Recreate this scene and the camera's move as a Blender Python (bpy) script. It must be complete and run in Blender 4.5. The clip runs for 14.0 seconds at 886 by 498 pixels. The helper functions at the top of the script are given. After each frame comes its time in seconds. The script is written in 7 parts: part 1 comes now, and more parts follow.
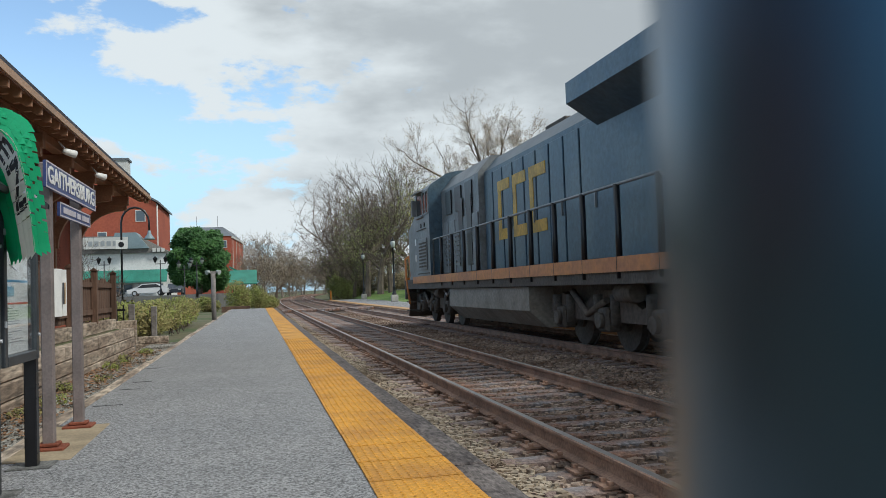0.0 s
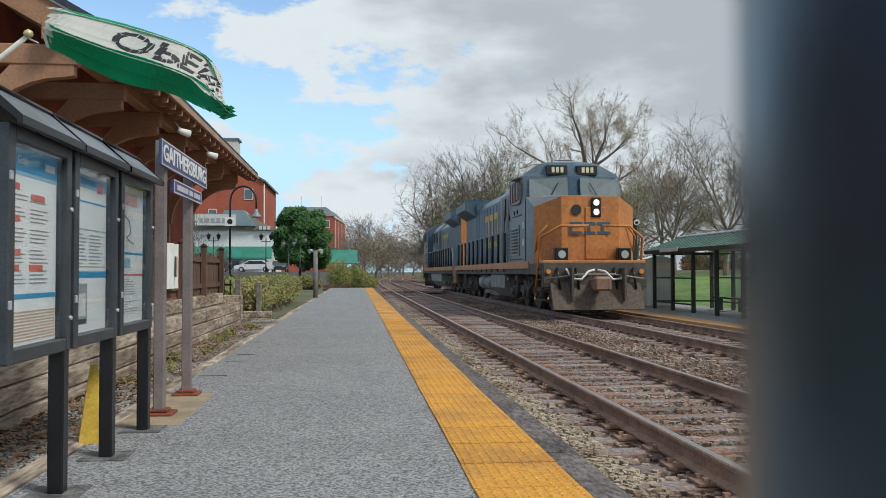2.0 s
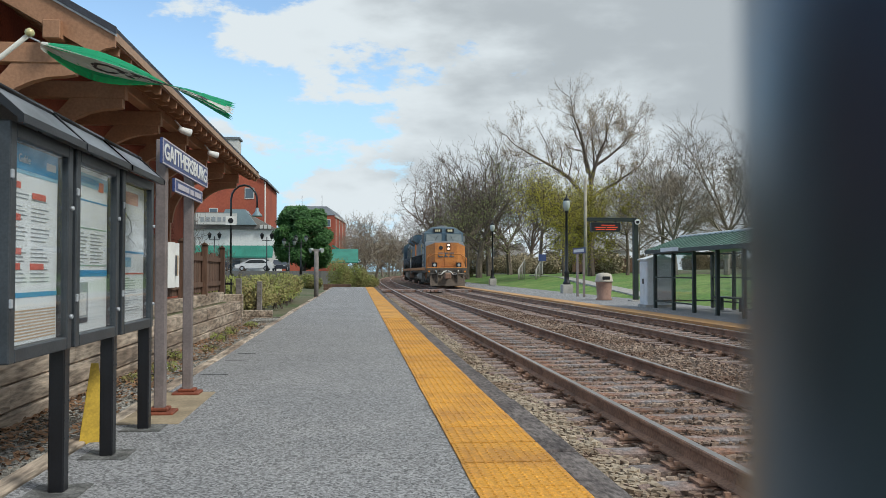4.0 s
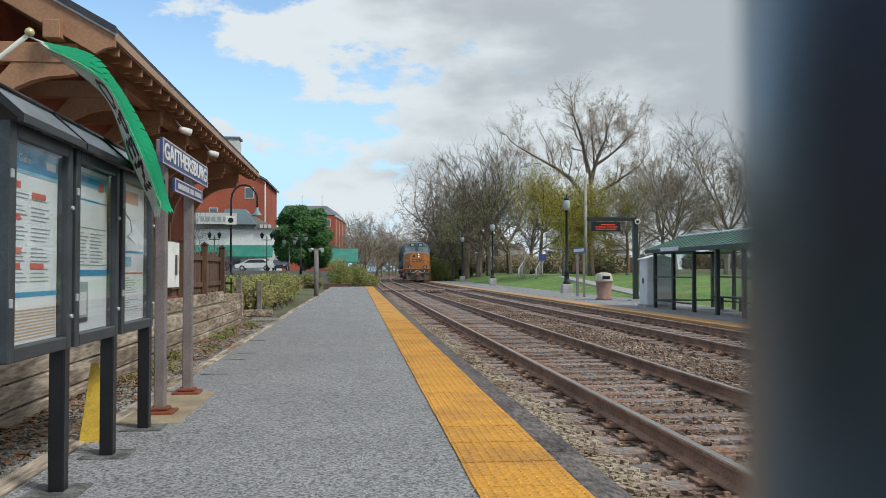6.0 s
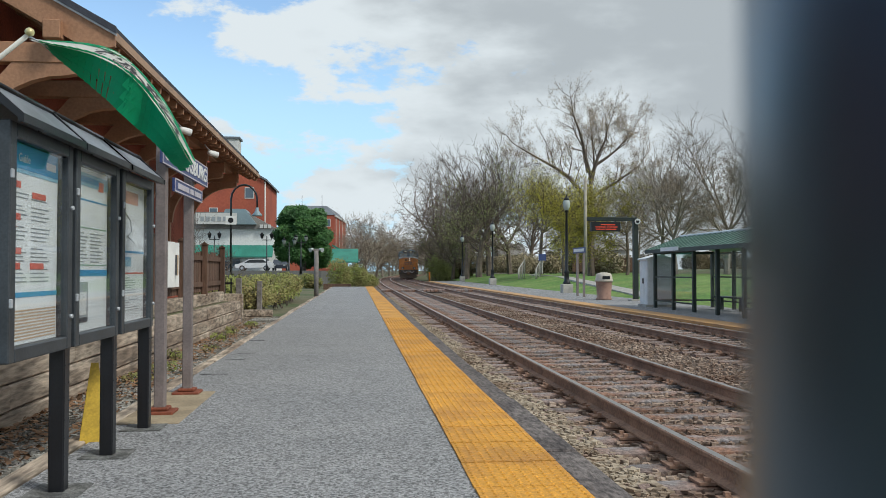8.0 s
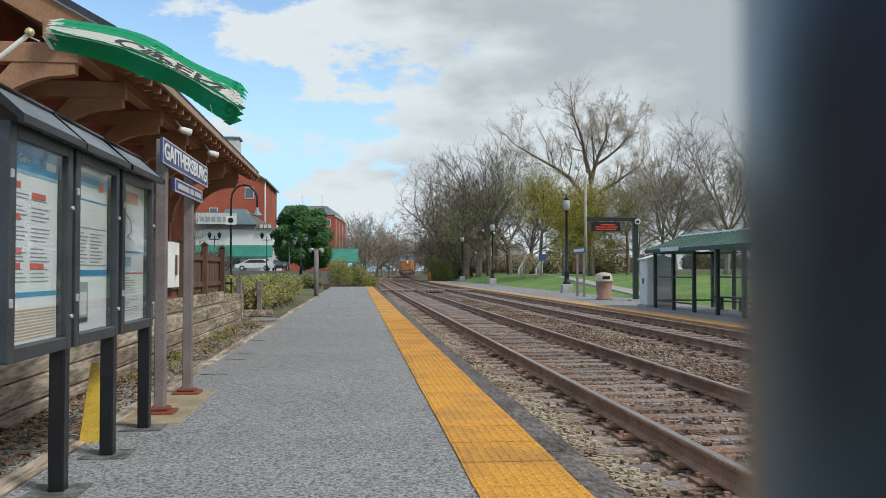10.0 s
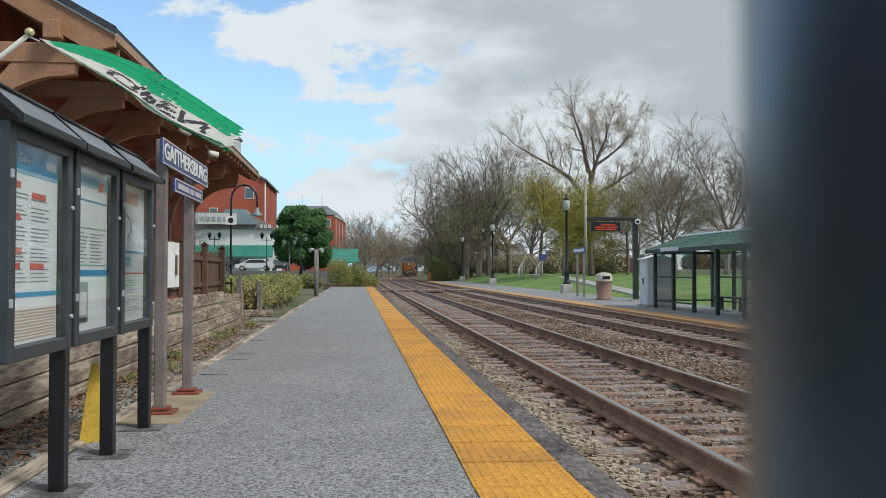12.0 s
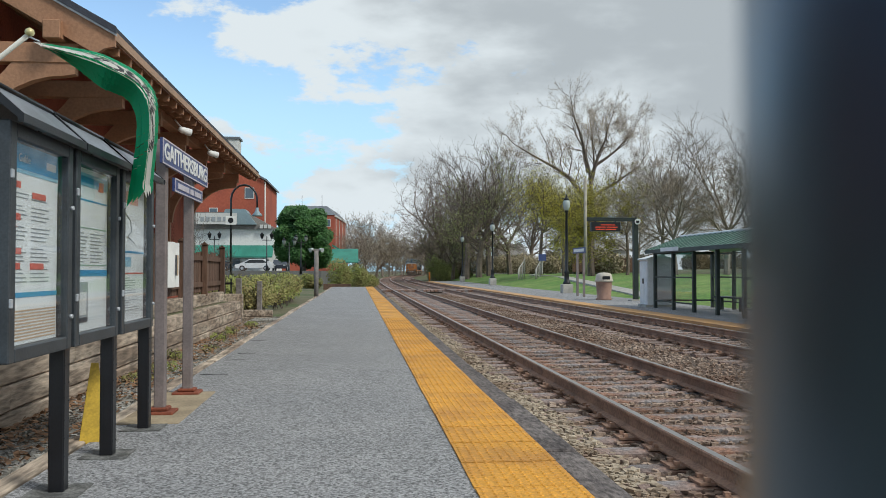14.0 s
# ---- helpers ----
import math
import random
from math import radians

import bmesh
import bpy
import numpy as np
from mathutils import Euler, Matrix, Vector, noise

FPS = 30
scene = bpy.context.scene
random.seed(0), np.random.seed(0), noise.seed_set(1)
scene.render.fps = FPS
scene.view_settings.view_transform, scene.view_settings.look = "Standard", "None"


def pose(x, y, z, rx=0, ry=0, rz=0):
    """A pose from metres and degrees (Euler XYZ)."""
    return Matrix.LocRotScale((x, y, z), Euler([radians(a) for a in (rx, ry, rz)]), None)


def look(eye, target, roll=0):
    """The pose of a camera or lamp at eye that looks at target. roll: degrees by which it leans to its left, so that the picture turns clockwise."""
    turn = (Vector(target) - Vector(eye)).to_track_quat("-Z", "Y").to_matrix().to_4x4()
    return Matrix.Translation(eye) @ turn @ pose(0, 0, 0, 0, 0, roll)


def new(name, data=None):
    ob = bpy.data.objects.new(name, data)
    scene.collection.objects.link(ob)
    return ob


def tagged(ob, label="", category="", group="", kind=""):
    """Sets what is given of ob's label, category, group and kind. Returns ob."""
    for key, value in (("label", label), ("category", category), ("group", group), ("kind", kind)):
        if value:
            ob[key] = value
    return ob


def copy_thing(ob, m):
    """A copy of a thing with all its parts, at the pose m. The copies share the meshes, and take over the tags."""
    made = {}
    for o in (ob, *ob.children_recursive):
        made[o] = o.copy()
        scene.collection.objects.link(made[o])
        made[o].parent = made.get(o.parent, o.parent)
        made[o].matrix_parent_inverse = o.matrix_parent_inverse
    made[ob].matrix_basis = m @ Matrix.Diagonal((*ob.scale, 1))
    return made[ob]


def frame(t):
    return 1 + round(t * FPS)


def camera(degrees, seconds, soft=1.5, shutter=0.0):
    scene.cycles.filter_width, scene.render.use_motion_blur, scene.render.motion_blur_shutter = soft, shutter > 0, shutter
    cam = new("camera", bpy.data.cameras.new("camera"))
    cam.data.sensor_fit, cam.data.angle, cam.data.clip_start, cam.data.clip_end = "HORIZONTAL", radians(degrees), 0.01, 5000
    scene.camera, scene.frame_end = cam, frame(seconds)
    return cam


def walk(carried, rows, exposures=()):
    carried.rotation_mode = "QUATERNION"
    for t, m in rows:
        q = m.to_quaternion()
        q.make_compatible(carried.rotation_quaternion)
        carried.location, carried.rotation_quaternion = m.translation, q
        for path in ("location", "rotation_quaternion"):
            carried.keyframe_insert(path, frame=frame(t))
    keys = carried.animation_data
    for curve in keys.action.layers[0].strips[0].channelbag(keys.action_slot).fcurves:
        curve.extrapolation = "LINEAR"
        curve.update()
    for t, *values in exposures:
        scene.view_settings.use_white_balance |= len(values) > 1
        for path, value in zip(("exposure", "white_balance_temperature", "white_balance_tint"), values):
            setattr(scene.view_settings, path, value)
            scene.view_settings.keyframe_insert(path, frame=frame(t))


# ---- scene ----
# ---------------------------------------------------------------- camera
LENS = 55.2
EYE = (0.0, 0.0, 1.22)
cam = camera(LENS, 14.0, soft=0.6)
cam.data.dof.use_dof = True
cam.data.dof.focus_distance = 18.0
cam.data.dof.aperture_fstop = 11.0
PATH = [
    (0.0, pose(-0.0033, 0.0, 1.22, 92.51, 2.04, -12.43)),
    (0.1, pose(-0.0022, 0.0, 1.22, 92.52, 1.90, -10.95)),
    (0.2, pose(-0.0006, 0.0, 1.22, 92.52, 1.72, -9.87)),
    (0.3, pose(0.0017, 0.0, 1.22, 92.51, 1.55, -8.95)),
    (0.5, pose(0.0033, 0.0, 1.22, 92.48, 1.25, -7.77)),
    (0.7, pose(0.0031, 0.0, 1.22, 92.27, 0.92, -7.12)),
    (1.0, pose(0.0019, 0.0, 1.22, 91.90, 0.53, -6.40)),
    (1.5, pose(0.0008, 0.0, 1.22, 91.63, 0.19, -5.97)),
    (2.0, pose(0.0003, 0.0, 1.22, 91.585, 0.08, -5.84)),
    (2.5, pose(0.0000, 0.0, 1.22, 91.55, 0.0, -5.79)),
    (3.2, pose(0.0000, 0.0, 1.22, 91.55, 0.0, -5.79)),
    (5.3, pose(0.0000, 0.0, 1.22, 91.51, 0.0, -5.79)),
    (14.0, pose(0.0000, 0.0, 1.22, 91.52, 0.0, -5.79)),
]
walk(cam, PATH, exposures=[(0.0, 0.05, 6300, 4.0), (14.0, 0.05, 6300, 4.0)])

# ---------------------------------------------------------------- light
SUN_UP, SUN_TURN = 46.0, 128.0
sun = new("sun", bpy.data.lights.new("sun", "SUN"))
sun.data.energy, sun.data.angle, sun.data.color = 2.5, radians(14), (1.0, 0.95, 0.88)
a, e = radians(SUN_TURN), radians(SUN_UP)
sun.matrix_world = look((math.sin(a) * math.cos(e) * 50, math.cos(a) * math.cos(e) * 50, math.sin(e) * 50), (0, 0, 0))


def sky():
    world = bpy.data.worlds.new("sky")
    scene.world = world
    world.use_nodes = True
    nt = world.node_tree
    N, L = nt.nodes, nt.links
    N.clear()
    out, bg = N.new("ShaderNodeOutputWorld"), N.new("ShaderNodeBackground")
    air = N.new("ShaderNodeTexSky")
    air.sky_type, air.sun_disc = "NISHITA", False
    air.sun_elevation, air.sun_rotation = radians(SUN_UP), radians(SUN_TURN)
    air.air_density, air.dust_density, air.ozone_density = 1.0, 0.6, 1.4
    tc = N.new("ShaderNodeTexCoord")

    def math_(op, a, b=None, clamp=False):
        n = N.new("ShaderNodeMath")
        n.operation, n.use_clamp = op, clamp
        for k, v in enumerate((a, b)):
            if v is None:
                continue
            if isinstance(v, (int, float)):
                n.inputs[k].default_value = v
            else:
                L.new(v, n.inputs[k])
        return n.outputs[0]

    def ramp(v, lo, hi):
        n = N.new("ShaderNodeMapRange")
        n.interpolation_type = "SMOOTHSTEP"
        L.new(v, n.inputs[0])
        n.inputs[1].default_value, n.inputs[2].default_value = lo, hi
        return n.outputs[0]

    def mix(f, a, b):
        n = N.new("ShaderNodeMix")
        n.data_type = "RGBA"
        for k, v in ((0, f), (6, a), (7, b)):
            if isinstance(v, tuple):
                n.inputs[k].default_value = v
            elif isinstance(v, (int, float)):
                n.inputs[k].default_value = v
            else:
                L.new(v, n.inputs[k])
        return n.outputs[2]

    def tex(scale, detail, rough, off, stretch=2.2):
        m = N.new("ShaderNodeMapping")
        L.new(tc.outputs["Generated"], m.inputs[0])
        m.inputs[1].default_value, m.inputs[3].default_value = off, (1, 1, stretch)
        n = N.new("ShaderNodeTexNoise")
        L.new(m.outputs[0], n.inputs["Vector"])
        n.inputs["Scale"].default_value, n.inputs["Detail"].default_value, n.inputs["Roughness"].default_value = scale, detail, rough
        return n.outputs["Fac"]

    sep = N.new("ShaderNodeSeparateXYZ")
    L.new(tc.outputs["Generated"], sep.inputs[0])
    # the great cloud bank lies to the east of a slanting edge; broken puffs to the west of it
    dot = N.new("ShaderNodeVectorMath")
    dot.operation = "DOT_PRODUCT"
    L.new(tc.outputs["Generated"], dot.inputs[0])
    dot.inputs[1].default_value = BANK
    puffs = math_("ADD", math_("MULTIPLY", math_("SUBTRACT", tex(7.5, 10, 0.6, (3.1, 0.4, 1.7)), 0.5), 1.9), 0.5)
    bank = math_("ADD", math_("MULTIPLY", dot.outputs["Value"], 1.6), 0.05)
    low = math_("MULTIPLY", ramp(sep.outputs[2], 0.34, 0.06), 0.08)
    cover = math_("ADD", math_("ADD", puffs, bank), low)
    cloud = ramp(cover, 0.45, 0.62)
    shade = tex(4.5, 8, 0.52, (0.3, 5.0, 2.0), 2.6)
    deep = ramp(math_("ADD", math_("MULTIPLY", bank, 0.35), shade), 0.50, 0.80)
    white = mix(deep, (3.95, 4.1, 4.3, 1), (2.4, 2.52, 2.7, 1))
    hazy = mix(ramp(sep.outputs[2], 0.30, 0.0), air.outputs[0], (2.6, 3.9, 5.0, 1))
    L.new(mix(cloud, hazy, white), bg.inputs[0])
    bg.inputs[1].default_value = 0.19
    L.new(bg.outputs[0], out.inputs[0])


BANK = (0.660, -0.131, 0.740)
sky()


# ---------------------------------------------------------------- materials
def mat(name, color, rough=0.7, metal=0.0, vary=0.25, scale=6.0, bump=0.2, fine=60.0, second=None, spread=(0.42, 0.62), random_amount=0.0, spec=0.5, stretch=(1, 1, 1), emit=0.0, grain=0.5):
    """A procedural surface: base colour, a second colour in large patches, fine grain and relief, chance per piece."""
    m = bpy.data.materials.new(name)
    m.use_nodes = True
    N, L = m.node_tree.nodes, m.node_tree.links
    b = N["Principled BSDF"]
    b.inputs["Roughness"].default_value, b.inputs["Metallic"].default_value = rough, metal
    b.inputs["Specular IOR Level"].default_value = spec
    tc = N.new("ShaderNodeTexCoord")
    mp = N.new("ShaderNodeMapping")
    mp.inputs[3].default_value = stretch
    geo = N.new("ShaderNodeNewGeometry")
    L.new(geo.outputs["Position"] if name.startswith("w_") else tc.outputs["Object"], mp.inputs[0])

    def tex(sc, detail):
        n = N.new("ShaderNodeTexNoise")
        L.new(mp.outputs[0], n.inputs["Vector"])
        n.inputs["Roughness"].default_value = grain if sc == fine else 0.5
        n.inputs["Scale"].default_value, n.inputs["Detail"].default_value = sc, detail
        return n.outputs["Fac"]

    big, small = tex(scale, 6), tex(fine, 4)
    second = second or tuple(c * (1 - vary) for c in color)
    rng = N.new("ShaderNodeMapRange")
    L.new(big, rng.inputs[0])
    rng.inputs[1].default_value, rng.inputs[2].default_value = spread
    mx = N.new("ShaderNodeMix")
    mx.data_type = "RGBA"
    L.new(rng.outputs[0], mx.inputs[0])
    mx.inputs[6].default_value, mx.inputs[7].default_value = (*color, 1), (*second, 1)
    hsv = N.new("ShaderNodeHueSaturation")
    L.new(mx.outputs[2], hsv.inputs["Color"])
    val = N.new("ShaderNodeMath")
    val.operation = "MULTIPLY_ADD"
    crisp = N.new("ShaderNodeMapRange")
    L.new(small, crisp.inputs[0])
    crisp.inputs[1].default_value, crisp.inputs[2].default_value = 0.33, 0.67
    L.new(crisp.outputs[0], val.inputs[0])
    val.inputs[1].default_value, val.inputs[2].default_value = vary * 1.2, 1 - vary * 0.6
    last = val.outputs[0]
    if random_amount:
        info = N.new("ShaderNodeObjectInfo")
        both = N.new("ShaderNodeMath")
        both.operation = "ADD"
        L.new(info.outputs["Random"], both.inputs[0])
        L.new(geo.outputs["Random Per Island"], both.inputs[1])
        r = N.new("ShaderNodeMath")
        r.operation = "MULTIPLY_ADD"
        L.new(both.outputs[0], r.inputs[0])
        r.inputs[1].default_value, r.inputs[2].default_value = random_amount, 1 - random_amount
        k = N.new("ShaderNodeMath")
        k.operation = "MULTIPLY"
        L.new(last, k.inputs[0])
        L.new(r.outputs[0], k.inputs[1])
        last = k.outputs[0]
    L.new(last, hsv.inputs["Value"])
    L.new(hsv.outputs[0], b.inputs["Base Color"])
    if bump:
        bp = N.new("ShaderNodeBump")
        bp.inputs["Strength"].default_value, bp.inputs["Distance"].default_value = bump, 0.02
        L.new(small, bp.inputs["Height"])
        L.new(bp.outputs[0], b.inputs["Normal"])
    if emit:
        L.new(hsv.outputs[0], b.inputs["Emission Color"])
        b.inputs["Emission Strength"].default_value = emit
    return m


def stone_speckle(m, size, dark, light, amount):
    """Small stones of chance shade bedded in the surface: a multiplier on its base colour."""
    N, L = m.node_tree.nodes, m.node_tree.links
    b = N["Principled BSDF"]
    old = b.inputs["Base Color"].links[0].from_socket
    geo, vor, bw, rng_, mul = N.new("ShaderNodeNewGeometry"), N.new("ShaderNodeTexVoronoi"), N.new("ShaderNodeSeparateColor"), N.new("ShaderNodeMapRange"), N.new("ShaderNodeMix")
    vor.inputs["Scale"].default_value = 1 / size
    L.new(geo.outputs["Position"], vor.inputs["Vector"])
    L.new(vor.outputs["Color"], bw.inputs[0])
    L.new(bw.outputs[0], rng_.inputs[0])
    rng_.inputs[3].default_value, rng_.inputs[4].default_value = dark, light
    mul.data_type, mul.blend_type = "RGBA", "MULTIPLY"
    mul.inputs[0].default_value = amount
    L.new(old, mul.inputs[6]), L.new(rng_.outputs[0], mul.inputs[7])
    L.new(mul.outputs[2], b.inputs["Base Color"])
    return m


ASPHALT = stone_speckle(mat("w_asphalt", (0.228, 0.228, 0.236), 0.9, vary=0.5, scale=0.7, fine=70, bump=0.35, second=(0.255, 0.253, 0.26), grain=0.7), 0.014, 0.35, 1.72, 1.0)
YELLOW = mat("w_yellow_tile", (0.60, 0.285, 0.03), 0.65, vary=0.45, scale=1.6, fine=38, second=(0.45, 0.21, 0.035), random_amount=0.10, grain=0.7)
TIMBER = mat("weathered_timber", (0.15, 0.13, 0.125), 0.9, vary=0.95, scale=5, fine=34, bump=0.9, second=(0.08, 0.068, 0.068), stretch=(1, 0.32, 1), random_amount=0.12)
WALL_TIMBER = mat("wall_timber", (0.44, 0.36, 0.285), 0.9, vary=0.9, scale=3, fine=20, bump=0.9, second=(0.22, 0.165, 0.125), stretch=(1, 0.15, 1), random_amount=0.15)
TIE = mat("tie_timber", (0.255, 0.14, 0.095), 0.9, vary=0.9, scale=2.2, fine=24, bump=1.0, second=(0.25, 0.225, 0.225), random_amount=0.4, grain=0.7)
BALLAST = mat("w_ballast_bed", (0.12, 0.085, 0.065), 0.95, vary=0.9, scale=1.3, fine=26, bump=1.0, second=(0.09, 0.06, 0.045), grain=0.7)
STONE = mat("ballast_stone", (0.31, 0.235, 0.185), 0.9, vary=0.5, scale=0.9, fine=30, bump=0.3, second=(0.15, 0.09, 0.062), random_amount=0.55)
RUST = mat("rusty_steel", (0.33, 0.20, 0.14), 0.75, 0.1, vary=0.4, scale=3, fine=40, second=(0.20, 0.12, 0.085))
RAIL_TOP = mat("worn_rail_head", (0.50, 0.47, 0.45), 0.36, 0.9, vary=0.15, scale=1.0, fine=20, bump=0.05)
STONE_PALE = mat("pale_ballast_stone", (0.40, 0.33, 0.25), 0.9, vary=0.4, scale=0.9, fine=30, bump=0.3, second=(0.22, 0.15, 0.10), random_amount=0.45)
STONE_GREY = mat("grey_gravel_stone", (0.40, 0.385, 0.36), 0.9, vary=0.35, scale=0.9, fine=30, bump=0.3, second=(0.17, 0.155, 0.13), random_amount=0.3)
LEAF_DEAD = mat("dead_leaf_brown", (0.27, 0.15, 0.08), 0.9, vary=0.3, scale=3, fine=30, bump=0.0, second=(0.17, 0.10, 0.06), random_amount=0.3)
GRAVEL = mat("w_grey_gravel", (0.30, 0.27, 0.23), 0.95, vary=0.7, scale=2.0, fine=40, bump=1.0, second=(0.13, 0.11, 0.08))
GRASS = mat("w_grass", (0.10, 0.20, 0.035), 0.95, vary=0.7, scale=0.35, fine=5, bump=1.0, second=(0.17, 0.24, 0.06))
DIRT = mat("w_ground_dirt", (0.13, 0.12, 0.07), 0.95, vary=0.5, scale=0.25, fine=5, bump=0.5, second=(0.07, 0.095, 0.03))
CONCRETE = mat("concrete", (0.42, 0.40, 0.37), 0.85, vary=0.25, scale=2, fine=40, bump=0.2)
PATCH = mat("tan_concrete", (0.36, 0.285, 0.19), 0.85, vary=0.25, scale=3, fine=40, bump=0.2)
BLACK = mat("black_paint", (0.009, 0.010, 0.014), 0.35, 0.0, vary=0.3, scale=5, fine=80, bump=0.05)
CASE_ROOF = mat("slate_grey_roof_paint", (0.20, 0.22, 0.255), 0.35, 0.1, vary=0.25, scale=4, fine=60, bump=0.05)
FRAME = mat("dark_grey_frame", (0.058, 0.068, 0.080), 0.4, 0.2, vary=0.25, scale=5, fine=80, bump=0.05)
ROOF_METAL = mat("grey_metal_roof", (0.50, 0.53, 0.58), 0.4, 0.2, vary=0.2, scale=4, fine=60, bump=0.05)
SIGN_POST = mat("brown_grey_post", (0.23, 0.19, 0.185), 0.5, 0.1, vary=0.2, scale=4, fine=60, bump=0.08)
BLUE = mat("sign_blue", (0.05, 0.075, 0.22), 0.4, vary=0.15, scale=4, bump=0.02)
WHITE = mat("white_paint", (0.78, 0.78, 0.77), 0.5, vary=0.1, scale=4, bump=0.03)
PAPER = mat("poster_paper", (0.87, 0.89, 0.90), 0.45, vary=0.06, scale=4, bump=0.0)
INK = mat("poster_ink_grey", (0.33, 0.36, 0.38), 0.5, vary=0.1, scale=6, bump=0.0)
INK_BLUE = mat("poster_ink_blue", (0.06, 0.33, 0.60), 0.5, vary=0.1, scale=6, bump=0.0)
INK_RED = mat("poster_ink_red", (0.70, 0.16, 0.12), 0.5, vary=0.1, scale=6, bump=0.0)
INK_TAN = mat("poster_ink_tan", (0.62, 0.45, 0.30), 0.5, vary=0.1, scale=6, bump=0.0)
BRICK = mat("brick_red", (0.36, 0.10, 0.06), 0.9, vary=0.3, scale=2, fine=30, bump=0.3, second=(0.26, 0.075, 0.05), random_amount=0.2)
FAR_BRICK = mat("far_brick_red", (0.40, 0.105, 0.06), 0.9, vary=0.2, scale=0.25, fine=3, bump=0.1, second=(0.33, 0.085, 0.055))
BROWN = mat("brown_painted_wood", (0.38, 0.20, 0.115), 0.6, vary=0.2, scale=2, fine=30, bump=0.15, second=(0.31, 0.16, 0.09))
SOFFIT = mat("brown_soffit_boards", (0.28, 0.14, 0.085), 0.7, vary=0.3, scale=2, fine=25, bump=0.2)
SHINGLE = mat("dark_shingle", (0.05, 0.055, 0.075), 0.8, vary=0.3, scale=2, fine=30, bump=0.3)
SLATE = mat("far_slate_roof", (0.17, 0.19, 0.22), 0.7, vary=0.2, scale=0.4, fine=4, bump=0.1)
TEAL = mat("teal_roof_metal", (0.05, 0.26, 0.20), 0.5, 0.1, vary=0.2, scale=0.6, fine=8, bump=0.05)
GREEN_ROOF = mat("green_standing_seam", (0.115, 0.20, 0.17), 0.45, 0.2, vary=0.2, scale=1.0, fine=20, bump=0.05)
BARK = mat("bark_grey_brown", (0.19, 0.15, 0.125), 0.95, vary=0.4, scale=1.5, fine=12, bump=0.4, second=(0.13, 0.10, 0.085))
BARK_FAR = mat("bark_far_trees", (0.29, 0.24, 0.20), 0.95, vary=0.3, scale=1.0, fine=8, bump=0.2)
LEAF_DARK = mat("leaf_dark_green", (0.035, 0.105, 0.028), 0.6, vary=0.4, scale=0.8, fine=5, bump=0.0, second=(0.06, 0.15, 0.035), random_amount=0.35)
LEAF_HEDGE = mat("leaf_hedge_olive", (0.19, 0.22, 0.05), 0.7, vary=0.4, scale=0.9, fine=6, bump=0.0, second=(0.25, 0.21, 0.08), random_amount=0.35)
GLASS_DARK = mat("dark_window_glass", (0.02, 0.025, 0.03), 0.08, vary=0.1, scale=1, bump=0.0)
LOCO_BLUE = mat("loco_dark_blue", (0.040, 0.082, 0.125), 0.40, 0.0, vary=0.4, scale=0.8, fine=9, bump=0.05, second=(0.075, 0.115, 0.145), grain=0.65)
LOCO_GREY = mat("loco_weathered_grey", (0.20, 0.215, 0.225), 0.45, 0.0, vary=0.3, scale=0.9, fine=9, bump=0.04, second=(0.14, 0.15, 0.155))
LOCO_ORANGE = mat("loco_orange", (0.53, 0.205, 0.05), 0.5, vary=0.25, scale=1.0, fine=10, bump=0.03, second=(0.43, 0.165, 0.055))
LOCO_YELLOW = mat("loco_lettering_yellow", (0.60, 0.36, 0.03), 0.5, vary=0.3, scale=2, fine=12, bump=0.05)
LOCO_FRAME = mat("loco_grimy_underframe", (0.075, 0.062, 0.052), 0.8, vary=0.4, scale=2, fine=16, bump=0.3, second=(0.10, 0.085, 0.07))
LOCO_TANK = mat("loco_grimy_tank", (0.28, 0.25, 0.215), 0.7, vary=0.3, scale=1.5, fine=14, bump=0.15)
LAMP_ON = mat("lit_lamp_glass", (1.0, 0.72, 0.55), 0.3, vary=0.0, bump=0.0, emit=1.6)
LOCO_PLOUGH = mat("loco_plough_grime", (0.12, 0.095, 0.075), 0.95, vary=0.4, scale=2, fine=12, bump=0.2, second=(0.11, 0.085, 0.07))
LAMP_GLASS = mat("frosted_lamp_glass", (0.42, 0.46, 0.46), 0.25, vary=0.1, bump=0.0)
LED = mat("red_led_text", (0.75, 0.07, 0.03), 0.5, vary=0.0, bump=0.0, emit=0.45)
BIN = mat("bin_pinkish_concrete", (0.37, 0.225, 0.175), 0.85, vary=0.25, scale=3, fine=30, bump=0.2)
BIN_TOP = mat("bin_lid_beige", (0.55, 0.50, 0.43), 0.7, vary=0.15, scale=3, fine=30, bump=0.05)
CABINET = mat("cabinet_light_grey", (0.74, 0.76, 0.78), 0.5, vary=0.12, scale=2, fine=30, bump=0.04)
FENCE = mat("fence_dark_brown", (0.12, 0.068, 0.046), 0.9, vary=0.4, scale=1.5, fine=20, bump=0.4, stretch=(1, 1, 0.2), random_amount=0.2)


def cloth(name, color):
    """Thin nylon or a young leaf: light comes through it as well as off it."""
    m = mat(name, color, 0.6, vary=0.12, scale=5, fine=70, bump=0.1)
    N, L = m.node_tree.nodes, m.node_tree.links
    tr, mixer = N.new("ShaderNodeBsdfTranslucent"), N.new("ShaderNodeMixShader")
    tr.inputs[0].default_value = (*color, 1)
    mixer.inputs[0].default_value = 0.5
    L.new(N["Principled BSDF"].outputs[0], mixer.inputs[1]), L.new(tr.outputs[0], mixer.inputs[2])
    L.new(mixer.outputs[0], N["Material Output"].inputs[0])
    return m


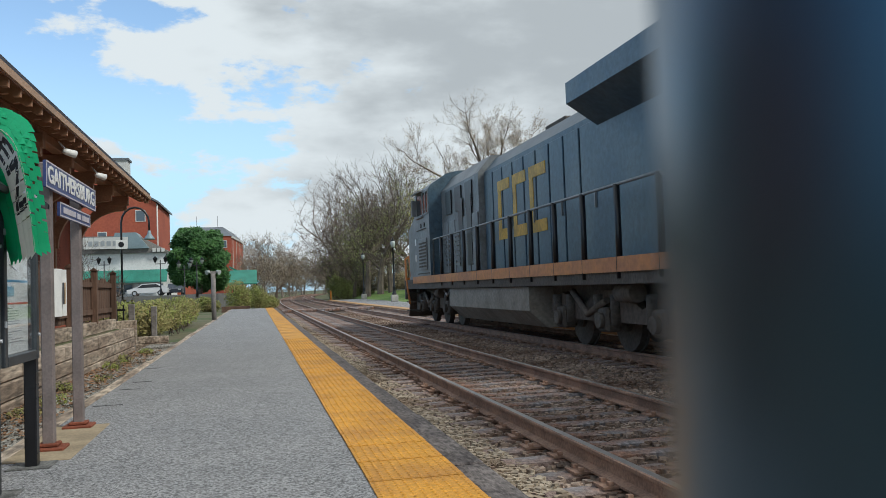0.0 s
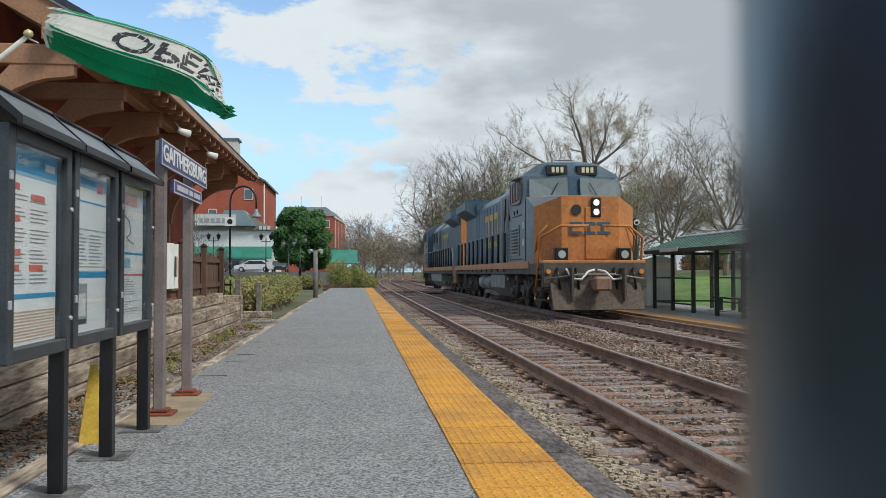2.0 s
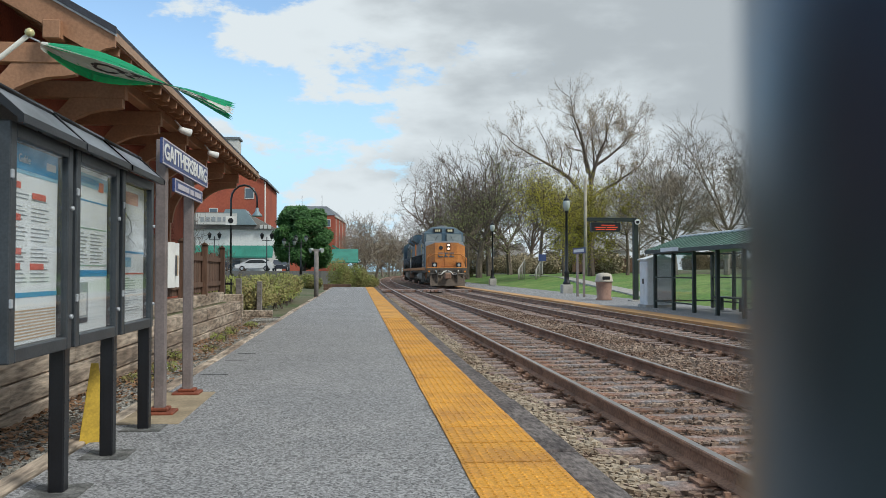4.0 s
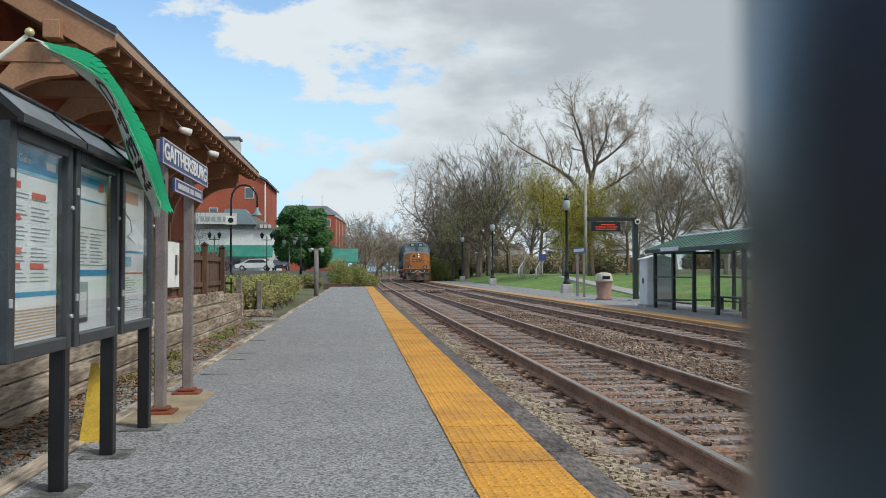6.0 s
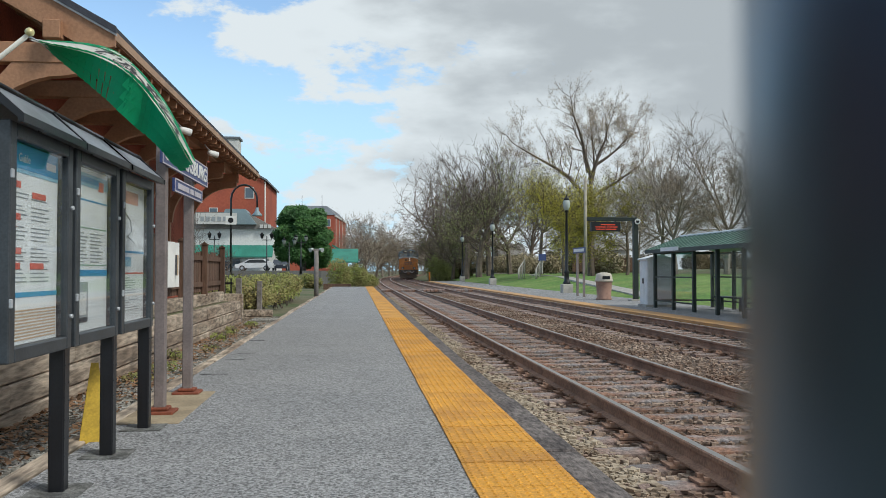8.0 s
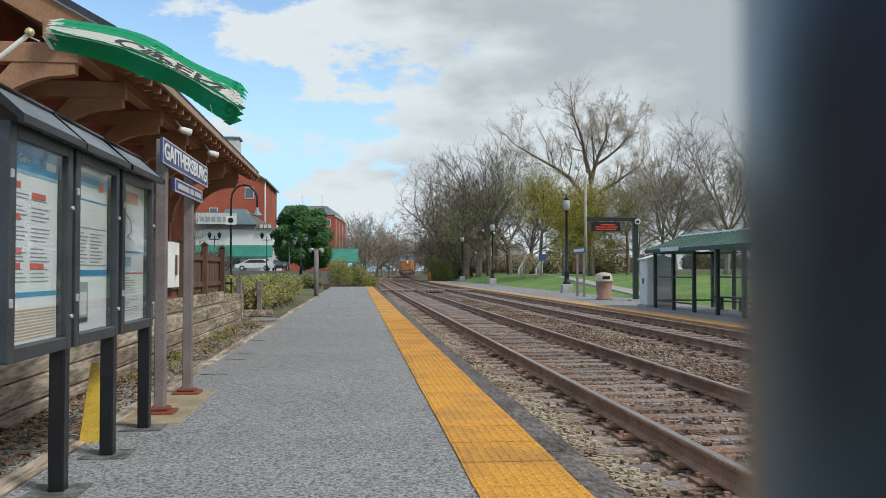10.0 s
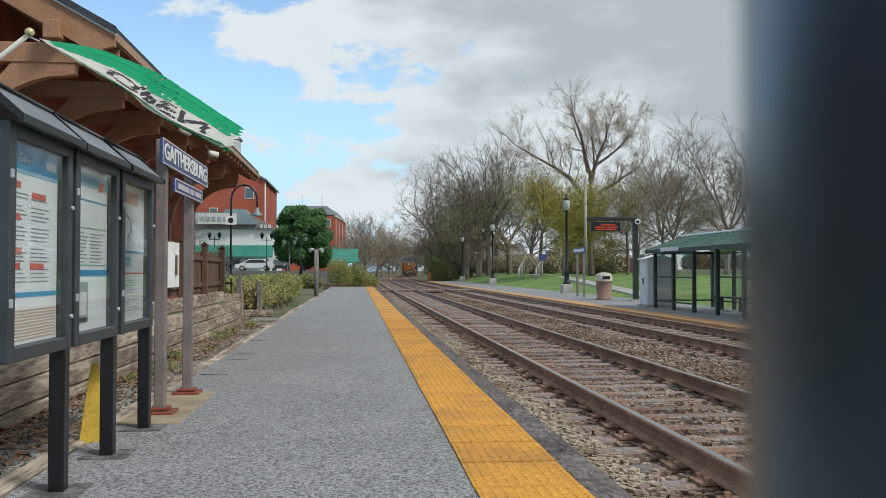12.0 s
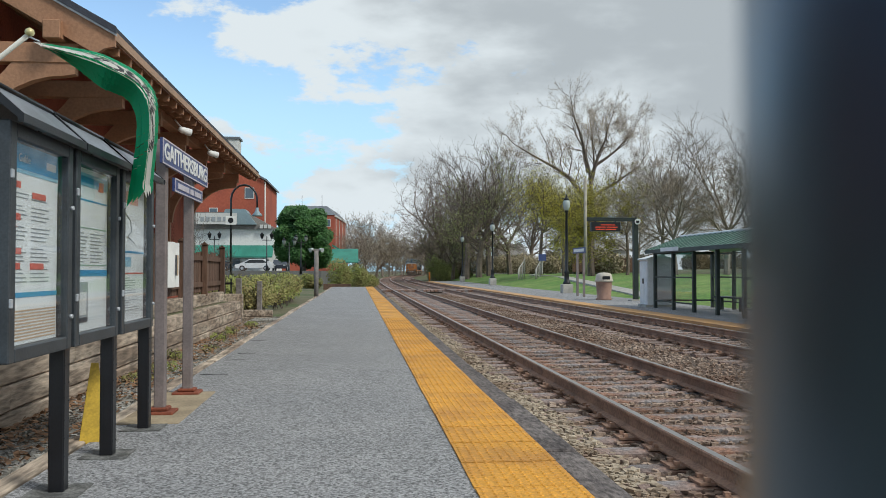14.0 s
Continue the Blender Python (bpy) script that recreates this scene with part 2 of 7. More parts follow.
FLAG_GREEN = cloth("flag_green_nylon", (0.02, 0.52, 0.25))
FLAG_WHITE = cloth("flag_white_nylon", (0.86, 0.85, 0.82))
LEAF_SPRING = cloth("leaf_spring_yellow_green", (0.47, 0.43, 0.07))
FLAG_BLACK = mat("flag_black_letter", (0.02, 0.02, 0.025), 0.6, vary=0.1, scale=6, bump=0.0)
POST_DARK = mat("near_post_blue_black", (0.065, 0.115, 0.165), 0.33, 1.0, vary=0.1, scale=5, bump=0.0)
CAR_WHITE = mat("car_paint_white", (0.72, 0.73, 0.75), 0.25, 0.1, vary=0.05, scale=1, bump=0.0)
CAR_DARK = mat("car_paint_dark", (0.05, 0.06, 0.08), 0.25, 0.1, vary=0.05, scale=1, bump=0.0)
TYRE = mat("tyre_rubber", (0.015, 0.015, 0.016), 0.8, vary=0.2, scale=4, bump=0.1)
ORANGE = mat("orange_marker", (0.75, 0.25, 0.03), 0.5, vary=0.1, scale=4, bump=0.0)


# ---------------------------------------------------------------- mesh helpers
def box(bm, x0, x1, y0, y1, z0, z1, bevel=0.0):
    vs = [bm.verts.new((x, y, z)) for x in (x0, x1) for y in (y0, y1) for z in (z0, z1)]
    fs = [bm.faces.new([vs[i] for i in q]) for q in ((0, 1, 3, 2), (4, 6, 7, 5), (0, 4, 5, 1), (2, 3, 7, 6), (0, 2, 6, 4), (1, 5, 7, 3))]
    if bevel:
        es = list({e for f in fs for e in f.edges})
        bmesh.ops.bevel(bm, geom=es, offset=bevel, segments=1, affect="EDGES")
    return bm


def prism(bm, outline, axis, a0, a1):
    """An outline of 2D points drawn out along x, y or z."""
    def at(p, a):
        return {"x": (a, p[0], p[1]), "y": (p[0], a, p[1]), "z": (p[0], p[1], a)}[axis]
    lo, hi = [bm.verts.new(at(p, a0)) for p in outline], [bm.verts.new(at(p, a1)) for p in outline]
    n = len(outline)
    bm.faces.new(lo), bm.faces.new(hi[::-1])
    for i in range(n):
        bm.faces.new((lo[i], hi[i], hi[(i + 1) % n], lo[(i + 1) % n]))
    return bm


def tube(bm, pts, radius, sides=8):
    """A round bar along points; radius may be one number or one for each point."""
    pts = [Vector(p) for p in pts]
    rings = []
    for i, p in enumerate(pts):
        d = (pts[min(i + 1, len(pts) - 1)] - pts[max(i - 1, 0)]).normalized()
        u = d.orthogonal().normalized() if i == 0 else (u0 - d * u0.dot(d)).normalized()
        u0, v = u, d.cross(u)
        r = radius[i] if isinstance(radius, (list, tuple)) else radius
        rings.append([bm.verts.new(p + (u * math.cos(k * 2 * math.pi / sides) + v * math.sin(k * 2 * math.pi / sides)) * r) for k in range(sides)])
    for a, b in zip(rings, rings[1:]):
        for k in range(sides):
            bm.faces.new((a[k], a[(k + 1) % sides], b[(k + 1) % sides], b[k])).smooth = sides > 5
    bm.faces.new(rings[0][::-1]), bm.faces.new(rings[-1])
    return bm


def lathe(bm, profile, sides=16, x=0, y=0, z=0):
    """A turned shape round the z axis: (radius, height) from the bottom up."""
    rings = [[bm.verts.new((x + r * math.cos(k * 2 * math.pi / sides), y + r * math.sin(k * 2 * math.pi / sides), z + h)) for k in range(sides)] for r, h in profile]
    for a, b in zip(rings, rings[1:]):
        for k in range(sides):
            bm.faces.new((a[k], a[(k + 1) % sides], b[(k + 1) % sides], b[k])).smooth = True
    bm.faces.new(rings[0][::-1]), bm.faces.new(rings[-1])
    return bm


def part(name, bm, material, parent=None, label=""):
    me = bpy.data.meshes.new(name)
    bmesh.ops.recalc_face_normals(bm, faces=bm.faces[:])
    bm.to_mesh(me)
    bm.free()
    for m in material if isinstance(material, (list, tuple)) else (material,):
        me.materials.append(m)
    ob = new(name, me)
    ob.parent = parent
    return tagged(ob, label)


def B():
    return bmesh.new()


def raw(name, verts, faces, material, parent=None):
    me = bpy.data.meshes.new(name)
    me.from_pydata(verts, [], faces)
    me.materials.append(material)
    ob = new(name, me)
    ob.parent = parent
    return ob


def thing(name, label, category, m=None, group="", kind=""):
    ob = new(name)
    ob.empty_display_size = 0.1
    if m is not None:
        ob.matrix_world = m
    return tagged(ob, label, category, group, kind)


def words(text, size, material, name, parent, m, depth=0.004, bold=0.0):
    """Lettering as a thin mesh in its parent's space, centred on its pose, lying in local xy."""
    cu = bpy.data.curves.new(name, "FONT")
    cu.body, cu.size, cu.extrude, cu.align_x, cu.align_y, cu.offset, cu.resolution_u = text, size, depth, "CENTER", "CENTER", bold, 3
    tmp = new(name, cu)
    me = bpy.data.meshes.new_from_object(tmp.evaluated_get(bpy.context.evaluated_depsgraph_get()))
    bpy.data.objects.remove(tmp)
    me.materials.append(material)
    ob = new(name, me)
    ob.parent, ob.matrix_basis = parent, m
    return ob


rng = random.Random(7)


def bend(y):
    """How far the line swings to the east at y."""
    return 0.000275 * max(0.0, y - 62.0) ** 2


RAIL_Z = 0.04
TRACKS = (3.06, 6.74)

# ---------------------------------------------------------------- ground
def ground():
    """One sheet out to the horizon, sunk under the track bed, rising gently east of the line."""
    xs = [-2500, -600, -150, -60, -30, -12, -4, -2.1, -1.9, 1.3, 1.55, 8.0, 8.3, 12, 16, 22, 30, 45, 70, 150, 600, 2500]
    ys = [-2500, -500, -120, -50, -20, 0, 10, 20, 30, 45, 62, 80, 100, 120, 150, 190, 240, 300, 400, 700, 1500, 3500]
    verts, faces = [], []
    for y in ys:
        for x in xs:
            z = -0.25
            if x > 8.1:
                z = -0.12 if x < 42 else 1.5
            elif x < -12:
                z = -0.1
            shift = bend(min(y, 300)) if x > -3 and x < 200 else 0
            verts.append((x + shift, y, z))
    n = len(xs)
    for j in range(len(ys) - 1):
        for i in range(n - 1):
            faces.append((j * n + i, j * n + i + 1, (j + 1) * n + i + 1, (j + 1) * n + i))
    g = raw("ground", verts, faces, DIRT)
    tagged(g, "brown and green earth of the station surroundings", "ground", kind="structure")


def strip_mesh(name, x0, x1, y0, y1, z, material, step=4.0, label="", category="", lift=None, thick=0.3, kind="structure", follow=True):
    """A long slab beside the line that follows its bend."""
    bm = B()
    n = max(1, int((y1 - y0) / step))
    rows = []
    for j in range(n + 1):
        y = y0 + (y1 - y0) * j / n
        s = bend(y) if follow else 0
        up = lift(y) if lift else 0
        rows.append([bm.verts.new(p) for p in ((x0 + s, y, z + up), (x1 + s, y, z + up), (x1 + s, y, z + up - thick), (x0 + s, y, z + up - thick))])
    for a, b in zip(rows, rows[1:]):
        for k in range(4):
            bm.faces.new((a[k], a[(k + 1) % 4], b[(k + 1) % 4], b[k]))
    bm.faces.new(rows[0]), bm.faces.new(rows[-1][::-1])
    ob = part(name, bm, material)
    return tagged(ob, label, category, kind=kind)


ground()
strip_mesh("track_bed", 1.5, 8.0, -30, 330, -0.165, BALLAST, label="rusty brown ballast bed under two tracks", category="track bed")
strip_mesh("platform_north", -1.9, 0.66, -12, 68, 0.0, ASPHALT, label="grey asphalt platform with fine stone speckle", category="platform")
strip_mesh("platform_south", 8.85, 12.4, -12, 105, 0.0, ASPHALT, label="grey asphalt platform across the tracks", category="platform")
strip_mesh("gravel_verge", -2.75, -2.05, -6, 24, -0.06, GRAVEL, label="grey gravel and dead leaves along the platform", category="gravel")


def lawn_z(x):
    """A bank rises from the far platform, then the lawn runs on nearly level."""
    return 0.13 * min(max(x - 12.4, 0.0), 5.5) + 0.010 * max(x - 17.9, 0.0)


def lawn():
    """Mown grass that rises away from the far platform, with blades along its near part."""
    verts, faces = [], []
    xs = [12.42 + k * 1.2 for k in range(6)] + [19.5 + k * 2.5 for k in range(11)]
    ys = [8 + k * 4 for k in range(36)]
    for y in ys:
        for x in xs:
            verts.append((x + bend(y), y, lawn_z(x) - 0.01 + 0.08 * math.sin(y * 0.11 + x * 0.3) * min(1, (x - 12.42) / 6)))
    n = len(xs)
    for j in range(len(ys) - 1):
        for i in range(n - 1):
            faces.append((j * n + i, j * n + i + 1, (j + 1) * n + i + 1, (j + 1) * n + i))
    tagged(raw("lawn", verts, faces, GRASS), "bright green mown lawn behind the far platform", "lawn", kind="structure")


lawn()


def rail(x):
    """A rail with foot, web and worn head, following the bend."""
    foot = [(-0.07, -0.15), (0.07, -0.15), (0.07, -0.135), (0.012, -0.115), (0.012, -0.042), (-0.012, -0.042), (-0.012, -0.115), (-0.07, -0.135)]
    head = [(-0.012, -0.044), (0.012, -0.044), (0.036, -0.03), (0.036, -0.008), (0.027, 0), (-0.027, 0), (-0.036, -0.008), (-0.036, -0.03)]
    ys = [-30] + list(range(0, 62, 10)) + list(range(62, 331, 8))
    t = thing("rail", "rust-brown steel rail with a worn bright head", "rail", group="rails of the two tracks")
    for name, prof, bright in (("web_and_foot", foot, ()), ("rail_head", head, (4,))):
        bm = B()
        rings = [[bm.verts.new((x + bend(y) + p[0], y, RAIL_Z + p[1])) for p in prof] for y in ys]
        n = len(prof)
        for a, b in zip(rings, rings[1:]):
            for k in range(n):
                bm.faces.new((a[k], a[(k + 1) % n], b[(k + 1) % n], b[k])).material_index = 1 if k in bright else 0
        bm.faces.new(rings[0][::-1]), bm.faces.new(rings[-1])
        part(name, bm, (RUST, RAIL_TOP), t)


for c in TRACKS:
    for side in (-0.753, 0.753):
        rail(c + side)


# ---------------------------------------------------------------- locomotives
def wheelset(parent, y):
    bm = B()
    for s in (-1, 1):
        for r0, x0, x1 in ((0.53, 0.69, 0.80), (0.56, 0.66, 0.69), (0.20, 0.80, 0.86)):
            n = 20
            a = [bm.verts.new((s * x0, r0 * math.cos(k * 2 * math.pi / n), r0 * math.sin(k * 2 * math.pi / n))) for k in range(n)]
            b = [bm.verts.new((s * x1, r0 * math.cos(k * 2 * math.pi / n), r0 * math.sin(k * 2 * math.pi / n))) for k in range(n)]
            bm.faces.new(a), bm.faces.new(b[::-1])
            for k in range(n):
                bm.faces.new((a[k], a[(k + 1) % n], b[(k + 1) % n], b[k]))
    tube(bm, [(-0.7, 0, 0), (0.7, 0, 0)], 0.09, 8)
    w = part("wheelset", bm, LOCO_FRAME, parent, "grimy steel wheels on an axle")
    w.matrix_basis = pose(0, y, 0.53)
    return w


def truck(loco, yc):
    for s in (-1, 1):
        x0, x1 = sorted((s * 0.98, s * 1.12))
        bm = B()
        prism(bm, [(yc - 2.75, 0.62), (yc - 2.75, 0.92), (yc - 2.2, 1.0), (yc - 1.2, 0.72), (yc - 0.5, 1.02), (yc + 0.5, 1.02), (yc + 1.2, 0.72), (yc + 2.2, 1.0), (yc + 2.75, 0.92), (yc + 2.75, 0.62), (yc + 1.5, 0.5), (yc - 1.5, 0.5)], "x", x0, x1)
        part("side_frame", bm, LOCO_PLOUGH, loco, "grime-covered cast truck side frame")
        for k in (-1, 0, 1):
            bm = B()
            y = yc + k * 1.95
            box(bm, *sorted((s * 1.0, s * 1.26)), y - 0.2, y + 0.2, 0.34, 0.74, 0.04)
            tube(bm, [(s * 1.24, y, 0.53), (s * 1.34, y, 0.53)], 0.13, 12)
            part("axle_box", bm, LOCO_FRAME, loco)
            for d in (-0.34, 0.34):
                bm = B()
                tube(bm, [(s * 1.16, y + d, 0.45), (s * 1.16, y + d, 0.95)], 0.085, 10)
                part("spring", bm, LOCO_FRAME, loco)
        bm = B()
        tube(bm, [(s * 1.2, yc - 1.4, 1.0), (s * 1.25, yc - 0.6, 0.62), (s * 1.2, yc + 0.1, 0.86)], 0.06, 8)
        tube(bm, [(s * 1.22, yc + 0.7, 0.98), (s * 1.22, yc + 1.3, 0.98)], 0.15, 12)
        part("brake_cylinder", bm, LOCO_PLOUGH, loco)
    return [wheelset(loco, yc + k * 1.95) for k in (-1, 0, 1)]


def locomotive(label, side_paint):
    """A six-axle diesel, cab towards -y, origin on the rail top at its middle. Returns it and its wheelsets."""
    lo = thing("locomotive", label, "locomotive", group="locomotives running coupled")
    P = lambda n, b, m, l="": part(n, b, m, lo, l)
    b = B()
    box(b, -1.5, 1.5, -10.3, 10.5, 1.12, 1.36)
    box(b, -0.9, 0.9, -10.3, 10.5, 0.85, 1.12)
    P("underframe", b, LOCO_FRAME, "dark grimy underframe sill")
    for s in (-1, 1):
        b = B()
        box(b, *sorted((s * 1.50, s * 1.535)), -8.6, 10.5, 1.30, 1.52)
        P("sill_stripe", b, LOCO_ORANGE, "faded orange sill stripe")
    b = B()
    box(b, -1.5, 1.5, -10.3, 10.5, 1.36, 1.44)
    P("walkway", b, LOCO_FRAME)
    # fuel tank, slab sides with a chamfered foot
    b = B()
    prism(b, [(-1.0, 1.1), (-1.0, 0.28), (1.42 - 0.37, 0.28), (1.42, 0.62), (1.42, 1.1)], "y", -3.6, 3.5)
    P("fuel_tank", b, LOCO_TANK, "grimy grey-brown fuel tank")
    b = B()
    prism(b, [(-1.0, 1.1), (-1.42, 1.1), (-1.42, 0.62), (-1.05, 0.28), (-1.0, 0.28)], "y", -3.9, -0.7)
    P("side_tank", b, LOCO_TANK, "grimy slab-sided tank")
    for y in (0.35, 2.0):
        b = B()
        tube(b, [(-1.12, y - 0.72, 0.78), (-1.12, y - 0.62, 0.78), (-1.12, y + 0.62, 0.78), (-1.12, y + 0.72, 0.78)], [0.2, 0.31, 0.31, 0.2], 16)
        P("air_reservoir", b, LOCO_TANK, "large grimy cylindrical air reservoir")
    for s in (-1, 1):
        b = B()
        tube(b, [(s * 1.3, -3.8, 1.2), (s * 1.3, 3.6, 1.2)], 0.03, 6)
        tube(b, [(s * 1.35, -4.6, 1.05), (s * 1.35, -4.2, 0.9), (s * 1.3, -3.7, 1.15)], 0.03, 6)
        P("pipe_run", b, LOCO_TANK)
    wheels = truck(lo, -6.75) + truck(lo, 6.75)
    # nose with slanted cheeks and a sloping brow
    b = B()
    plan = [(-1.5, -8.1), (-1.5, -9.35), (-0.85, -10.05), (0.85, -10.05), (1.5, -9.35), (1.5, -8.1)]
    lowz, topz = 1.44, (3.42, 3.05, 3.30, 3.30, 3.05, 3.42)
    vb, vt = [b.verts.new((*p, lowz)) for p in plan], [b.verts.new((*p, z)) for p, z in zip(plan, topz)]
    for i in range(6):
        f = b.faces.new((vb[i], vb[(i + 1) % 6], vt[(i + 1) % 6], vt[i]))
        f.material_index = 0 if i in (1, 2, 3) else 1
    b.faces.new(vb)
    mid = [b.verts.new((-0.85, -8.1, 3.5)), b.verts.new((0.85, -8.1, 3.5))]
    for q in ((vt[0], vt[1], vt[2], mid[0]), (mid[0], vt[2], vt[3], mid[1]), (mid[1], vt[3], vt[4], vt[5])):
        b.faces.new(q).material_index = 1
    P("nose", b, (LOCO_ORANGE, side_paint), "orange-fronted wide nose")
    b = B()
    box(b, -0.16, 0.46, -10.085, -10.05, 1.55, 3.0, 0.02)
    P("nose_door", b, LOCO_ORANGE)
    b = B()
    tube(b, [(-0.42, -10.04, 2.92), (-0.42, -10.09, 2.92)], 0.15, 12)
    P("nose_window", b, GLASS_DARK)
    b = B()
    box(b, 0.02, 0.30, -10.13, -10.05, 2.72, 3.26, 0.02)
    lamp_box = P("headlight_housing", b, BLACK)
    for z in (2.86, 3.12):
        b = B()
        tube(b, [(0.16, -10.12, z), (0.16, -10.15, z)], 0.085, 14)
        part("headlight", b, LAMP_ON, lamp_box, "lit round headlight")
    # dark block lettering on the nose
    for k, (x0, x1) in enumerate(((-0.62, -0.26), (-0.20, 0.14), (0.20, 0.58))):
        b = B()
        box(b, x0, x1, -10.10, -10.088, 2.24, 2.32)
        box(b, x0, x1, -10.10, -10.088, 2.50, 2.58)
        box(b, *((x0, x0 + 0.08) if k == 0 else (x0 + 0.1, x0 + 0.19)), -10.098, -10.087, 2.30, 2.52)
        P("nose_mark", b, LOCO_BLUE, "dark blue block marking")
    for x in (-0.92, 0.92):
        b = B()
        box(b, x - 0.19, x + 0.19, -10.36, -10.1, 1.5, 1.86, 0.02)
        d = P("ditch_light_box", b, BLACK)
        b = B()
        tube(b, [(x, -10.35, 1.68), (x, -10.39, 1.68)], 0.11, 14)
        part("ditch_light", b, LAMP_ON if x > 5 else LAMP_GLASS, d, "round ditch light")
    # cab: lower walls, windscreen band, tapered roof
    b = B()
    ring = lambda w, yf, yc, yb, z: [b.verts.new(p) for p in ((-w, yb, z), (-w, yf, z), (-0.12, yc, z), (0.12, yc, z), (w, yf, z), (w, yb, z))]
    rings = [ring(1.53, -8.1, -8.12, -5.6, 1.44), ring(1.53, -8.1, -8.2, -5.6, 3.3), ring(1.53, -7.85, -8.1, -5.6, 4.08), ring(1.45, -7.75, -8.0, -5.6, 4.18), ring(0.95, -7.55, -7.75, -5.6, 4.5), ring(0.6, -7.4, -7.5, -5.6, 4.58)]
    for a_, c_ in zip(rings, rings[1:]):
        for k in range(6):
            f = b.faces.new((a_[k], a_[(k + 1) % 6], c_[(k + 1) % 6], c_[k]))
            f.material_index = 0 if k in (0, 4) and a_ is not rings[2] else 1
    b.faces.new(rings[-1]), b.faces.new(rings[0])
    P("cab", b, (side_paint, LOCO_BLUE), "blue and grey wide cab")
    for s in (-1, 1):
        b = B()
        q = [(s * 0.2, -8.215, 3.42), (s * 1.40, -8.135, 3.40), (s * 1.36, -7.925, 3.98), (s * 0.2, -8.135, 4.02)]
        v = [b.verts.new((x, y - 0.06, z)) for x, y, z in q] + [b.verts.new((x, y + 0.03, z)) for x, y, z in q]
        b.faces.new(v[:4]), b.faces.new(v[4:])
        for k in range(4):
            b.faces.new((v[k], v[(k + 1) % 4], v[4 + (k + 1) % 4], v[4 + k]))
        w = P("windscreen", b, WINDSCREEN, "pale reflecting windscreen")
        b = B()
        tube(b, [(s * 0.75, -8.26, 3.44), (s * 0.5, -8.22, 3.86)], 0.014, 5)
        part("wiper", b, BLACK, w)
        b = B()
        prism(b, [(-8.06, 4.12), (-8.02, 4.40), (-7.4, 4.42), (-7.4, 4.12)], "x", *sorted((s * 0.16, s * 0.80)))
        n = P("number_board", b, BLACK, "black number board")
        for k in range(3):
            b = B()
            x = s * 0.48 + (k - 1) * 0.14
            box(b, x - 0.045, x + 0.045, -8.075, -8.02, 4.18, 4.34)
            part("digit_bar", b, DIGIT, n)
        for y0, y1 in ((-7.45, -6.55), (-6.42, -6.06), (-5.98, -5.66)):
            b = B()
            box(b, *sorted((s * 1.51, s * 1.545)), y0, y1, 3.38, 4.0, 0.0)
            w = P("cab_side_window", b, GLASS_DARK, "dark cab side window")
            for q in ((y0 - 0.04, y1 + 0.04, 3.34, 3.38), (y0 - 0.04, y1 + 0.04, 4.0, 4.04), (y0 - 0.04, y0, 3.38, 4.0), (y1, y1 + 0.04, 3.38, 4.0)):
                b = B()
                box(b, *sorted((s * 1.52, s * 1.56)), *q)
                part("window_frame", b, side_paint, w)
        b = B()
        box(b, *sorted((s * 1.53, s * 1.60)), -7.5, -6.5, 3.29, 3.34, 0.01)
        P("arm_rest", b, LOCO_GREY)
        b = B()
        prism(b, [(s * 1.50, 4.12), (s * 1.50, 4.07), (s * 1.72, 4.03), (s * 1.72, 4.06)], "y", -7.55, -6.45)
        P("window_awning", b, side_paint)
        for y1, z in ((-6.05, 2.92), (-5.7, 1.58)):
            b = B()
            box(b, *sorted((s * 1.53, s * 1.55)), -7.6, y1, z, z + 0.03)
            P("cab_seam", b, LOCO_FRAME)
        for k in range(2):
            b = B()
            tube(b, [(s * 1.5, -6.9 + k * 0.55, 3.06), (s * 1.56, -6.9 + k * 0.55, 3.06)], 0.07, 10)
            P("cab_vent", b, BLACK)
        b = B()
        box(b, *sorted((s * 1.52, s * 1.7)), -7.65, -7.56, 3.4, 3.9)
        P("cab_mirror", b, LOCO_GREY)
        for z in (2.0, 2.5):
            b = B()
            box(b, *sorted((s * 1.52, s * 1.55)), -7.95, -7.8, z, z + 0.2)
            P("cab_placard", b, WHITE)
    b = B()
    tube(b, [(-0.3, -7.0, 4.58), (-0.3, -7.0, 4.68), (0.3, -7.0, 4.68), (0.3, -7.0, 4.58)], 0.025, 6)
    box(b, -0.4, 0.4, -6.6, -6.0, 4.55, 4.66, 0.03)
    P("roof_aircon", b, LOCO_GREY)
    # equipment hood behind the cab, then the engine hood
    b = B()
    prism(b, [(-1.12, 1.44), (-1.12, 3.95), (-0.75, 4.38), (0.75, 4.38), (1.12, 3.95), (1.12, 1.44)], "y", -5.6, -1.2)
    P("equipment_hood", b, side_paint)
    b = B()
    prism(b, [(-0.95, 1.44), (-0.95, 3.95), (-0.62, 4.3), (0.62, 4.3), (0.95, 3.95), (0.95, 1.44)], "y", -1.2, 6.2)
    P("engine_hood", b, LOCO_BLUE)
    b = B()
    prism(b, [(-1.0, 1.44), (-1.0, 4.3), (1.0, 4.3), (1.0, 1.44)], "y", 6.2, 10.0)
    P("radiator_hood", b, LOCO_BLUE)
    b = B()
    box(b, -0.98, 0.98, 10.0, 10.04, 1.5, 4.25, 0.0)
    P("hood_end", b, LOCO_ORANGE, "orange hood end")
    b = B()
    prism(b, [(-1.0, 3.72), (-1.55, 4.06), (-1.55, 4.40), (-1.35, 4.52), (1.35, 4.52), (1.55, 4.40), (1.55, 4.06), (1.0, 3.72)], "y", 6.3, 9.9)
    P("radiator_wing", b, LOCO_BLUE, "overhanging blue radiator housing")
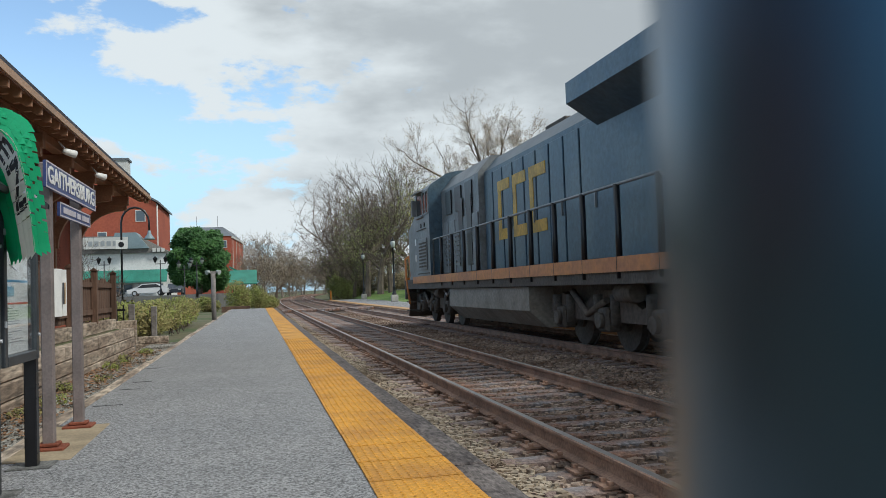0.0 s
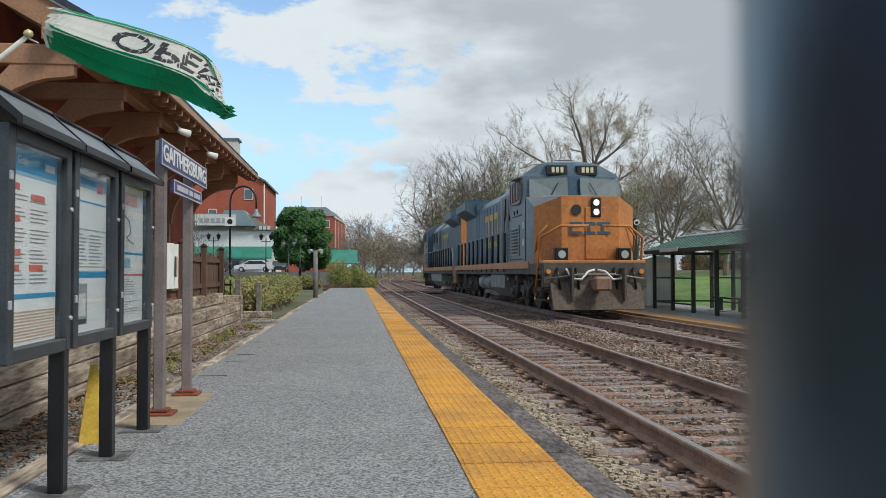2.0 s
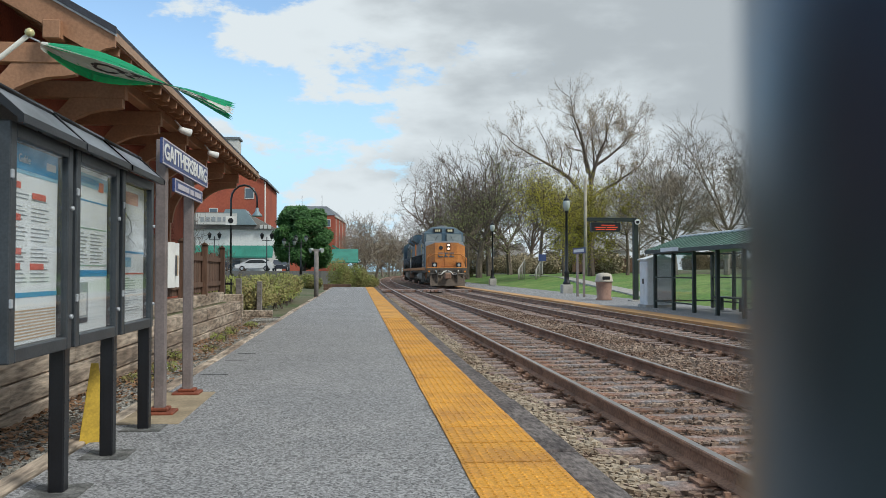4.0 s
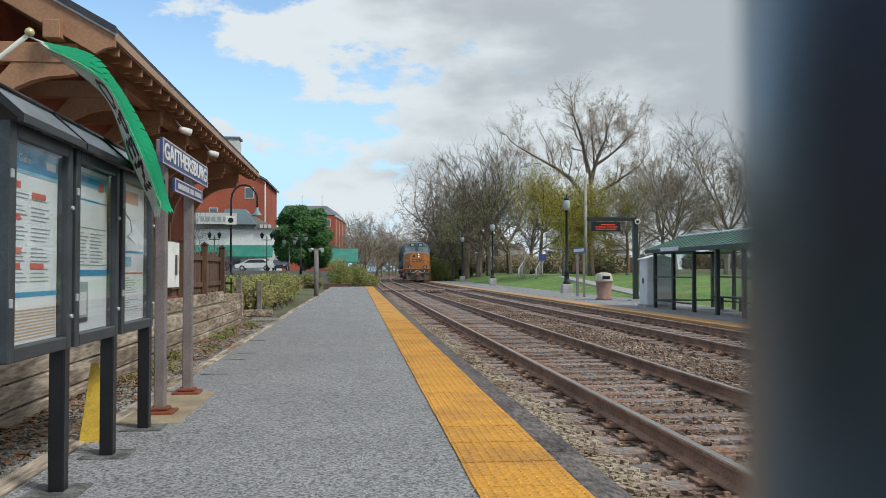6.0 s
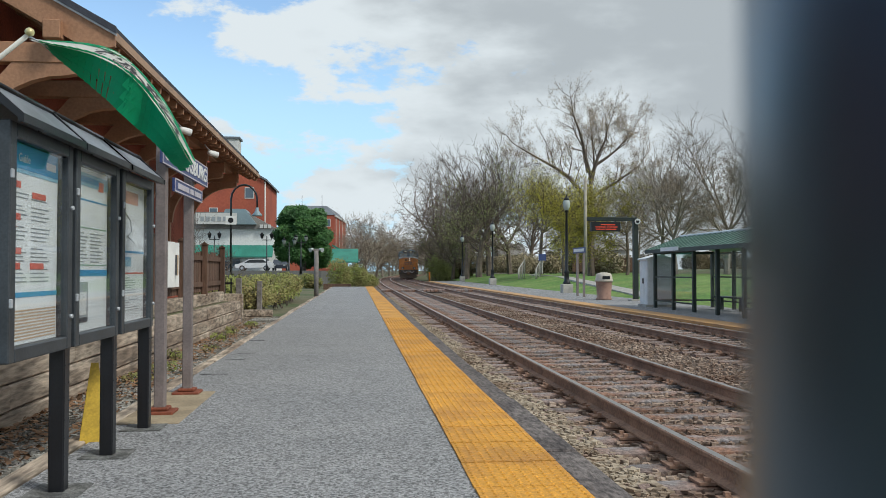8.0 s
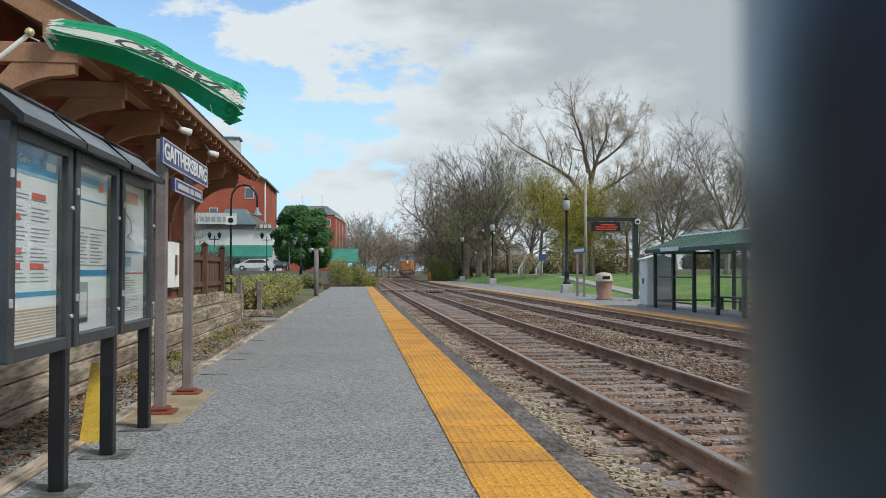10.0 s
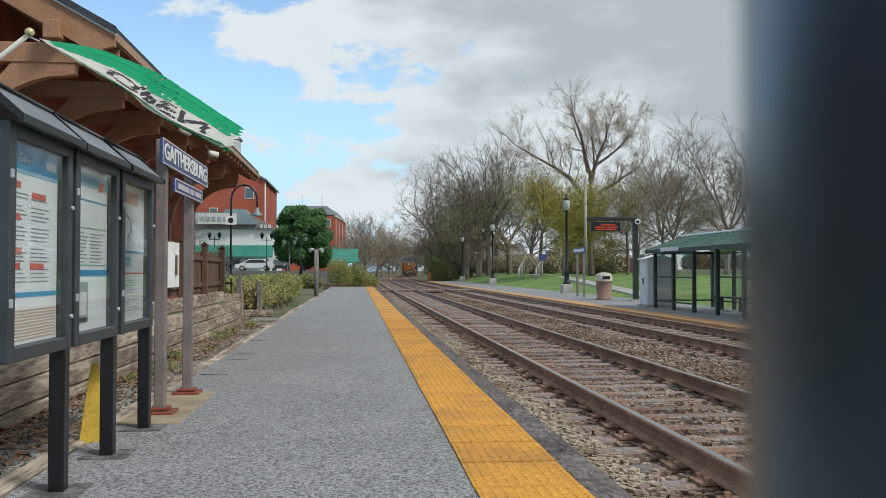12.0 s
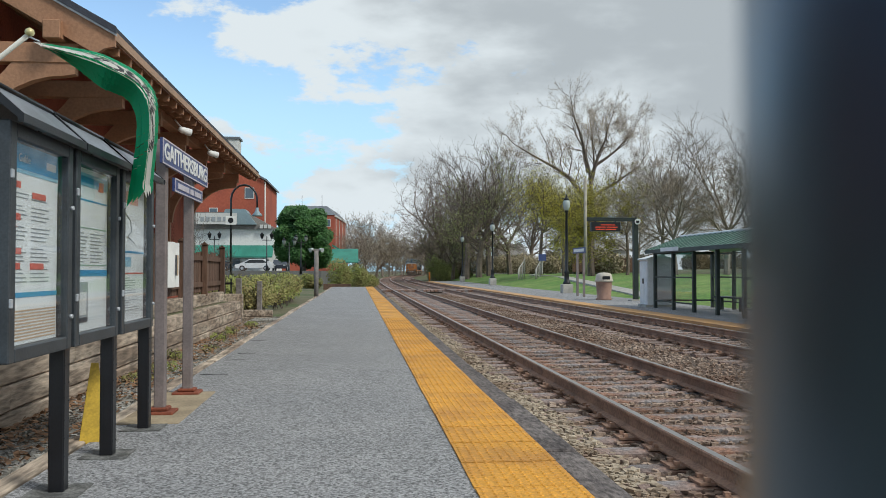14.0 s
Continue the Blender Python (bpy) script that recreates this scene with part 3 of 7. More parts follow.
    for s in (-1, 1):
        for k in range(9):   # hood doors with gaps between them
            y0 = -1.15 + k * 0.82
            b = B()
            box(b, *sorted((s * 0.95, s * 0.985)), y0 + 0.03, y0 + 0.77, 1.55, 3.85, 0.012)
            d = P("hood_door", b, LOCO_BLUE)
            if k % 2 == 0:
                b = B()
                box(b, *sorted((s * 0.985, s * 1.02)), y0 + 0.65, y0 + 0.7, 2.4, 2.7)
                part("door_latch", b, LOCO_GREY, d)
        for k in range(5):
            y0 = -5.5 + k * 0.86
            b = B()
            box(b, *sorted((s * 1.12, s * 1.155)), y0 + 0.03, y0 + 0.8, 1.55, 3.0, 0.012)
            P("equipment_door", b, side_paint)
        for k in range(3):
            b = B()
            for j in range(7):
                z = 1.75 + j * 0.13
                box(b, *sorted((s * 1.15, s * 1.19)), -5.4 + k * 0.86, -4.9 + k * 0.86, z, z + 0.07)
            P("louvre", b, LOCO_FRAME if k == 1 else LOCO_GREY)
        b = B()
        box(b, *sorted((s * 1.53, s * 1.565)), -7.25, -6.0, 1.7, 2.65, 0.01)
        fr = P("filter_box", b, LOCO_GREY, "grey louvred filter box")
        for k in range(2):
            b = B()
            for j in range(8):
                box(b, *sorted((s * 1.565, s * 1.58)), -7.16 + k * 0.6, -6.66 + k * 0.6, 1.78 + j * 0.1, 1.83 + j * 0.1)
            part("filter_slats", b, LOCO_FRAME, fr)
        for y0 in (-3.3, -2.35):
            b = B()
            box(b, *sorted((s * 1.155, s * 1.17)), y0, y0 + 0.5, 1.7, 3.5)
            P("dark_panel", b, BLACK, "dark open panel")
        for k in range(3):
            b = B()
            box(b, *sorted((s * 1.1, s * 1.16)), -4.9 + k * 1.2, -4.2 + k * 1.2, 3.2, 3.85)
            P("intake_grille", b, BLACK)
        for y0, w_, z0, z1 in ((0.1, 0.95, 2.2, 3.55), (1.3, 0.95, 2.2, 3.55), (2.5, 1.05, 2.2, 3.55)):   # yellow block lettering
            b = B()
            xs = sorted((s * 0.985, s * 0.998))
            box(b, *xs, y0, y0 + w_, z1 - 0.24, z1)
            box(b, *xs, y0, y0 + w_, z0, z0 + 0.24)
            box(b, *xs, y0 + 0.02, y0 + 0.26, z0 + 0.24, z1 - 0.24)
            P("side_mark", b, LOCO_YELLOW, "worn yellow block marking")
        # handrail with its stanchions, kinked down at the cab
        b = B()
        tube(b, [(s * 1.48, -5.4, 1.5), (s * 1.48, -5.3, 2.55), (s * 1.48, 9.4, 2.55), (s * 1.48, 10.2, 2.2), (s * 1.48, 10.35, 1.0)], 0.026, 6)
        P("handrail", b, LOCO_GREY, "pale steel handrail")
        for k in range(11):
            b = B()
            y = -4.2 + k * 1.36
            tube(b, [(s * 1.49, y, 1.2), (s * 1.49, y, 2.55)], 0.05, 6)
            P("stanchion", b, BLACK)
        # steps and nose grab rails
        for ye, sgn in ((-9.9, -1), (10.1, 1)):
            b = B()
            for j in range(4):
                box(b, *sorted((s * 1.1, s * 1.5)), ye - 0.3, ye + 0.3, 0.35 + j * 0.3, 0.39 + j * 0.3)
            box(b, *sorted((s * 1.05, s * 1.12)), ye - 0.34, ye + 0.34, 0.3, 1.4)
            P("step_well", b, LOCO_FRAME)
        b = B()
        tube(b, [(s * 1.5, -9.5, 0.6), (s * 1.52, -10.0, 1.5), (s * 1.5, -10.2, 2.15), (s * 1.0, -10.55, 2.45), (s * 0.2, -10.6, 2.45)], 0.038, 7)
        tube(b, [(s * 1.48, -9.2, 1.5), (s * 1.48, -9.6, 2.2), (s * 1.2, -9.75, 2.5)], 0.03, 7)
        P("nose_grab_rail", b, LOCO_ORANGE, "orange grab rail round the front deck")
    # front end plate, plough, coupler, hoses
    b = B()
    box(b, -1.5, 1.5, -10.5, -10.3, 0.75, 1.46, 0.02)
    P("end_plate", b, LOCO_FRAME)
    b = B()
    box(b, -1.5, 1.5, -10.46, -10.05, 1.42, 1.52, 0.01)
    P("front_deck", b, LOCO_ORANGE)
    b = B()
    prism(b, [(-10.55, 0.9), (-10.95, 0.14), (-10.85, 0.12), (-10.4, 0.9)], "x", -1.3, 1.3)
    P("plough", b, LOCO_PLOUGH, "scuffed brown-grey plough plate")
    b = B()
    box(b, -0.16, 0.16, -11.25, -10.5, 0.72, 1.0, 0.04)
    box(b, -0.24, 0.24, -11.35, -11.0, 0.66, 1.06, 0.06)
    P("coupler", b, RUST)
    b = B()
    box(b, -0.16, 0.16, 10.5, 11.2, 0.72, 1.0, 0.04)
    box(b, -1.5, 1.5, 10.5, 10.6, 0.6, 1.46, 0.02)
    P("rear_coupler", b, RUST)
    for x in (-1.1, -0.55, 0.55, 1.1):
        b = B()
        tube(b, [(x, -10.52, 1.3), (x, -10.62, 1.1), (x + 0.05, -10.66, 0.7)], 0.035, 7)
        P("brake_hose", b, BLACK)
    for x in (-0.75, 0.75):
        b = B()
        box(b, x - 0.03, x + 0.03, -10.95, -10.5, 0.4, 1.3)
        P("plough_brace", b, LOCO_FRAME)
    b = B()
    tube(b, [(-1.4, -10.6, 1.0), (-0.5, -10.72, 1.12), (0.5, -10.72, 1.12), (1.4, -10.6, 1.0)], 0.025, 6)
    P("uncoupling_lever", b, LOCO_TANK)
    for x in (-1.35, 1.35):
        b = B()
        tube(b, [(x, -10.52, 1.2), (x, -10.56, 1.2)], 0.07, 10)
        P("marker_lamp", b, ORANGE)
    for x0, sgn in ((-0.85, 1), (0.85, -1)):
        b = B()
        tube(b, [(x0, -10.55, 1.28), (x0 + sgn * 0.15, -10.7, 1.0), (x0 + sgn * 0.4, -10.75, 0.98), (x0 + sgn * 0.6, -10.7, 1.2), (x0 + sgn * 0.8, -10.6, 1.25)], 0.035, 7)
        P("air_hose", b, WHITE, "pale looping jumper hose")
    b = B()
    for x in (-0.16, 0, 0.16):
        tube(b, [(x, -3.2, 4.42), (x, -3.7, 4.46)], [0.03, 0.07], 8)
    box(b, -0.2, 0.2, -3.3, -2.9, 4.3, 4.42)
    P("horn", b, LOCO_GREY)
    b = B()
    box(b, -0.4, 0.4, 2.0, 3.2, 4.28, 4.5, 0.03)
    P("exhaust_stack", b, LOCO_FRAME)
    for o in lo.children_recursive:   # the upper works stand a little taller than drawn above
        if o.type == "MESH" and o.name.split(".")[0] != "wheelset":
            for v in o.data.vertices:
                if v.co.z > 1.44:
                    v.co.z = 1.44 + (v.co.z - 1.44) * 1.045
    return lo, wheels


DIGIT = mat("digit_cream", (0.72, 0.68, 0.45), 0.5, vary=0.1, bump=0.0)
WINDSCREEN = mat("windscreen_glass", (0.20, 0.23, 0.24), 0.08, vary=0.1, bump=0.0)
LOCO_LENGTH = 22.4
near_loco, near_wheels = locomotive("blue and orange diesel locomotive with lit headlights", LOCO_GREY)
lead_loco, lead_wheels = locomotive("dark blue diesel locomotive with yellow markings, coupled ahead", LOCO_GREY)


def on_line(s):
    """The pose of a locomotive whose middle is s metres along the east track."""
    slope = 0.00055 * max(0.0, s - 62.0)
    return pose(TRACKS[1] + bend(s), s, RAIL_Z, 0, 0, -math.degrees(math.atan(slope)))


# ---------------------------------------------------------------- the post beside the lens
def near_post():
    """A stout round post that the camera is held against."""
    t = thing("steel_post", "glossy blue-black round steel post beside the lens", "post", pose(0, 0, 0))
    turn, reach, radius = radians(POST_TURN), 0.10, 0.08
    touch = Vector((math.sin(turn), math.cos(turn), 0)) * reach
    mid = touch + Vector((math.cos(turn), -math.sin(turn), 0)) * radius
    b = B()
    lathe(b, [(radius, 0.0), (radius, 2.6)], 72, mid.x, mid.y)
    part("shaft", b, POST_DARK, t)
    b = B()
    lathe(b, [(radius + 0.05, 0.002), (radius + 0.05, 0.016), (radius + 0.004, 0.024)], 32, mid.x, mid.y)
    part("base_flange", b, POST_DARK, t)


POST_TURN = 5.79 + 19.4
near_post()


# ---------------------------------------------------------------- near platform
def tactile_strip():
    """Yellow panels with rows of truncated domes, laid end to end along the platform edge."""
    t = thing("tactile_paving", "yellow tactile warning panels with raised domes", "tactile paving", kind="structure")
    size, x0 = 0.61, 0.66
    plate, near = B(), {}
    box(plate, 0, size, 0.008, size - 0.008, -0.08, 0.012)
    me_plain = bpy.data.meshes.new("panel")
    plate.to_mesh(me_plain)
    plate.free()
    me_plain.materials.append(YELLOW)
    b = B()
    box(b, 0, size, 0.008, size - 0.008, -0.08, 0.012)
    n = 10
    for i in range(n):
        for j in range(n):
            cx, cy = (i + 0.5) * size / n, (j + 0.5) * size / n
            lo = [b.verts.new((cx + 0.016 * math.cos(a), cy + 0.016 * math.sin(a), 0.012)) for a in (0.4, 1.45, 2.5, 3.54, 4.6, 5.63)]
            hi = [b.verts.new((cx + 0.010 * math.cos(a), cy + 0.010 * math.sin(a), 0.018)) for a in (0.4, 1.45, 2.5, 3.54, 4.6, 5.63)]
            b.faces.new(hi)
            for k in range(6):
                b.faces.new((lo[k], lo[(k + 1) % 6], hi[(k + 1) % 6], hi[k]))
    me_dome = bpy.data.meshes.new("panel")
    b.to_mesh(me_dome)
    b.free()
    me_dome.materials.append(YELLOW)
    y = -2.05
    k = 0
    while y < 67.8:
        ob = new("panel", me_dome if 2 < y < 22 else me_plain)
        ob.parent = t
        ob.matrix_basis = pose(x0 + rng.uniform(-0.003, 0.003), y, rng.uniform(-0.003, 0.003), 0, 0, rng.uniform(-0.25, 0.25))
        y += size + (0.004 if k % 3 else 0.014)
        k += 1


def edge_timber(name, x0, x1, y0, y1, z, length, material, label, wob=0.01):
    t = thing(name, label, "timber edging", kind="structure")
    y = y0
    while y < y1:
        b = B()
        l = length * rng.uniform(0.8, 1.15)
        w = rng.uniform(-wob, wob)
        box(b, x0 + w, x1 + w, y, min(y + l, y1) - 0.015, z - 0.28, z + rng.uniform(-wob, wob), 0.012)
        part("timber", b, material, t)
        y += l


tactile_strip()


def joints():
    """Thin dark cracks and joints in the asphalt."""
    t = thing("asphalt_joints", "thin dark cracks across the asphalt platform", "pavement joint", kind="structure")
    for x0, x1, y in ((-1.84, -1.52, 10.3), (-1.80, -1.54, 11.95), (-1.76, -1.50, 12.9), (-1.88, -1.62, 15.2)):
        b = B()
        n = 14
        rows = []
        for i in range(n + 1):
            x = x0 + (x1 - x0) * i / n
            yy = y + 0.018 * noise.noise(Vector((x * 2.5, y, 0)))
            w = 0.012 + 0.008 * noise.noise(Vector((x * 9, y, 3)))
            rows.append([b.verts.new(p) for p in ((x, yy - w, 0.004), (x, yy + w, 0.004), (x, yy + w, -0.02), (x, yy - w, -0.02))])
        for p, q in zip(rows, rows[1:]):
            for k in range(4):
                b.faces.new((p[k], p[(k + 1) % 4], q[(k + 1) % 4], q[k]))
        part("joint", b, CRACK, t)


CRACK = mat("crack_dark", (0.05, 0.05, 0.052), 0.95, vary=0.3, scale=8, bump=0.3)
joints()
edge_timber("platform_edge_timber", 1.29, 1.53, -6, 68, -0.03, 2.6, TIMBER, "weathered grey timbers along the platform edge", 0.012)
edge_timber("platform_back_timber", -2.05, -1.905, -6, 66, 0.0, 2.4, WALL_TIMBER, "weathered timbers behind the asphalt platform", 0.02)


def far_strip():
    t = thing("far_tactile_paving", "faded orange tactile panels on the far platform edge", "tactile paving", kind="structure")
    b = B()
    box(b, 0, 0.68, 0.01, 1.19, -0.3, 0.015)
    me = bpy.data.meshes.new("far_panel")
    b.to_mesh(me)
    b.free()
    me.materials.append(FAR_YELLOW)
    for k in range(95):
        y = -8 + k * 1.2
        ob = new("far_panel", me)
        ob.parent = t
        ob.matrix_basis = pose(8.16 + bend(y), y, 0.0)


FAR_YELLOW = mat("w_faded_orange_tile", (0.50, 0.27, 0.10), 0.7, vary=0.2, scale=0.8, fine=20, second=(0.42, 0.25, 0.13), random_amount=0.1)
far_strip()


# ---------------------------------------------------------------- notice cases
def notice_case(y0, y1, left_post, heads, style, x=-1.64):
    """A glazed notice case on posts, facing the track, with a small pitched roof."""
    t = thing("notice_case", {0: "dark grey glazed notice case with a guide poster", 1: "dark grey glazed notice case with a subway and bus poster", 2: "dark grey glazed notice case with a route map poster"}[style], "notice case", pose(0, 0, 0), group="notice cases on the platform")
    zb, zt = 0.79, 1.925
    b = B()
    box(b, x - 0.10, x - 0.02, y0, y1, zb, zt)
    part("back_box", b, FRAME, t)
    for nm, q in (("frame_side", (y0, y0 + 0.075, zb, zt)), ("frame_side", (y1 - 0.075, y1, zb, zt)), ("frame_rail", (y0 + 0.075, y1 - 0.075, zb, zb + 0.07)), ("frame_rail", (y0 + 0.075, y1 - 0.075, zt - 0.07, zt))):
        b = B()
        box(b, x - 0.02, x + 0.045, *q, 0.006)
        part(nm, b, FRAME, t)
    p0, p1 = y0 + 0.085, y1 - 0.085
    b = B()
    box(b, x - 0.02, x - 0.012, p0, p1, zb + 0.068, zt - 0.075)
    poster = part("poster", b, PAPER, t, "printed paper poster")
    H, W = zt - 0.075 - (zb + 0.068), p1 - p0

    def ink(name, u0, u1, v0, v1, m, lift=0.0):
        b = B()
        box(b, x - 0.013, x - 0.010 + lift, p0 + u0 * W, p0 + u1 * W, zb + 0.068 + v0 * H, zb + 0.068 + v1 * H)
        part(name, b, m, poster)

    r = random.Random(style)
    if style == 0:
        ink("banner", 0, 1, 0.875, 1, INK_BLUE)
        ink("banner_band", 0, 1, 0.855, 0.873, INK_PALE)
        words("Guide", 0.06, WHITE, "title", poster, Matrix(((0, 0, 1, x - 0.009), (1, 0, 0, p0 + 0.32 * W), (0, 1, 0, zb + 0.068 + 0.93 * H), (0, 0, 0, 1))), 0.001)
        ink("banner_bar", 0.75, 0.95, 0.91, 0.95, WHITE, 0.001)
        for u, v in ((0.0, 0.78), (0.48, 0.74), (0.0, 0.62), (0.02, 0.45), (0.45, 0.375), (0.0, 0.375)):
            ink("red_tab", u, u + 0.26, v, v + 0.032, INK_RED, 0.001)
        for c0 in (0.03, 0.46):
            for k in range(22):
                v = 0.31 + k * 0.021
                if k % 5 != 4:
                    ink("text_line", c0, c0 + r.uniform(0.22, 0.38), v, v + 0.006, INK)
        ink("blue_band", 0, 1, 0.235, 0.26, INK_BLUE)
        for k in range(10):
            ink("tan_row", 0.02, 0.98, 0.02 + k * 0.016, 0.028 + k * 0.016, INK_TAN)
    elif style == 1:
        ink("banner", 0, 1, 0.89, 0.97, INK_PALE)
        ink("banner_title", 0.08, 0.8, 0.91, 0.95, INK_BLUE, 0.001)
        ink("blue_rule", 0, 1, 0.80, 0.81, INK_BLUE)
        ink("red_arrow", 0.72, 0.86, 0.88, 0.94, INK_RED, 0.002)
        for c0 in (0.05, 0.5):
            for k in range(9):
                ink("text_line", c0, c0 + r.uniform(0.25, 0.4), 0.42 + k * 0.022, 0.428 + k * 0.022, INK)
        ink("rule", 0.02, 0.98, 0.63, 0.637, INK_GREEN)
        ink("rule", 0.02, 0.98, 0.40, 0.407, INK_GREEN)
        ink("blue_band", 0, 1, 0.335, 0.375, INK_BLUE)
        ink("picture", 0.1, 0.45, 0.05, 0.30, INK)
        ink("picture_card", 0.16, 0.4, 0.10, 0.24, WHITE, 0.002)
        ink("picture_foot", 0.12, 0.42, 0.055, 0.085, INK_DARK, 0.002)
    else:
        ink("red_title", 0.08, 0.75, 0.86, 0.95, INK_RED_PALE)
        pts = [(0.2, 0.80), (0.45, 0.74), (0.5, 0.66), (0.35, 0.62), (0.6, 0.58)]
        for (u0, v0), (u1, v1) in zip(pts, pts[1:]):
            b = B()
            at = lambda u, v: (x - 0.009, p0 + u * W, zb + 0.068 + v * H)
            tube(b, [at(u0, v0), at(u1, v1)], 0.004, 4)
            part("route_line", b, INK, poster)
        ink("blue_rule", 0, 1, 0.50, 0.516, INK_BLUE)
        ink("orange_rule", 0, 1, 0.345, 0.357, INK_RED)
        for k in range(14):
            if k not in (5, 6):
                ink("text_line", 0.08, 0.08 + r.uniform(0.3, 0.75), 0.08 + k * 0.018, 0.086 + k * 0.018, INK)
        ink("blue_box", 0.2, 0.5, 0.40, 0.47, INK_PALE)
    b = B()
    box(b, x + 0.022, x + 0.026, y0 + 0.075, y1 - 0.075, zb + 0.07, zt - 0.07)
    g = part("glass", b, CLEAR, t, "clear glazing with sky reflections")
    g.visible_shadow = False
    for z in (zb + 0.28, zt - 0.25):
        b = B()
        box(b, x + 0.04, x + 0.056, y0 + 0.002, y0 + 0.024, z - 0.022, z + 0.022, 0.004)
        part("hinge", b, ROOF_METAL, t)
        b = B()
        tube(b, [(x + 0.04, y1 - 0.03, z - 0.1), (x + 0.06, y1 - 0.03, z - 0.1)], 0.012, 8)
        part("lock", b, ROOF_METAL, t)
    # roof: two pitches with dark verge trims
    za, zr = 1.955, 2.11
    b = B()
    prism(b, [(x - 0.24, za), (x - 0.08, zr), (x + 0.10, za), (x + 0.10, za - 0.02), (x - 0.08, zr - 0.03), (x - 0.24, za - 0.02)], "y", y0 - 0.03, y1 + 0.03)
    roof = part("roof", b, CASE_ROOF, t, "pitched dark grey metal roof")
    for ya in (y0 - 0.05, y1 + 0.03):
        b = B()
        prism(b, [(x - 0.26, za - 0.01), (x - 0.08, zr + 0.015), (x + 0.12, za - 0.01), (x + 0.12, za - 0.05), (x - 0.08, zr - 0.04), (x - 0.26, za - 0.05)], "y", ya, ya + 0.02)
        part("verge_trim", b, BLACK, roof)
    b = B()
    box(b, x + 0.085, x + 0.115, y0 - 0.03, y1 + 0.03, za - 0.045, za - 0.005)
    part("eave_trim", b, BLACK, roof)
    b = B()
    tube(b, [(x - 0.08, y0 - 0.06, zr + 0.01), (x - 0.08, y1 + 0.06, zr + 0.01)], 0.014, 6)
    part("ridge_cap", b, BLACK, roof)
    for yy in ([y0 - 0.17] if left_post else []) + [y1 - 0.10]:
        b = B()
        box(b, x - 0.05, x + 0.035, yy + 0.02, yy + 0.11, 0.0, zb + 0.02, 0.008)
        p = part("post", b, BLACK, t, "black square steel post")
        for k in range(7):
            for dy in (0.035, 0.095):
                b = B()
                tube(b, [(x + 0.033, yy + dy, 0.1 + k * 0.1), (x + 0.038, yy + dy, 0.1 + k * 0.1)], 0.006, 6)
                part("bolt_hole", b, FRAME, p)
        b = B()
        box(b, x - 0.16, x + 0.14, yy - 0.08, yy + 0.22, -0.1, 0.006)
        pad = part("patch", b, GRAVEL_PATCH, t, "rough asphalt patch round the post")
    return t


INK_PALE = mat("poster_ink_pale_blue", (0.30, 0.55, 0.70), 0.5, vary=0.1, bump=0.0)
INK_GREEN = mat("poster_ink_green", (0.30, 0.48, 0.36), 0.5, vary=0.1, bump=0.0)
INK_DARK = mat("poster_ink_dark", (0.06, 0.065, 0.08), 0.5, vary=0.1, bump=0.0)
INK_RED_PALE = mat("poster_ink_pale_red", (0.74, 0.40, 0.34), 0.5, vary=0.1, bump=0.0)
GRAVEL_PATCH = mat("asphalt_patch", (0.19, 0.19, 0.185), 0.95, vary=0.6, scale=8, fine=60, bump=0.8)


def clear_glass():
    m = bpy.data.materials.new("clear_glazing")
    m.use_nodes = True
    N, L = m.node_tree.nodes, m.node_tree.links
    N.clear()
    out, mixer, tr, gl, lw, pw = (N.new("ShaderNode" + k) for k in ("OutputMaterial", "MixShader", "BsdfTransparent", "BsdfGlossy", "LayerWeight", "Math"))
    gl.inputs["Roughness"].default_value = 0.03
    lw.inputs[0].default_value = 0.5
    pw.operation, pw.inputs[1].default_value = "POWER", 5.0
    tr.inputs[0].default_value = (0.95, 0.97, 0.98, 1)
    L.new(lw.outputs["Facing"], pw.inputs[0])
    L.new(pw.outputs[0], mixer.inputs[0]), L.new(tr.outputs[0], mixer.inputs[1]), L.new(gl.outputs[0], mixer.inputs[2])
    L.new(mixer.outputs[0], out.inputs[0])
    return m


CLEAR = clear_glass()
notice_case(4.09, 4.96, True, None, 0)
notice_case(5.02, 5.90, False, None, 1)
notice_case(5.98, 6.87, False, None, 2)


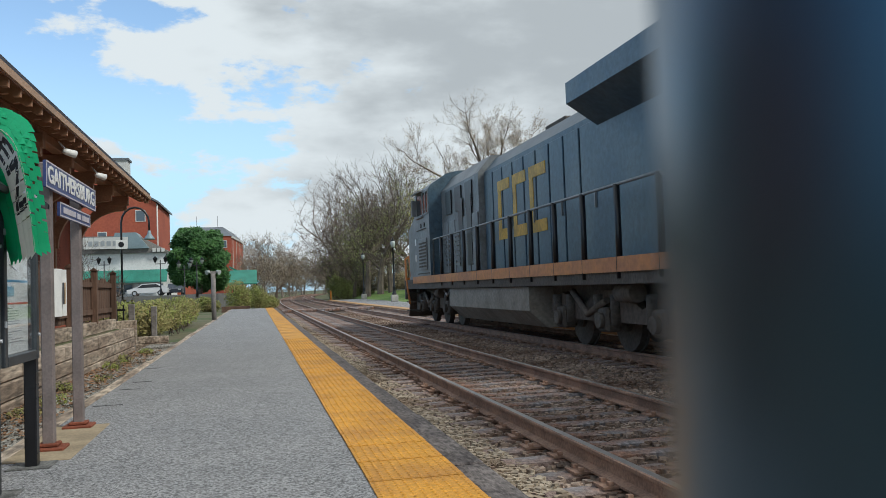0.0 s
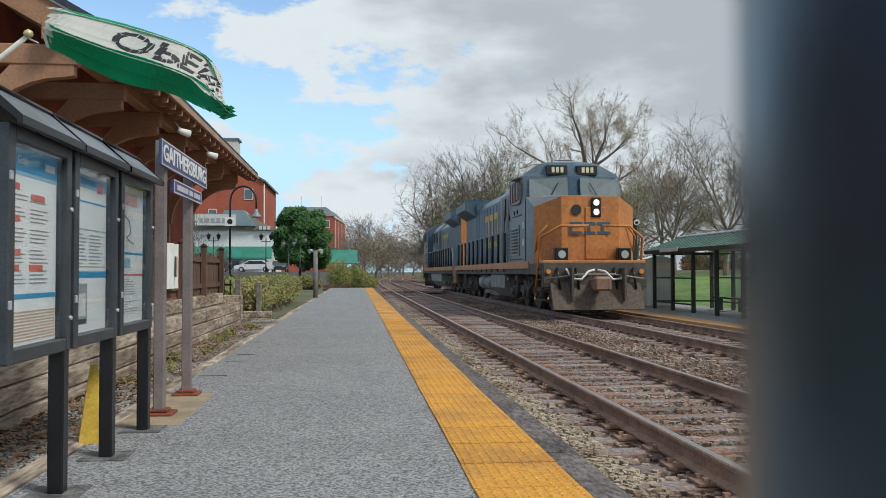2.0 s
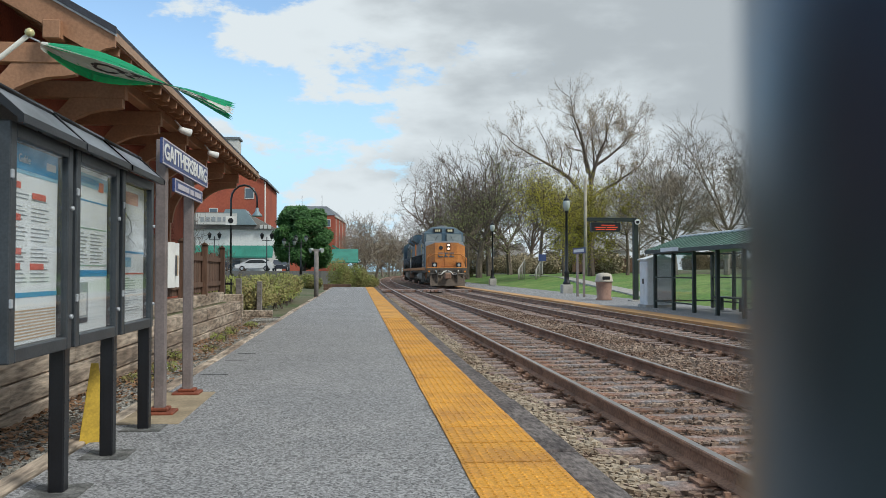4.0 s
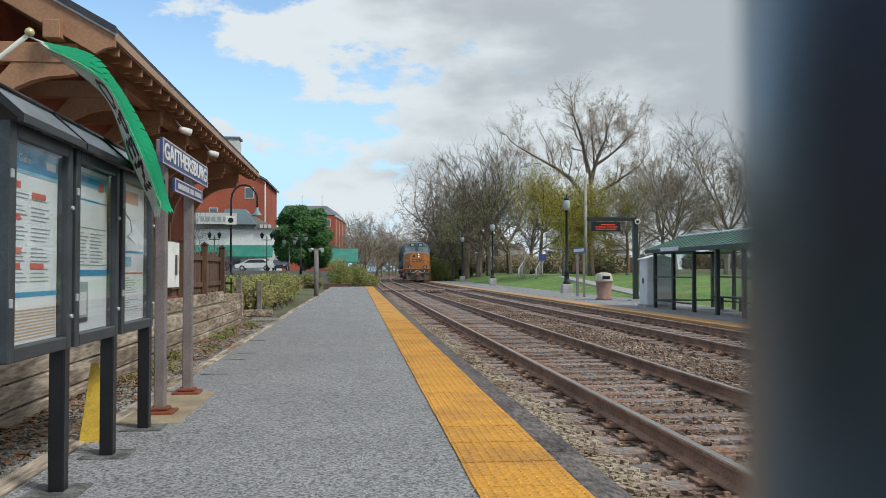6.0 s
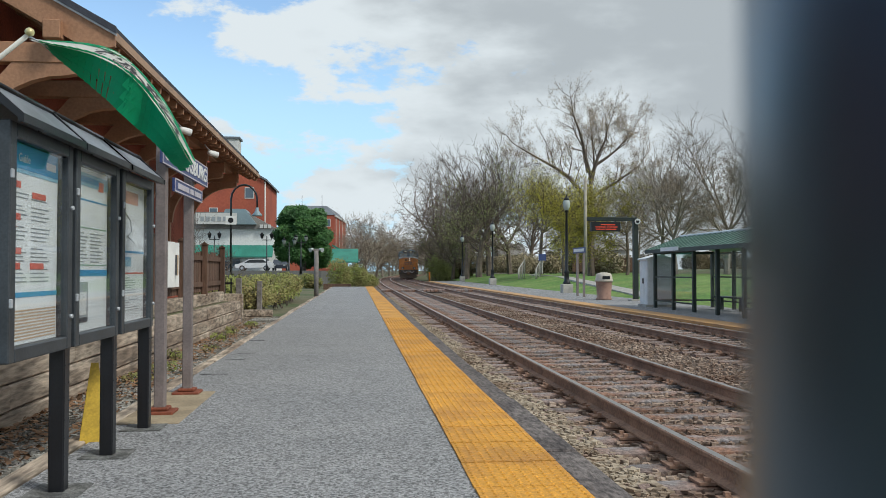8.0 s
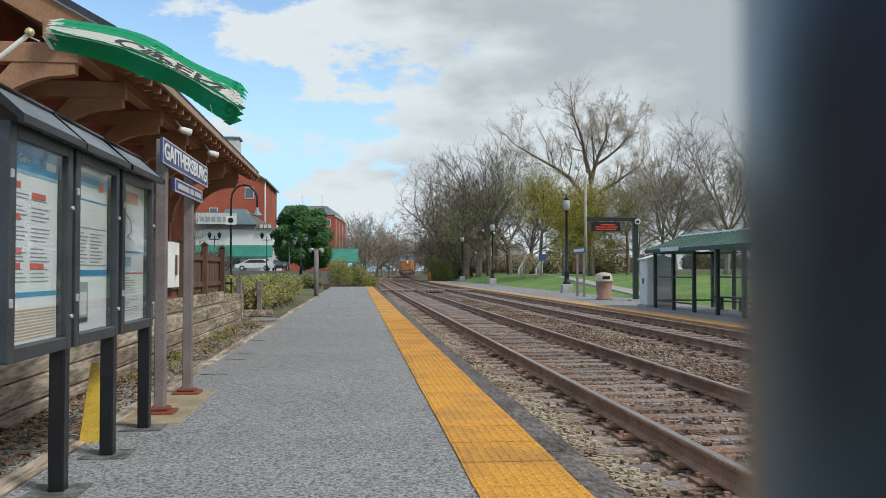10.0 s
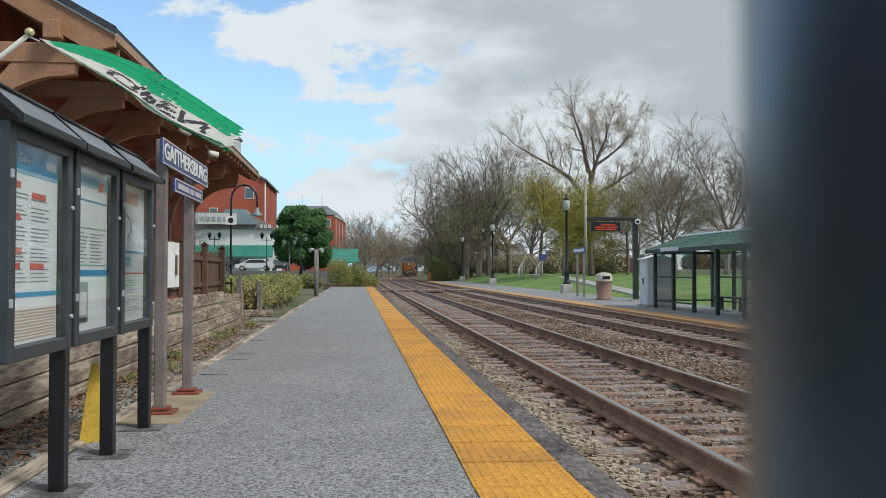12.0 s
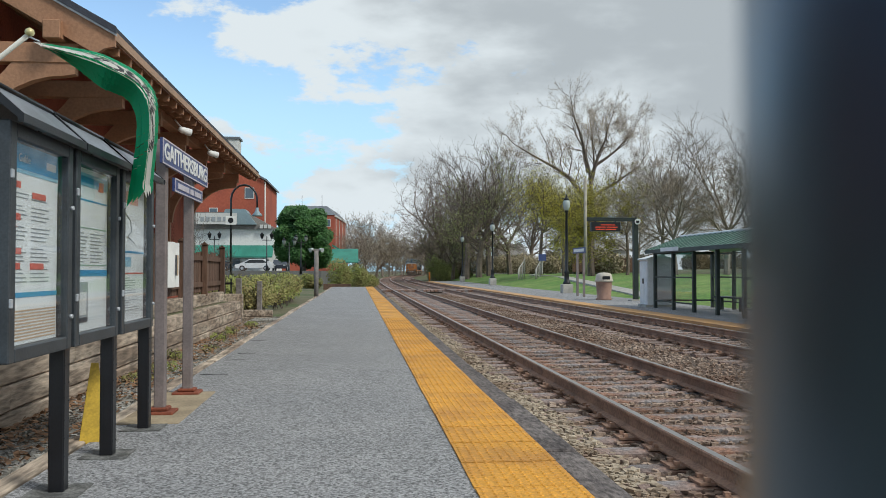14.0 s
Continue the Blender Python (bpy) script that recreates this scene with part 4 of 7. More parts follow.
# ---------------------------------------------------------------- station name sign
def name_sign():
    t = thing("station_sign", "blue station name sign with white letters on two posts", "sign", pose(0, 0, 0))
    x = -1.68
    for y in (7.52, 8.70):
        b = B()
        box(b, x - 0.045, x + 0.045, y - 0.045, y + 0.045, 0.02, 2.36, 0.008)
        p = part("post", b, SIGN_POST, t, "brown-grey square steel post")
        b = B()
        box(b, x - 0.13, x + 0.13, y - 0.13, y + 0.13, 0.0, 0.03, 0.008)
        box(b, x - 0.08, x + 0.08, y - 0.08, y + 0.08, 0.03, 0.06, 0.008)
        part("base_plate", b, RUST_RED, p, "rusty red base plate")
    for y0, y1, z0, z1, txt, size in ((7.20, 9.30, 2.12, 2.335, "GAITHERSBURG", 0.205), (7.68, 9.0, 1.93, 2.05, None, 0)):
        b = B()
        box(b, x + 0.05, x + 0.075, y0, y1, z0, z1, 0.004)
        face = part("sign_board", b, BLUE, t, "blue enamel board")
        for q in ((y0, y1, z1 - 0.012, z1), (y0, y1, z0, z0 + 0.012), (y0, y0 + 0.012, z0 + 0.012, z1 - 0.012), (y1 - 0.012, y1, z0 + 0.012, z1 - 0.012)):
            b = B()
            box(b, x + 0.075, x + 0.079, *q)
            part("border", b, SIGN_TRIM, face)
        m = Matrix(((0, 0, 1, x + 0.077), (1, 0, 0, (y0 + y1) / 2), (0, 1, 0, (z0 + z1) / 2), (0, 0, 0, 1)))
        if txt:
            w = words(txt, size, WHITE, "lettering", face, m, 0.003, 0.004)
            wid = max(v.co.x for v in w.data.vertices) - min(v.co.x for v in w.data.vertices)
            w.matrix_basis = m @ Matrix.Diagonal((1.98 / wid, 0.95, 1, 1))
        else:
            for k, (u0, u1) in enumerate(((0.12, 0.62), (0.68, 0.84), (0.90, 1.24))):
                b = B()
                box(b, x + 0.076, x + 0.081, y0 + u0, y0 + u1, z0 + 0.035, z1 - 0.035)
                part("word_bar", b, SIGN_TRIM, face)
    for y in (7.4, 8.7):
        b = B()
        tube(b, [(x + 0.0, y, 1.99), (x + 0.06, y, 1.99)], 0.015, 6)
        part("bracket", b, SIGN_POST, t)
    pad = part("pad", box(B(), x - 0.24, x + 0.26, 7.0, 8.8, -0.05, 0.008, 0.004), PATCH, t, "tan concrete pad")


RUST_RED = mat("rust_red_plate", (0.22, 0.06, 0.03), 0.8, vary=0.3, scale=8, bump=0.2)
SIGN_TRIM = mat("sign_pale_trim", (0.55, 0.52, 0.58), 0.5, vary=0.15, bump=0.0)
name_sign()


# ---------------------------------------------------------------- station building
EAVE_X, EAVE_Z, ROOF_Y0, ROOF_Y1, PITCH = -2.6, 3.80, 9.35, 22.8, 0.565
WALL_X = -4.3


def station():
    t = thing("station_building", "brick station building with brown timber eaves and brackets", "station", pose(0, 0, 0))
    P = lambda n, b, m, l="": part(n, b, m, t, l)
    wide = 9.5
    b = B()
    box(b, WALL_X - wide, WALL_X, 10.3, 22.2, -0.2, 4.9)
    P("wall", b, BRICK, "red brick wall")
    # gable infill and far side
    ridge_x = WALL_X - wide / 2
    zr = EAVE_Z + (EAVE_X - ridge_x) * PITCH
    b = B()
    prism(b, [(WALL_X, 4.4), (ridge_x, zr - 0.4), (WALL_X - wide, 4.4)], "y", 10.3, 22.2)
    P("gable", b, BRICK)
    # roof: soffit boards below, shingles above
    far_x = 2 * ridge_x - EAVE_X
    for nm, m, d0, d1 in (("soffit", SOFFIT, -0.12, -0.05), ("shingle_roof", SHINGLE, -0.046, 0.06)):
        b = B()
        prism(b, [(EAVE_X, EAVE_Z + d0), (ridge_x, zr + d0), (far_x, EAVE_Z + d0), (far_x, EAVE_Z + d1), (ridge_x, zr + d1), (EAVE_X, EAVE_Z + d1)], "y", ROOF_Y0, ROOF_Y1)
        P(nm, b, m)
    b = B()
    box(b, EAVE_X - 0.005, EAVE_X + 0.02, ROOF_Y0, ROOF_Y1, EAVE_Z - 0.10, EAVE_Z - 0.01)
    P("eave_fascia", b, BROWN_PALE)
    # rake board at the near gable with its curved corbel
    b = B()
    prism(b, [(EAVE_X + 0.02, EAVE_Z - 0.02), (ridge_x, zr - 0.02), (ridge_x, zr - 0.34), (EAVE_X - 0.18, EAVE_Z - 0.26), (EAVE_X - 0.08, EAVE_Z - 0.20), (EAVE_X + 0.02, EAVE_Z - 0.18)], "y", ROOF_Y0 - 0.06, ROOF_Y0)
    P("rake_board", b, BROWN, "brown painted rake board")
    b = B()
    prism(b, [(EAVE_X + 0.04, EAVE_Z + 0.03), (ridge_x, zr + 0.03), (ridge_x, zr - 0.06), (EAVE_X + 0.04, EAVE_Z - 0.05)], "y", ROOF_Y0 - 0.10, ROOF_Y0 - 0.06)
    P("rake_trim", b, SHINGLE, "dark shingle edge")
    b = B()
    prism(b, [(EAVE_X + 0.045, EAVE_Z - 0.05), (ridge_x, zr - 0.06), (ridge_x, zr - 0.085), (EAVE_X + 0.045, EAVE_Z - 0.075)], "y", ROOF_Y0 - 0.09, ROOF_Y0 - 0.06)
    P("drip_edge", b, ROOF_METAL, "pale metal drip edge")
    # rafters with scrolled tails
    k = 0
    y = ROOF_Y0 + 0.25
    while y < ROOF_Y1 - 0.1:
        b = B()
        xi = WALL_X - 0.1
        zi = EAVE_Z + (EAVE_X - xi) * PITCH
        prism(b, [(EAVE_X - 0.02, EAVE_Z - 0.11), (EAVE_X - 0.03, EAVE_Z - 0.2), (EAVE_X - 0.10, EAVE_Z - 0.20), (EAVE_X - 0.16, EAVE_Z - 0.155), (EAVE_X - 0.24, EAVE_Z - 0.165), (xi, zi - 0.28), (xi, zi - 0.11)], "y", y, y + 0.07)
        P("rafter", b, BROWN)
        y += 0.5
    # purlin beam carried by braces
    px = -3.2
    pz = EAVE_Z + (EAVE_X - px) * PITCH - 0.27
    b = B()
    box(b, px - 0.09, px + 0.09, ROOF_Y0 - 0.16, ROOF_Y1 - 0.1, pz - 0.2, pz, 0.01)
    P("purlin", b, BROWN)
    for y in (9.45, 11.3, 13.3, 15.3, 17.4, 19.5, 21.7):
        b = B()
        box(b, WALL_X - (1.2 if y < 10 else 0), px + 0.22, y - 0.075, y + 0.075, pz - 0.42, pz - 0.2, 0.01)
        P("bracket_beam", b, BROWN)
        b = B()
        n, inn = 10, []
        cx, cz = px + 0.08, pz - 1.55
        for k in range(n):   # curved brace: straight back, arched underside
            a_ = math.pi / 2 * k / (n - 1)
            inn.append((cx - 1.0 * math.cos(a_), cz + 1.0 * math.sin(a_)))
        out = [(cx - 1.12, cz), (cx - 1.12, cz + 0.45), (cx - 0.55, pz - 0.42), (cx + 0.1, pz - 0.42), (cx + 0.1, cz + 1.02)]
        prism(b, out + inn[::-1], "y", y - 0.06, y + 0.06)
        P("curved_brace", b, BROWN, "curved brown timber brace")
        b = B()
        box(b, WALL_X, WALL_X + 0.14, y - 0.07, y + 0.07, pz - 2.0, pz - 0.2, 0.01)
        P("wall_post", b, BROWN)
    # lamps under the eave
    for y in (13.6, 16.2):
        b = B()
        tube(b, [(EAVE_X - 0.25, y, EAVE_Z - 0.2), (EAVE_X - 0.12, y, EAVE_Z - 0.36)], 0.015, 6)
        lamp = P("floodlight", b, WHITE, "small white floodlight")
        b = B()
        tube(b, [(EAVE_X - 0.18, y - 0.06, EAVE_Z - 0.35), (EAVE_X - 0.14, y - 0.03, EAVE_Z - 0.36), (EAVE_X - 0.02, y + 0.06, EAVE_Z - 0.39)], [0.03, 0.05, 0.06], 10)
        part("lamp_head", b, WHITE, lamp)
    return t


BROWN_PALE = mat("pale_brown_fascia", (0.42, 0.27, 0.18), 0.6, vary=0.2, scale=2, fine=30, bump=0.1)
the_station = station()


def brick_courses(parent):
    """Single bricks proud of the track-side wall, running bond."""
    b = B()
    box(b, 0, 0.012, -0.10, 0.10, -0.028, 0.028, 0.003)
    me = bpy.data.meshes.new("brick")
    b.to_mesh(me)
    b.free()
    me.materials.append(BRICK)
    n = 0
    for r in range(24):
        for k in range(12):
            y = 18.0 + k * 0.215 + (0.107 if r % 2 else 0) + rng.uniform(-0.003, 0.003)
            ob = new("brick", me)
            ob.parent = parent
            ob.matrix_basis = pose(WALL_X, y, 1.2 + r * 0.072)


# ---------------------------------------------------------------- timber retaining wall, fence
def retaining_wall():
    t = thing("retaining_wall", "stacked weathered timber retaining wall", "retaining wall", kind="structure")
    for r in range(3):
        y = 1.5 - r * 0.7
        while y < 20.6:
            b = B()
            l = rng.uniform(2.0, 2.8)
            j = rng.uniform(-0.012, 0.012)
            box(b, -2.96 + j - r * 0.02, -2.75 + j - r * 0.02, y, min(y + l, 20.8) - 0.012, -0.12 + r * 0.215, 0.085 + r * 0.215, 0.014)
            part("timber", b, WALL_TIMBER, t)
            y += l
    y = 6.0
    while y < 20.6:
        b = B()
        l = rng.uniform(2.0, 2.8)
        box(b, -3.35, -3.16, y, min(y + l, 20.8) - 0.012, 0.50, 0.74, 0.014)
        part("top_timber", b, WALL_TIMBER, t)
        y += l
    b = B()
    box(b, -9.0, -2.9, 1.0, 20.8, -0.2, 0.50)
    part("deck_fill", b, DIRT, t)
    for y, z1 in ((20.85, 0.68), (20.85, 0.4)):
        b = B()
        box(b, -4.2, -2.75, y, y + 0.2, z1 - 0.3, z1, 0.014)
        part("timber", b, WALL_TIMBER, t)


def plank_fence():
    t = thing("plank_fence", "dark brown weathered plank fence", "fence")
    for k in range(56):
        y = 8.8 + k * 0.215
        b = B()
        top = 1.62 + rng.uniform(-0.03, 0.03)
        box(b, -3.30, -3.275, y + 0.008, y + 0.195, 0.78, top, 0.004)
        part("plank", b, FENCE, t)
    for k in range(6):
        y = 8.9 + k * 2.35
        b = B()
        box(b, -3.27, -3.15, y, y + 0.12, 0.70, 1.78, 0.01)
        prism(b, [(-3.29, 1.78), (-3.21, 1.84), (-3.13, 1.78)], "y", y - 0.02, y + 0.14)
        part("fence_post", b, FENCE, t)
    for z in (0.95, 1.5):
        b = B()
        box(b, -3.275, -3.235, 8.8, 20.8, z - 0.05, z + 0.05)
        part("fence_rail", b, FENCE, t)
    c = thing("hanging_banner", "white cloth banner hung on the fence", "banner")
    b = B()
    n = 10
    rows = [[b.verts.new((-3.12 + 0.03 * math.sin(i * 1.3), 14.1 + 1.15 * i / n, z)) for z in (0.95, 1.72)] for i in range(n + 1)]
    for p, q in zip(rows, rows[1:]):
        b.faces.new((p[0], q[0], q[1], p[1]))
    ban = part("cloth", b, WHITE, c)
    sol = ban.modifiers.new("thickness", "SOLIDIFY")
    sol.thickness = 0.006
    for yy, m in ((14.95, INK_TAN), (14.85, INK_DARK)):
        b = B()
        box(b, -3.085, -3.08, yy, yy + 0.13, 1.15, 1.5)
        part("print", b, m, c)


retaining_wall()
plank_fence()


def caution_stand():
    """The yellow folding floor sign that leans behind the cases."""
    t = thing("floor_sign", "faded yellow folding plastic floor sign on the gravel", "floor sign", pose(-1.90, 6.42, -0.01, 0, 0, 17))
    for s in (-1, 1):
        b = B()
        prism(b, [(-0.10, 0.0), (0.10, 0.0), (0.025, 0.57), (-0.025, 0.57)], "y", -0.008, 0.008)
        leaf = part("leaf", b, FLOOR_SIGN, t)
        leaf.matrix_basis = pose(0, s * 0.10, 0, -s * -9.5)


FLOOR_SIGN = mat("floor_sign_yellow", (0.55, 0.36, 0.04), 0.5, vary=0.25, scale=4, bump=0.05)
caution_stand()

# ---------------------------------------------------------------- far platform
def street_lamp(x, y, z, h=5.6):
    t = thing("street_lamp", "black post lamp with a frosted acorn globe", "lamp post", pose(x, y, z), group="acorn lamps on the far platform")
    b = B()
    box(b, -0.3, 0.3, -0.3, 0.3, -0.1, 0.5, 0.03)
    part("concrete_base", b, CONCRETE, t, "concrete pedestal")
    b = B()
    lathe(b, [(0.22, 0.5), (0.22, 0.6), (0.15, 0.7), (0.13, 1.1), (0.17, 1.15), (0.09, 1.3), (0.065, h - 1.05), (0.1, h - 1.0), (0.1, h - 0.92)], 12)
    part("shaft", b, BLACK, t)
    b = B()
    lathe(b, [(0.12, h - 0.92), (0.20, h - 0.72), (0.22, h - 0.52), (0.17, h - 0.34), (0.08, h - 0.28)], 12)
    part("globe", b, LAMP_GLASS, t, "frosted glass globe")
    b = B()
    lathe(b, [(0.19, h - 0.36), (0.15, h - 0.26), (0.07, h - 0.18), (0.03, h - 0.12), (0.03, h)], 12)
    part("finial", b, BLACK, t)
    return t


street_lamp(11.8, 47.0, 0.0)
street_lamp(11.9, 74.0, 0.12)
street_lamp(12.7, 102.0, 0.12)


def shelter():
    t = thing("platform_shelter", "green-roofed steel and glass platform shelter", "shelter", Matrix.Diagonal((1, 1, 0.92, 1)))
    P = lambda n, b, m, l="": part(n, b, m, t, l)
    x0, x1, ya, yb = 10.0, 12.0, 11.2, 27.7
    for k in range(11):
        y = yb - k * 1.65
        for x in (x0, x1):
            b = B()
            box(b, x - 0.05, x + 0.05, y - 0.05, y + 0.05, 0, 2.05)
            P("post", b, SHELTER_STEEL, "dark green steel post")
        if k < 10:
            for x in ((x1,) if k in (2, 3, 6) else (x0, x1)):
                b = B()
                box(b, x - 0.008, x + 0.008, y - 1.6, y - 0.05, 0.30, 1.95)
                g = P("glass_pane", b, CLEAR, "clear glass pane")
                g.visible_shadow = False
                for z in (0.24, 1.1, 1.95):
                    b = B()
                    box(b, x - 0.025, x + 0.025, y - 1.6, y - 0.05, z, z + 0.05)
                    P("glazing_bar", b, SHELTER_STEEL)
    b = B()
    box(b, x0, x1, yb - 0.02, yb + 0.02, 0.24, 0.30)
    box(b, x0, x1, yb - 0.02, yb + 0.02, 1.95, 2.05)
    P("end_frame", b, SHELTER_STEEL)
    xm = (x0 + x1) / 2
    b = B()
    prism(b, [(x0 - 0.25, 2.03), (xm, 2.52), (x1 + 0.25, 2.03), (x1 + 0.25, 2.10), (xm, 2.6), (x0 - 0.25, 2.10)], "y", ya, yb + 0.25)
    roof = P("roof", b, GREEN_ROOF, "green standing-seam metal roof")
    y = ya + 0.2
    while y < yb + 0.2:
        b = B()
        prism(b, [(x0 - 0.25, 2.10), (xm, 2.6), (xm, 2.635), (x0 - 0.25, 2.135)], "y", y, y + 0.025)
        part("seam", b, GREEN_ROOF, roof)
        y += 0.4
    b = B()
    tube(b, [(xm, ya, 2.62), (xm, yb + 0.27, 2.62)], 0.05, 8)
    part("ridge_cap", b, CABINET, roof, "pale ridge cap")
    b = B()
    box(b, x0 - 0.28, x0 - 0.22, ya, yb + 0.25, 1.98, 2.11)
    P("fascia", b, SHELTER_STEEL)
    b = B()
    box(b, x0 - 0.30, x0 - 0.28, 24.9, 26.4, 2.02, 2.15)
    P("name_plate", b, CABINET, "small pale name plate")
    for y in (16.0, 20.0, 24.5):
        b = B()
        box(b, x1 - 0.6, x1 - 0.2, y, y + 1.8, 0.42, 0.47)
        for yy in (y + 0.2, y + 1.55):
            box(b, x1 - 0.45, x1 - 0.35, yy, yy + 0.06, 0.0, 0.42)
        P("bench", b, SHELTER_STEEL)


SHELTER_STEEL = mat("shelter_dark_steel", (0.022, 0.032, 0.030), 0.45, 0.1, vary=0.25, scale=4, fine=50, bump=0.05)
shelter()


def cabinet_box():
    t = thing("equipment_cabinet", "light grey steel equipment cabinet with low pitched top", "cabinet", pose(10.25, 28.5, 0) @ Matrix.Diagonal((0.85, 0.6, 1, 1)))
    b = B()
    box(b, -0.42, 0.62, -0.55, 0.75, 0.08, 1.62, 0.015)
    part("body", b, CABINET, t)
    for k in (0, 1):
        b = B()
        box(b, -0.445, -0.42, -0.5 + k * 0.62, 0.08 + k * 0.62, 0.18, 1.55, 0.01)
        d = part("door", b, CABINET, t)
        b = B()
        box(b, -0.47, -0.445, 0.0 + k * 0.1, 0.04 + k * 0.1, 0.8, 0.98)
        part("handle", b, BLACK, d)
    b = B()
    prism(b, [(-0.5, 1.62), (-0.5, 1.66), (0.1, 1.80), (0.7, 1.66), (0.7, 1.62)], "y", -0.63, 0.83)
    part("top", b, CABINET, t)
    b = B()
    box(b, -0.5, 0.7, -0.6, 0.8, -0.02, 0.08)
    part("plinth", b, CONCRETE, t)


cabinet_box()


def display_gantry():
    t = thing("train_display", "black cantilever post with a red-lettered departure display", "departure display", pose(11.5, 34.2, 0))
    b = B()
    box(b, -0.1, 0.1, -0.1, 0.1, 0, 3.42, 0.01)
    part("post", b, SHELTER_STEEL, t)
    b = B()
    box(b, -2.05, 0.05, -0.07, 0.07, 3.30, 3.46, 0.01)
    part("arm", b, SHELTER_STEEL, t)
    b = B()
    box(b, -1.9, -0.66, -0.13, 0.13, 2.88, 3.26, 0.015)
    d = part("display", b, BLACK, t)
    for v, segs in ((3.14, ((-1.5, -0.9),)), (3.05, ((-1.75, -1.3), (-1.25, -0.8))), (2.96, ((-1.72, -1.35), (-1.3, -0.85)))):
        for u0, u1 in segs:
            b = B()
            box(b, u0, u1, -0.14, -0.13, v - 0.014, v + 0.014)
            part("text_bar", b, LED, d, "lit red text line")
    for x in (-1.7, -0.85):
        b = B()
        box(b, x - 0.03, x + 0.03, -0.03, 0.03, 3.26, 3.30)
        part("hanger", b, SHELTER_STEEL, t)
    b = B()
    tube(b, [(0.02, -0.11, 3.30), (0.02, -0.24, 3.28)], [0.08, 0.12], 16)
    horn = part("loudspeaker", b, CABINET, t, "round grey loudspeaker")
    b = B()
    tube(b, [(0.02, -0.238, 3.28), (0.02, -0.246, 3.28)], 0.075, 14)
    part("grille", b, BLACK, horn, "dark loudspeaker grille")
    b = B()
    box(b, -0.25, 0.25, -0.25, 0.25, -0.02, 0.06, 0.02)
    part("foot", b, CONCRETE, t)


display_gantry()


def litter_bin():
    t = thing("litter_bin", "pinkish concrete litter bin with a beige domed lid", "litter bin", pose(10.6, 35.7, 0))
    b = B()
    lathe(b, [(0.34, 0.0), (0.36, 0.03), (0.30, 0.10), (0.34, 0.75), (0.36, 0.78)], 20)
    part("body", b, BIN, t)
    b = B()
    lathe(b, [(0.38, 0.78), (0.40, 0.82), (0.36, 0.88), (0.35, 1.02), (0.30, 1.12), (0.15, 1.17), (0.02, 1.18)], 20)
    part("lid", b, BIN_TOP, t, "beige plastic lid")
    b = B()
    box(b, -0.17, 0.17, -0.375, -0.34, 0.88, 1.02, 0.02)
    part("flap", b, BLACK, t)


litter_bin()


def far_sign():
    t = thing("far_station_sign", "small blue station name sign on two posts across the tracks", "sign", pose(10.78, 40.2, 0))
    for y in (-0.6, 0.6):
        b = B()
        box(b, -0.05, 0.05, y - 0.05, y + 0.05, 0, 2.3)
        part("post", b, SIGN_POST, t)
    b = B()
    box(b, -0.09, -0.05, -1.1, 1.1, 2.1, 2.38)
    part("board", b, BLUE, t)
    b = B()
    box(b, -0.096, -0.09, -0.95, 0.95, 2.17, 2.31)
    part("word_bar", b, WHITE, t)


far_sign()


def walks():
    b = B()
    rows = []
    for k in range(19):
        y = 36 + k * 4.2
        x = 12.6 + (y - 36) * 0.135
        za, zb = lawn_z(x) + 0.06, lawn_z(x + 0.7) + 0.06
        rows.append([b.verts.new(p) for p in ((x, y, za), (x + 0.7, y, zb), (x + 0.7, y, zb - 0.35), (x, y, za - 0.35))])
    for p, q in zip(rows, rows[1:]):
        for k in range(4):
            b.faces.new((p[k], p[(k + 1) % 4], q[(k + 1) % 4], q[k]))
    tagged(part("lawn_path", b, CONCRETE), "pale concrete path across the lawn", "path", kind="structure")
    t = thing("stair_rail", "grey pipe railings beside steps on the lawn", "railing", pose(14.5, 78.0, 0.5))
    for x in (0.0, 1.6):
        b = B()
        tube(b, [(x, -2.5, 0.0), (x, -2.5, 0.9), (x + 1.6, 2.5, 1.9), (x + 1.6, 2.5, 0.6)], 0.05, 6)
        part("handrail", b, CONCRETE, t)
        for k in range(4):
            b = B()
            f = (k + 0.5) / 4
            tube(b, [(x + 1.6 * f, -2.5 + 5 * f, 0.0), (x + 1.6 * f, -2.5 + 5 * f, 0.9 + 1.0 * f)], 0.04, 6)
            part("rail_post", b, CONCRETE, t)
    p = thing("utility_pole", "pale weathered wooden utility pole", "utility pole", pose(20.3, 74.0, 1.25))
    b = B()
    tube(b, [(0, 0, -0.3), (0, 0, 8.3)], [0.17, 0.13], 10)
    part("shaft", b, POLE, p)
    q = thing("lawn_sign", "small blue sign on the lawn", "sign", pose(16.8, 76.0, 1.1))
    b = B()
    box(b, -0.05, 0.05, -0.05, 0.05, -0.1, 1.6)
    part("post", b, CONCRETE, q)
    b = B()
    box(b, -0.35, 0.35, -0.08, -0.05, 1.1, 1.7)
    part("board", b, BLUE, q)


POLE = mat("pole_pale_wood", (0.40, 0.36, 0.30), 0.9, vary=0.3, scale=2, fine=20, bump=0.2)
walks()


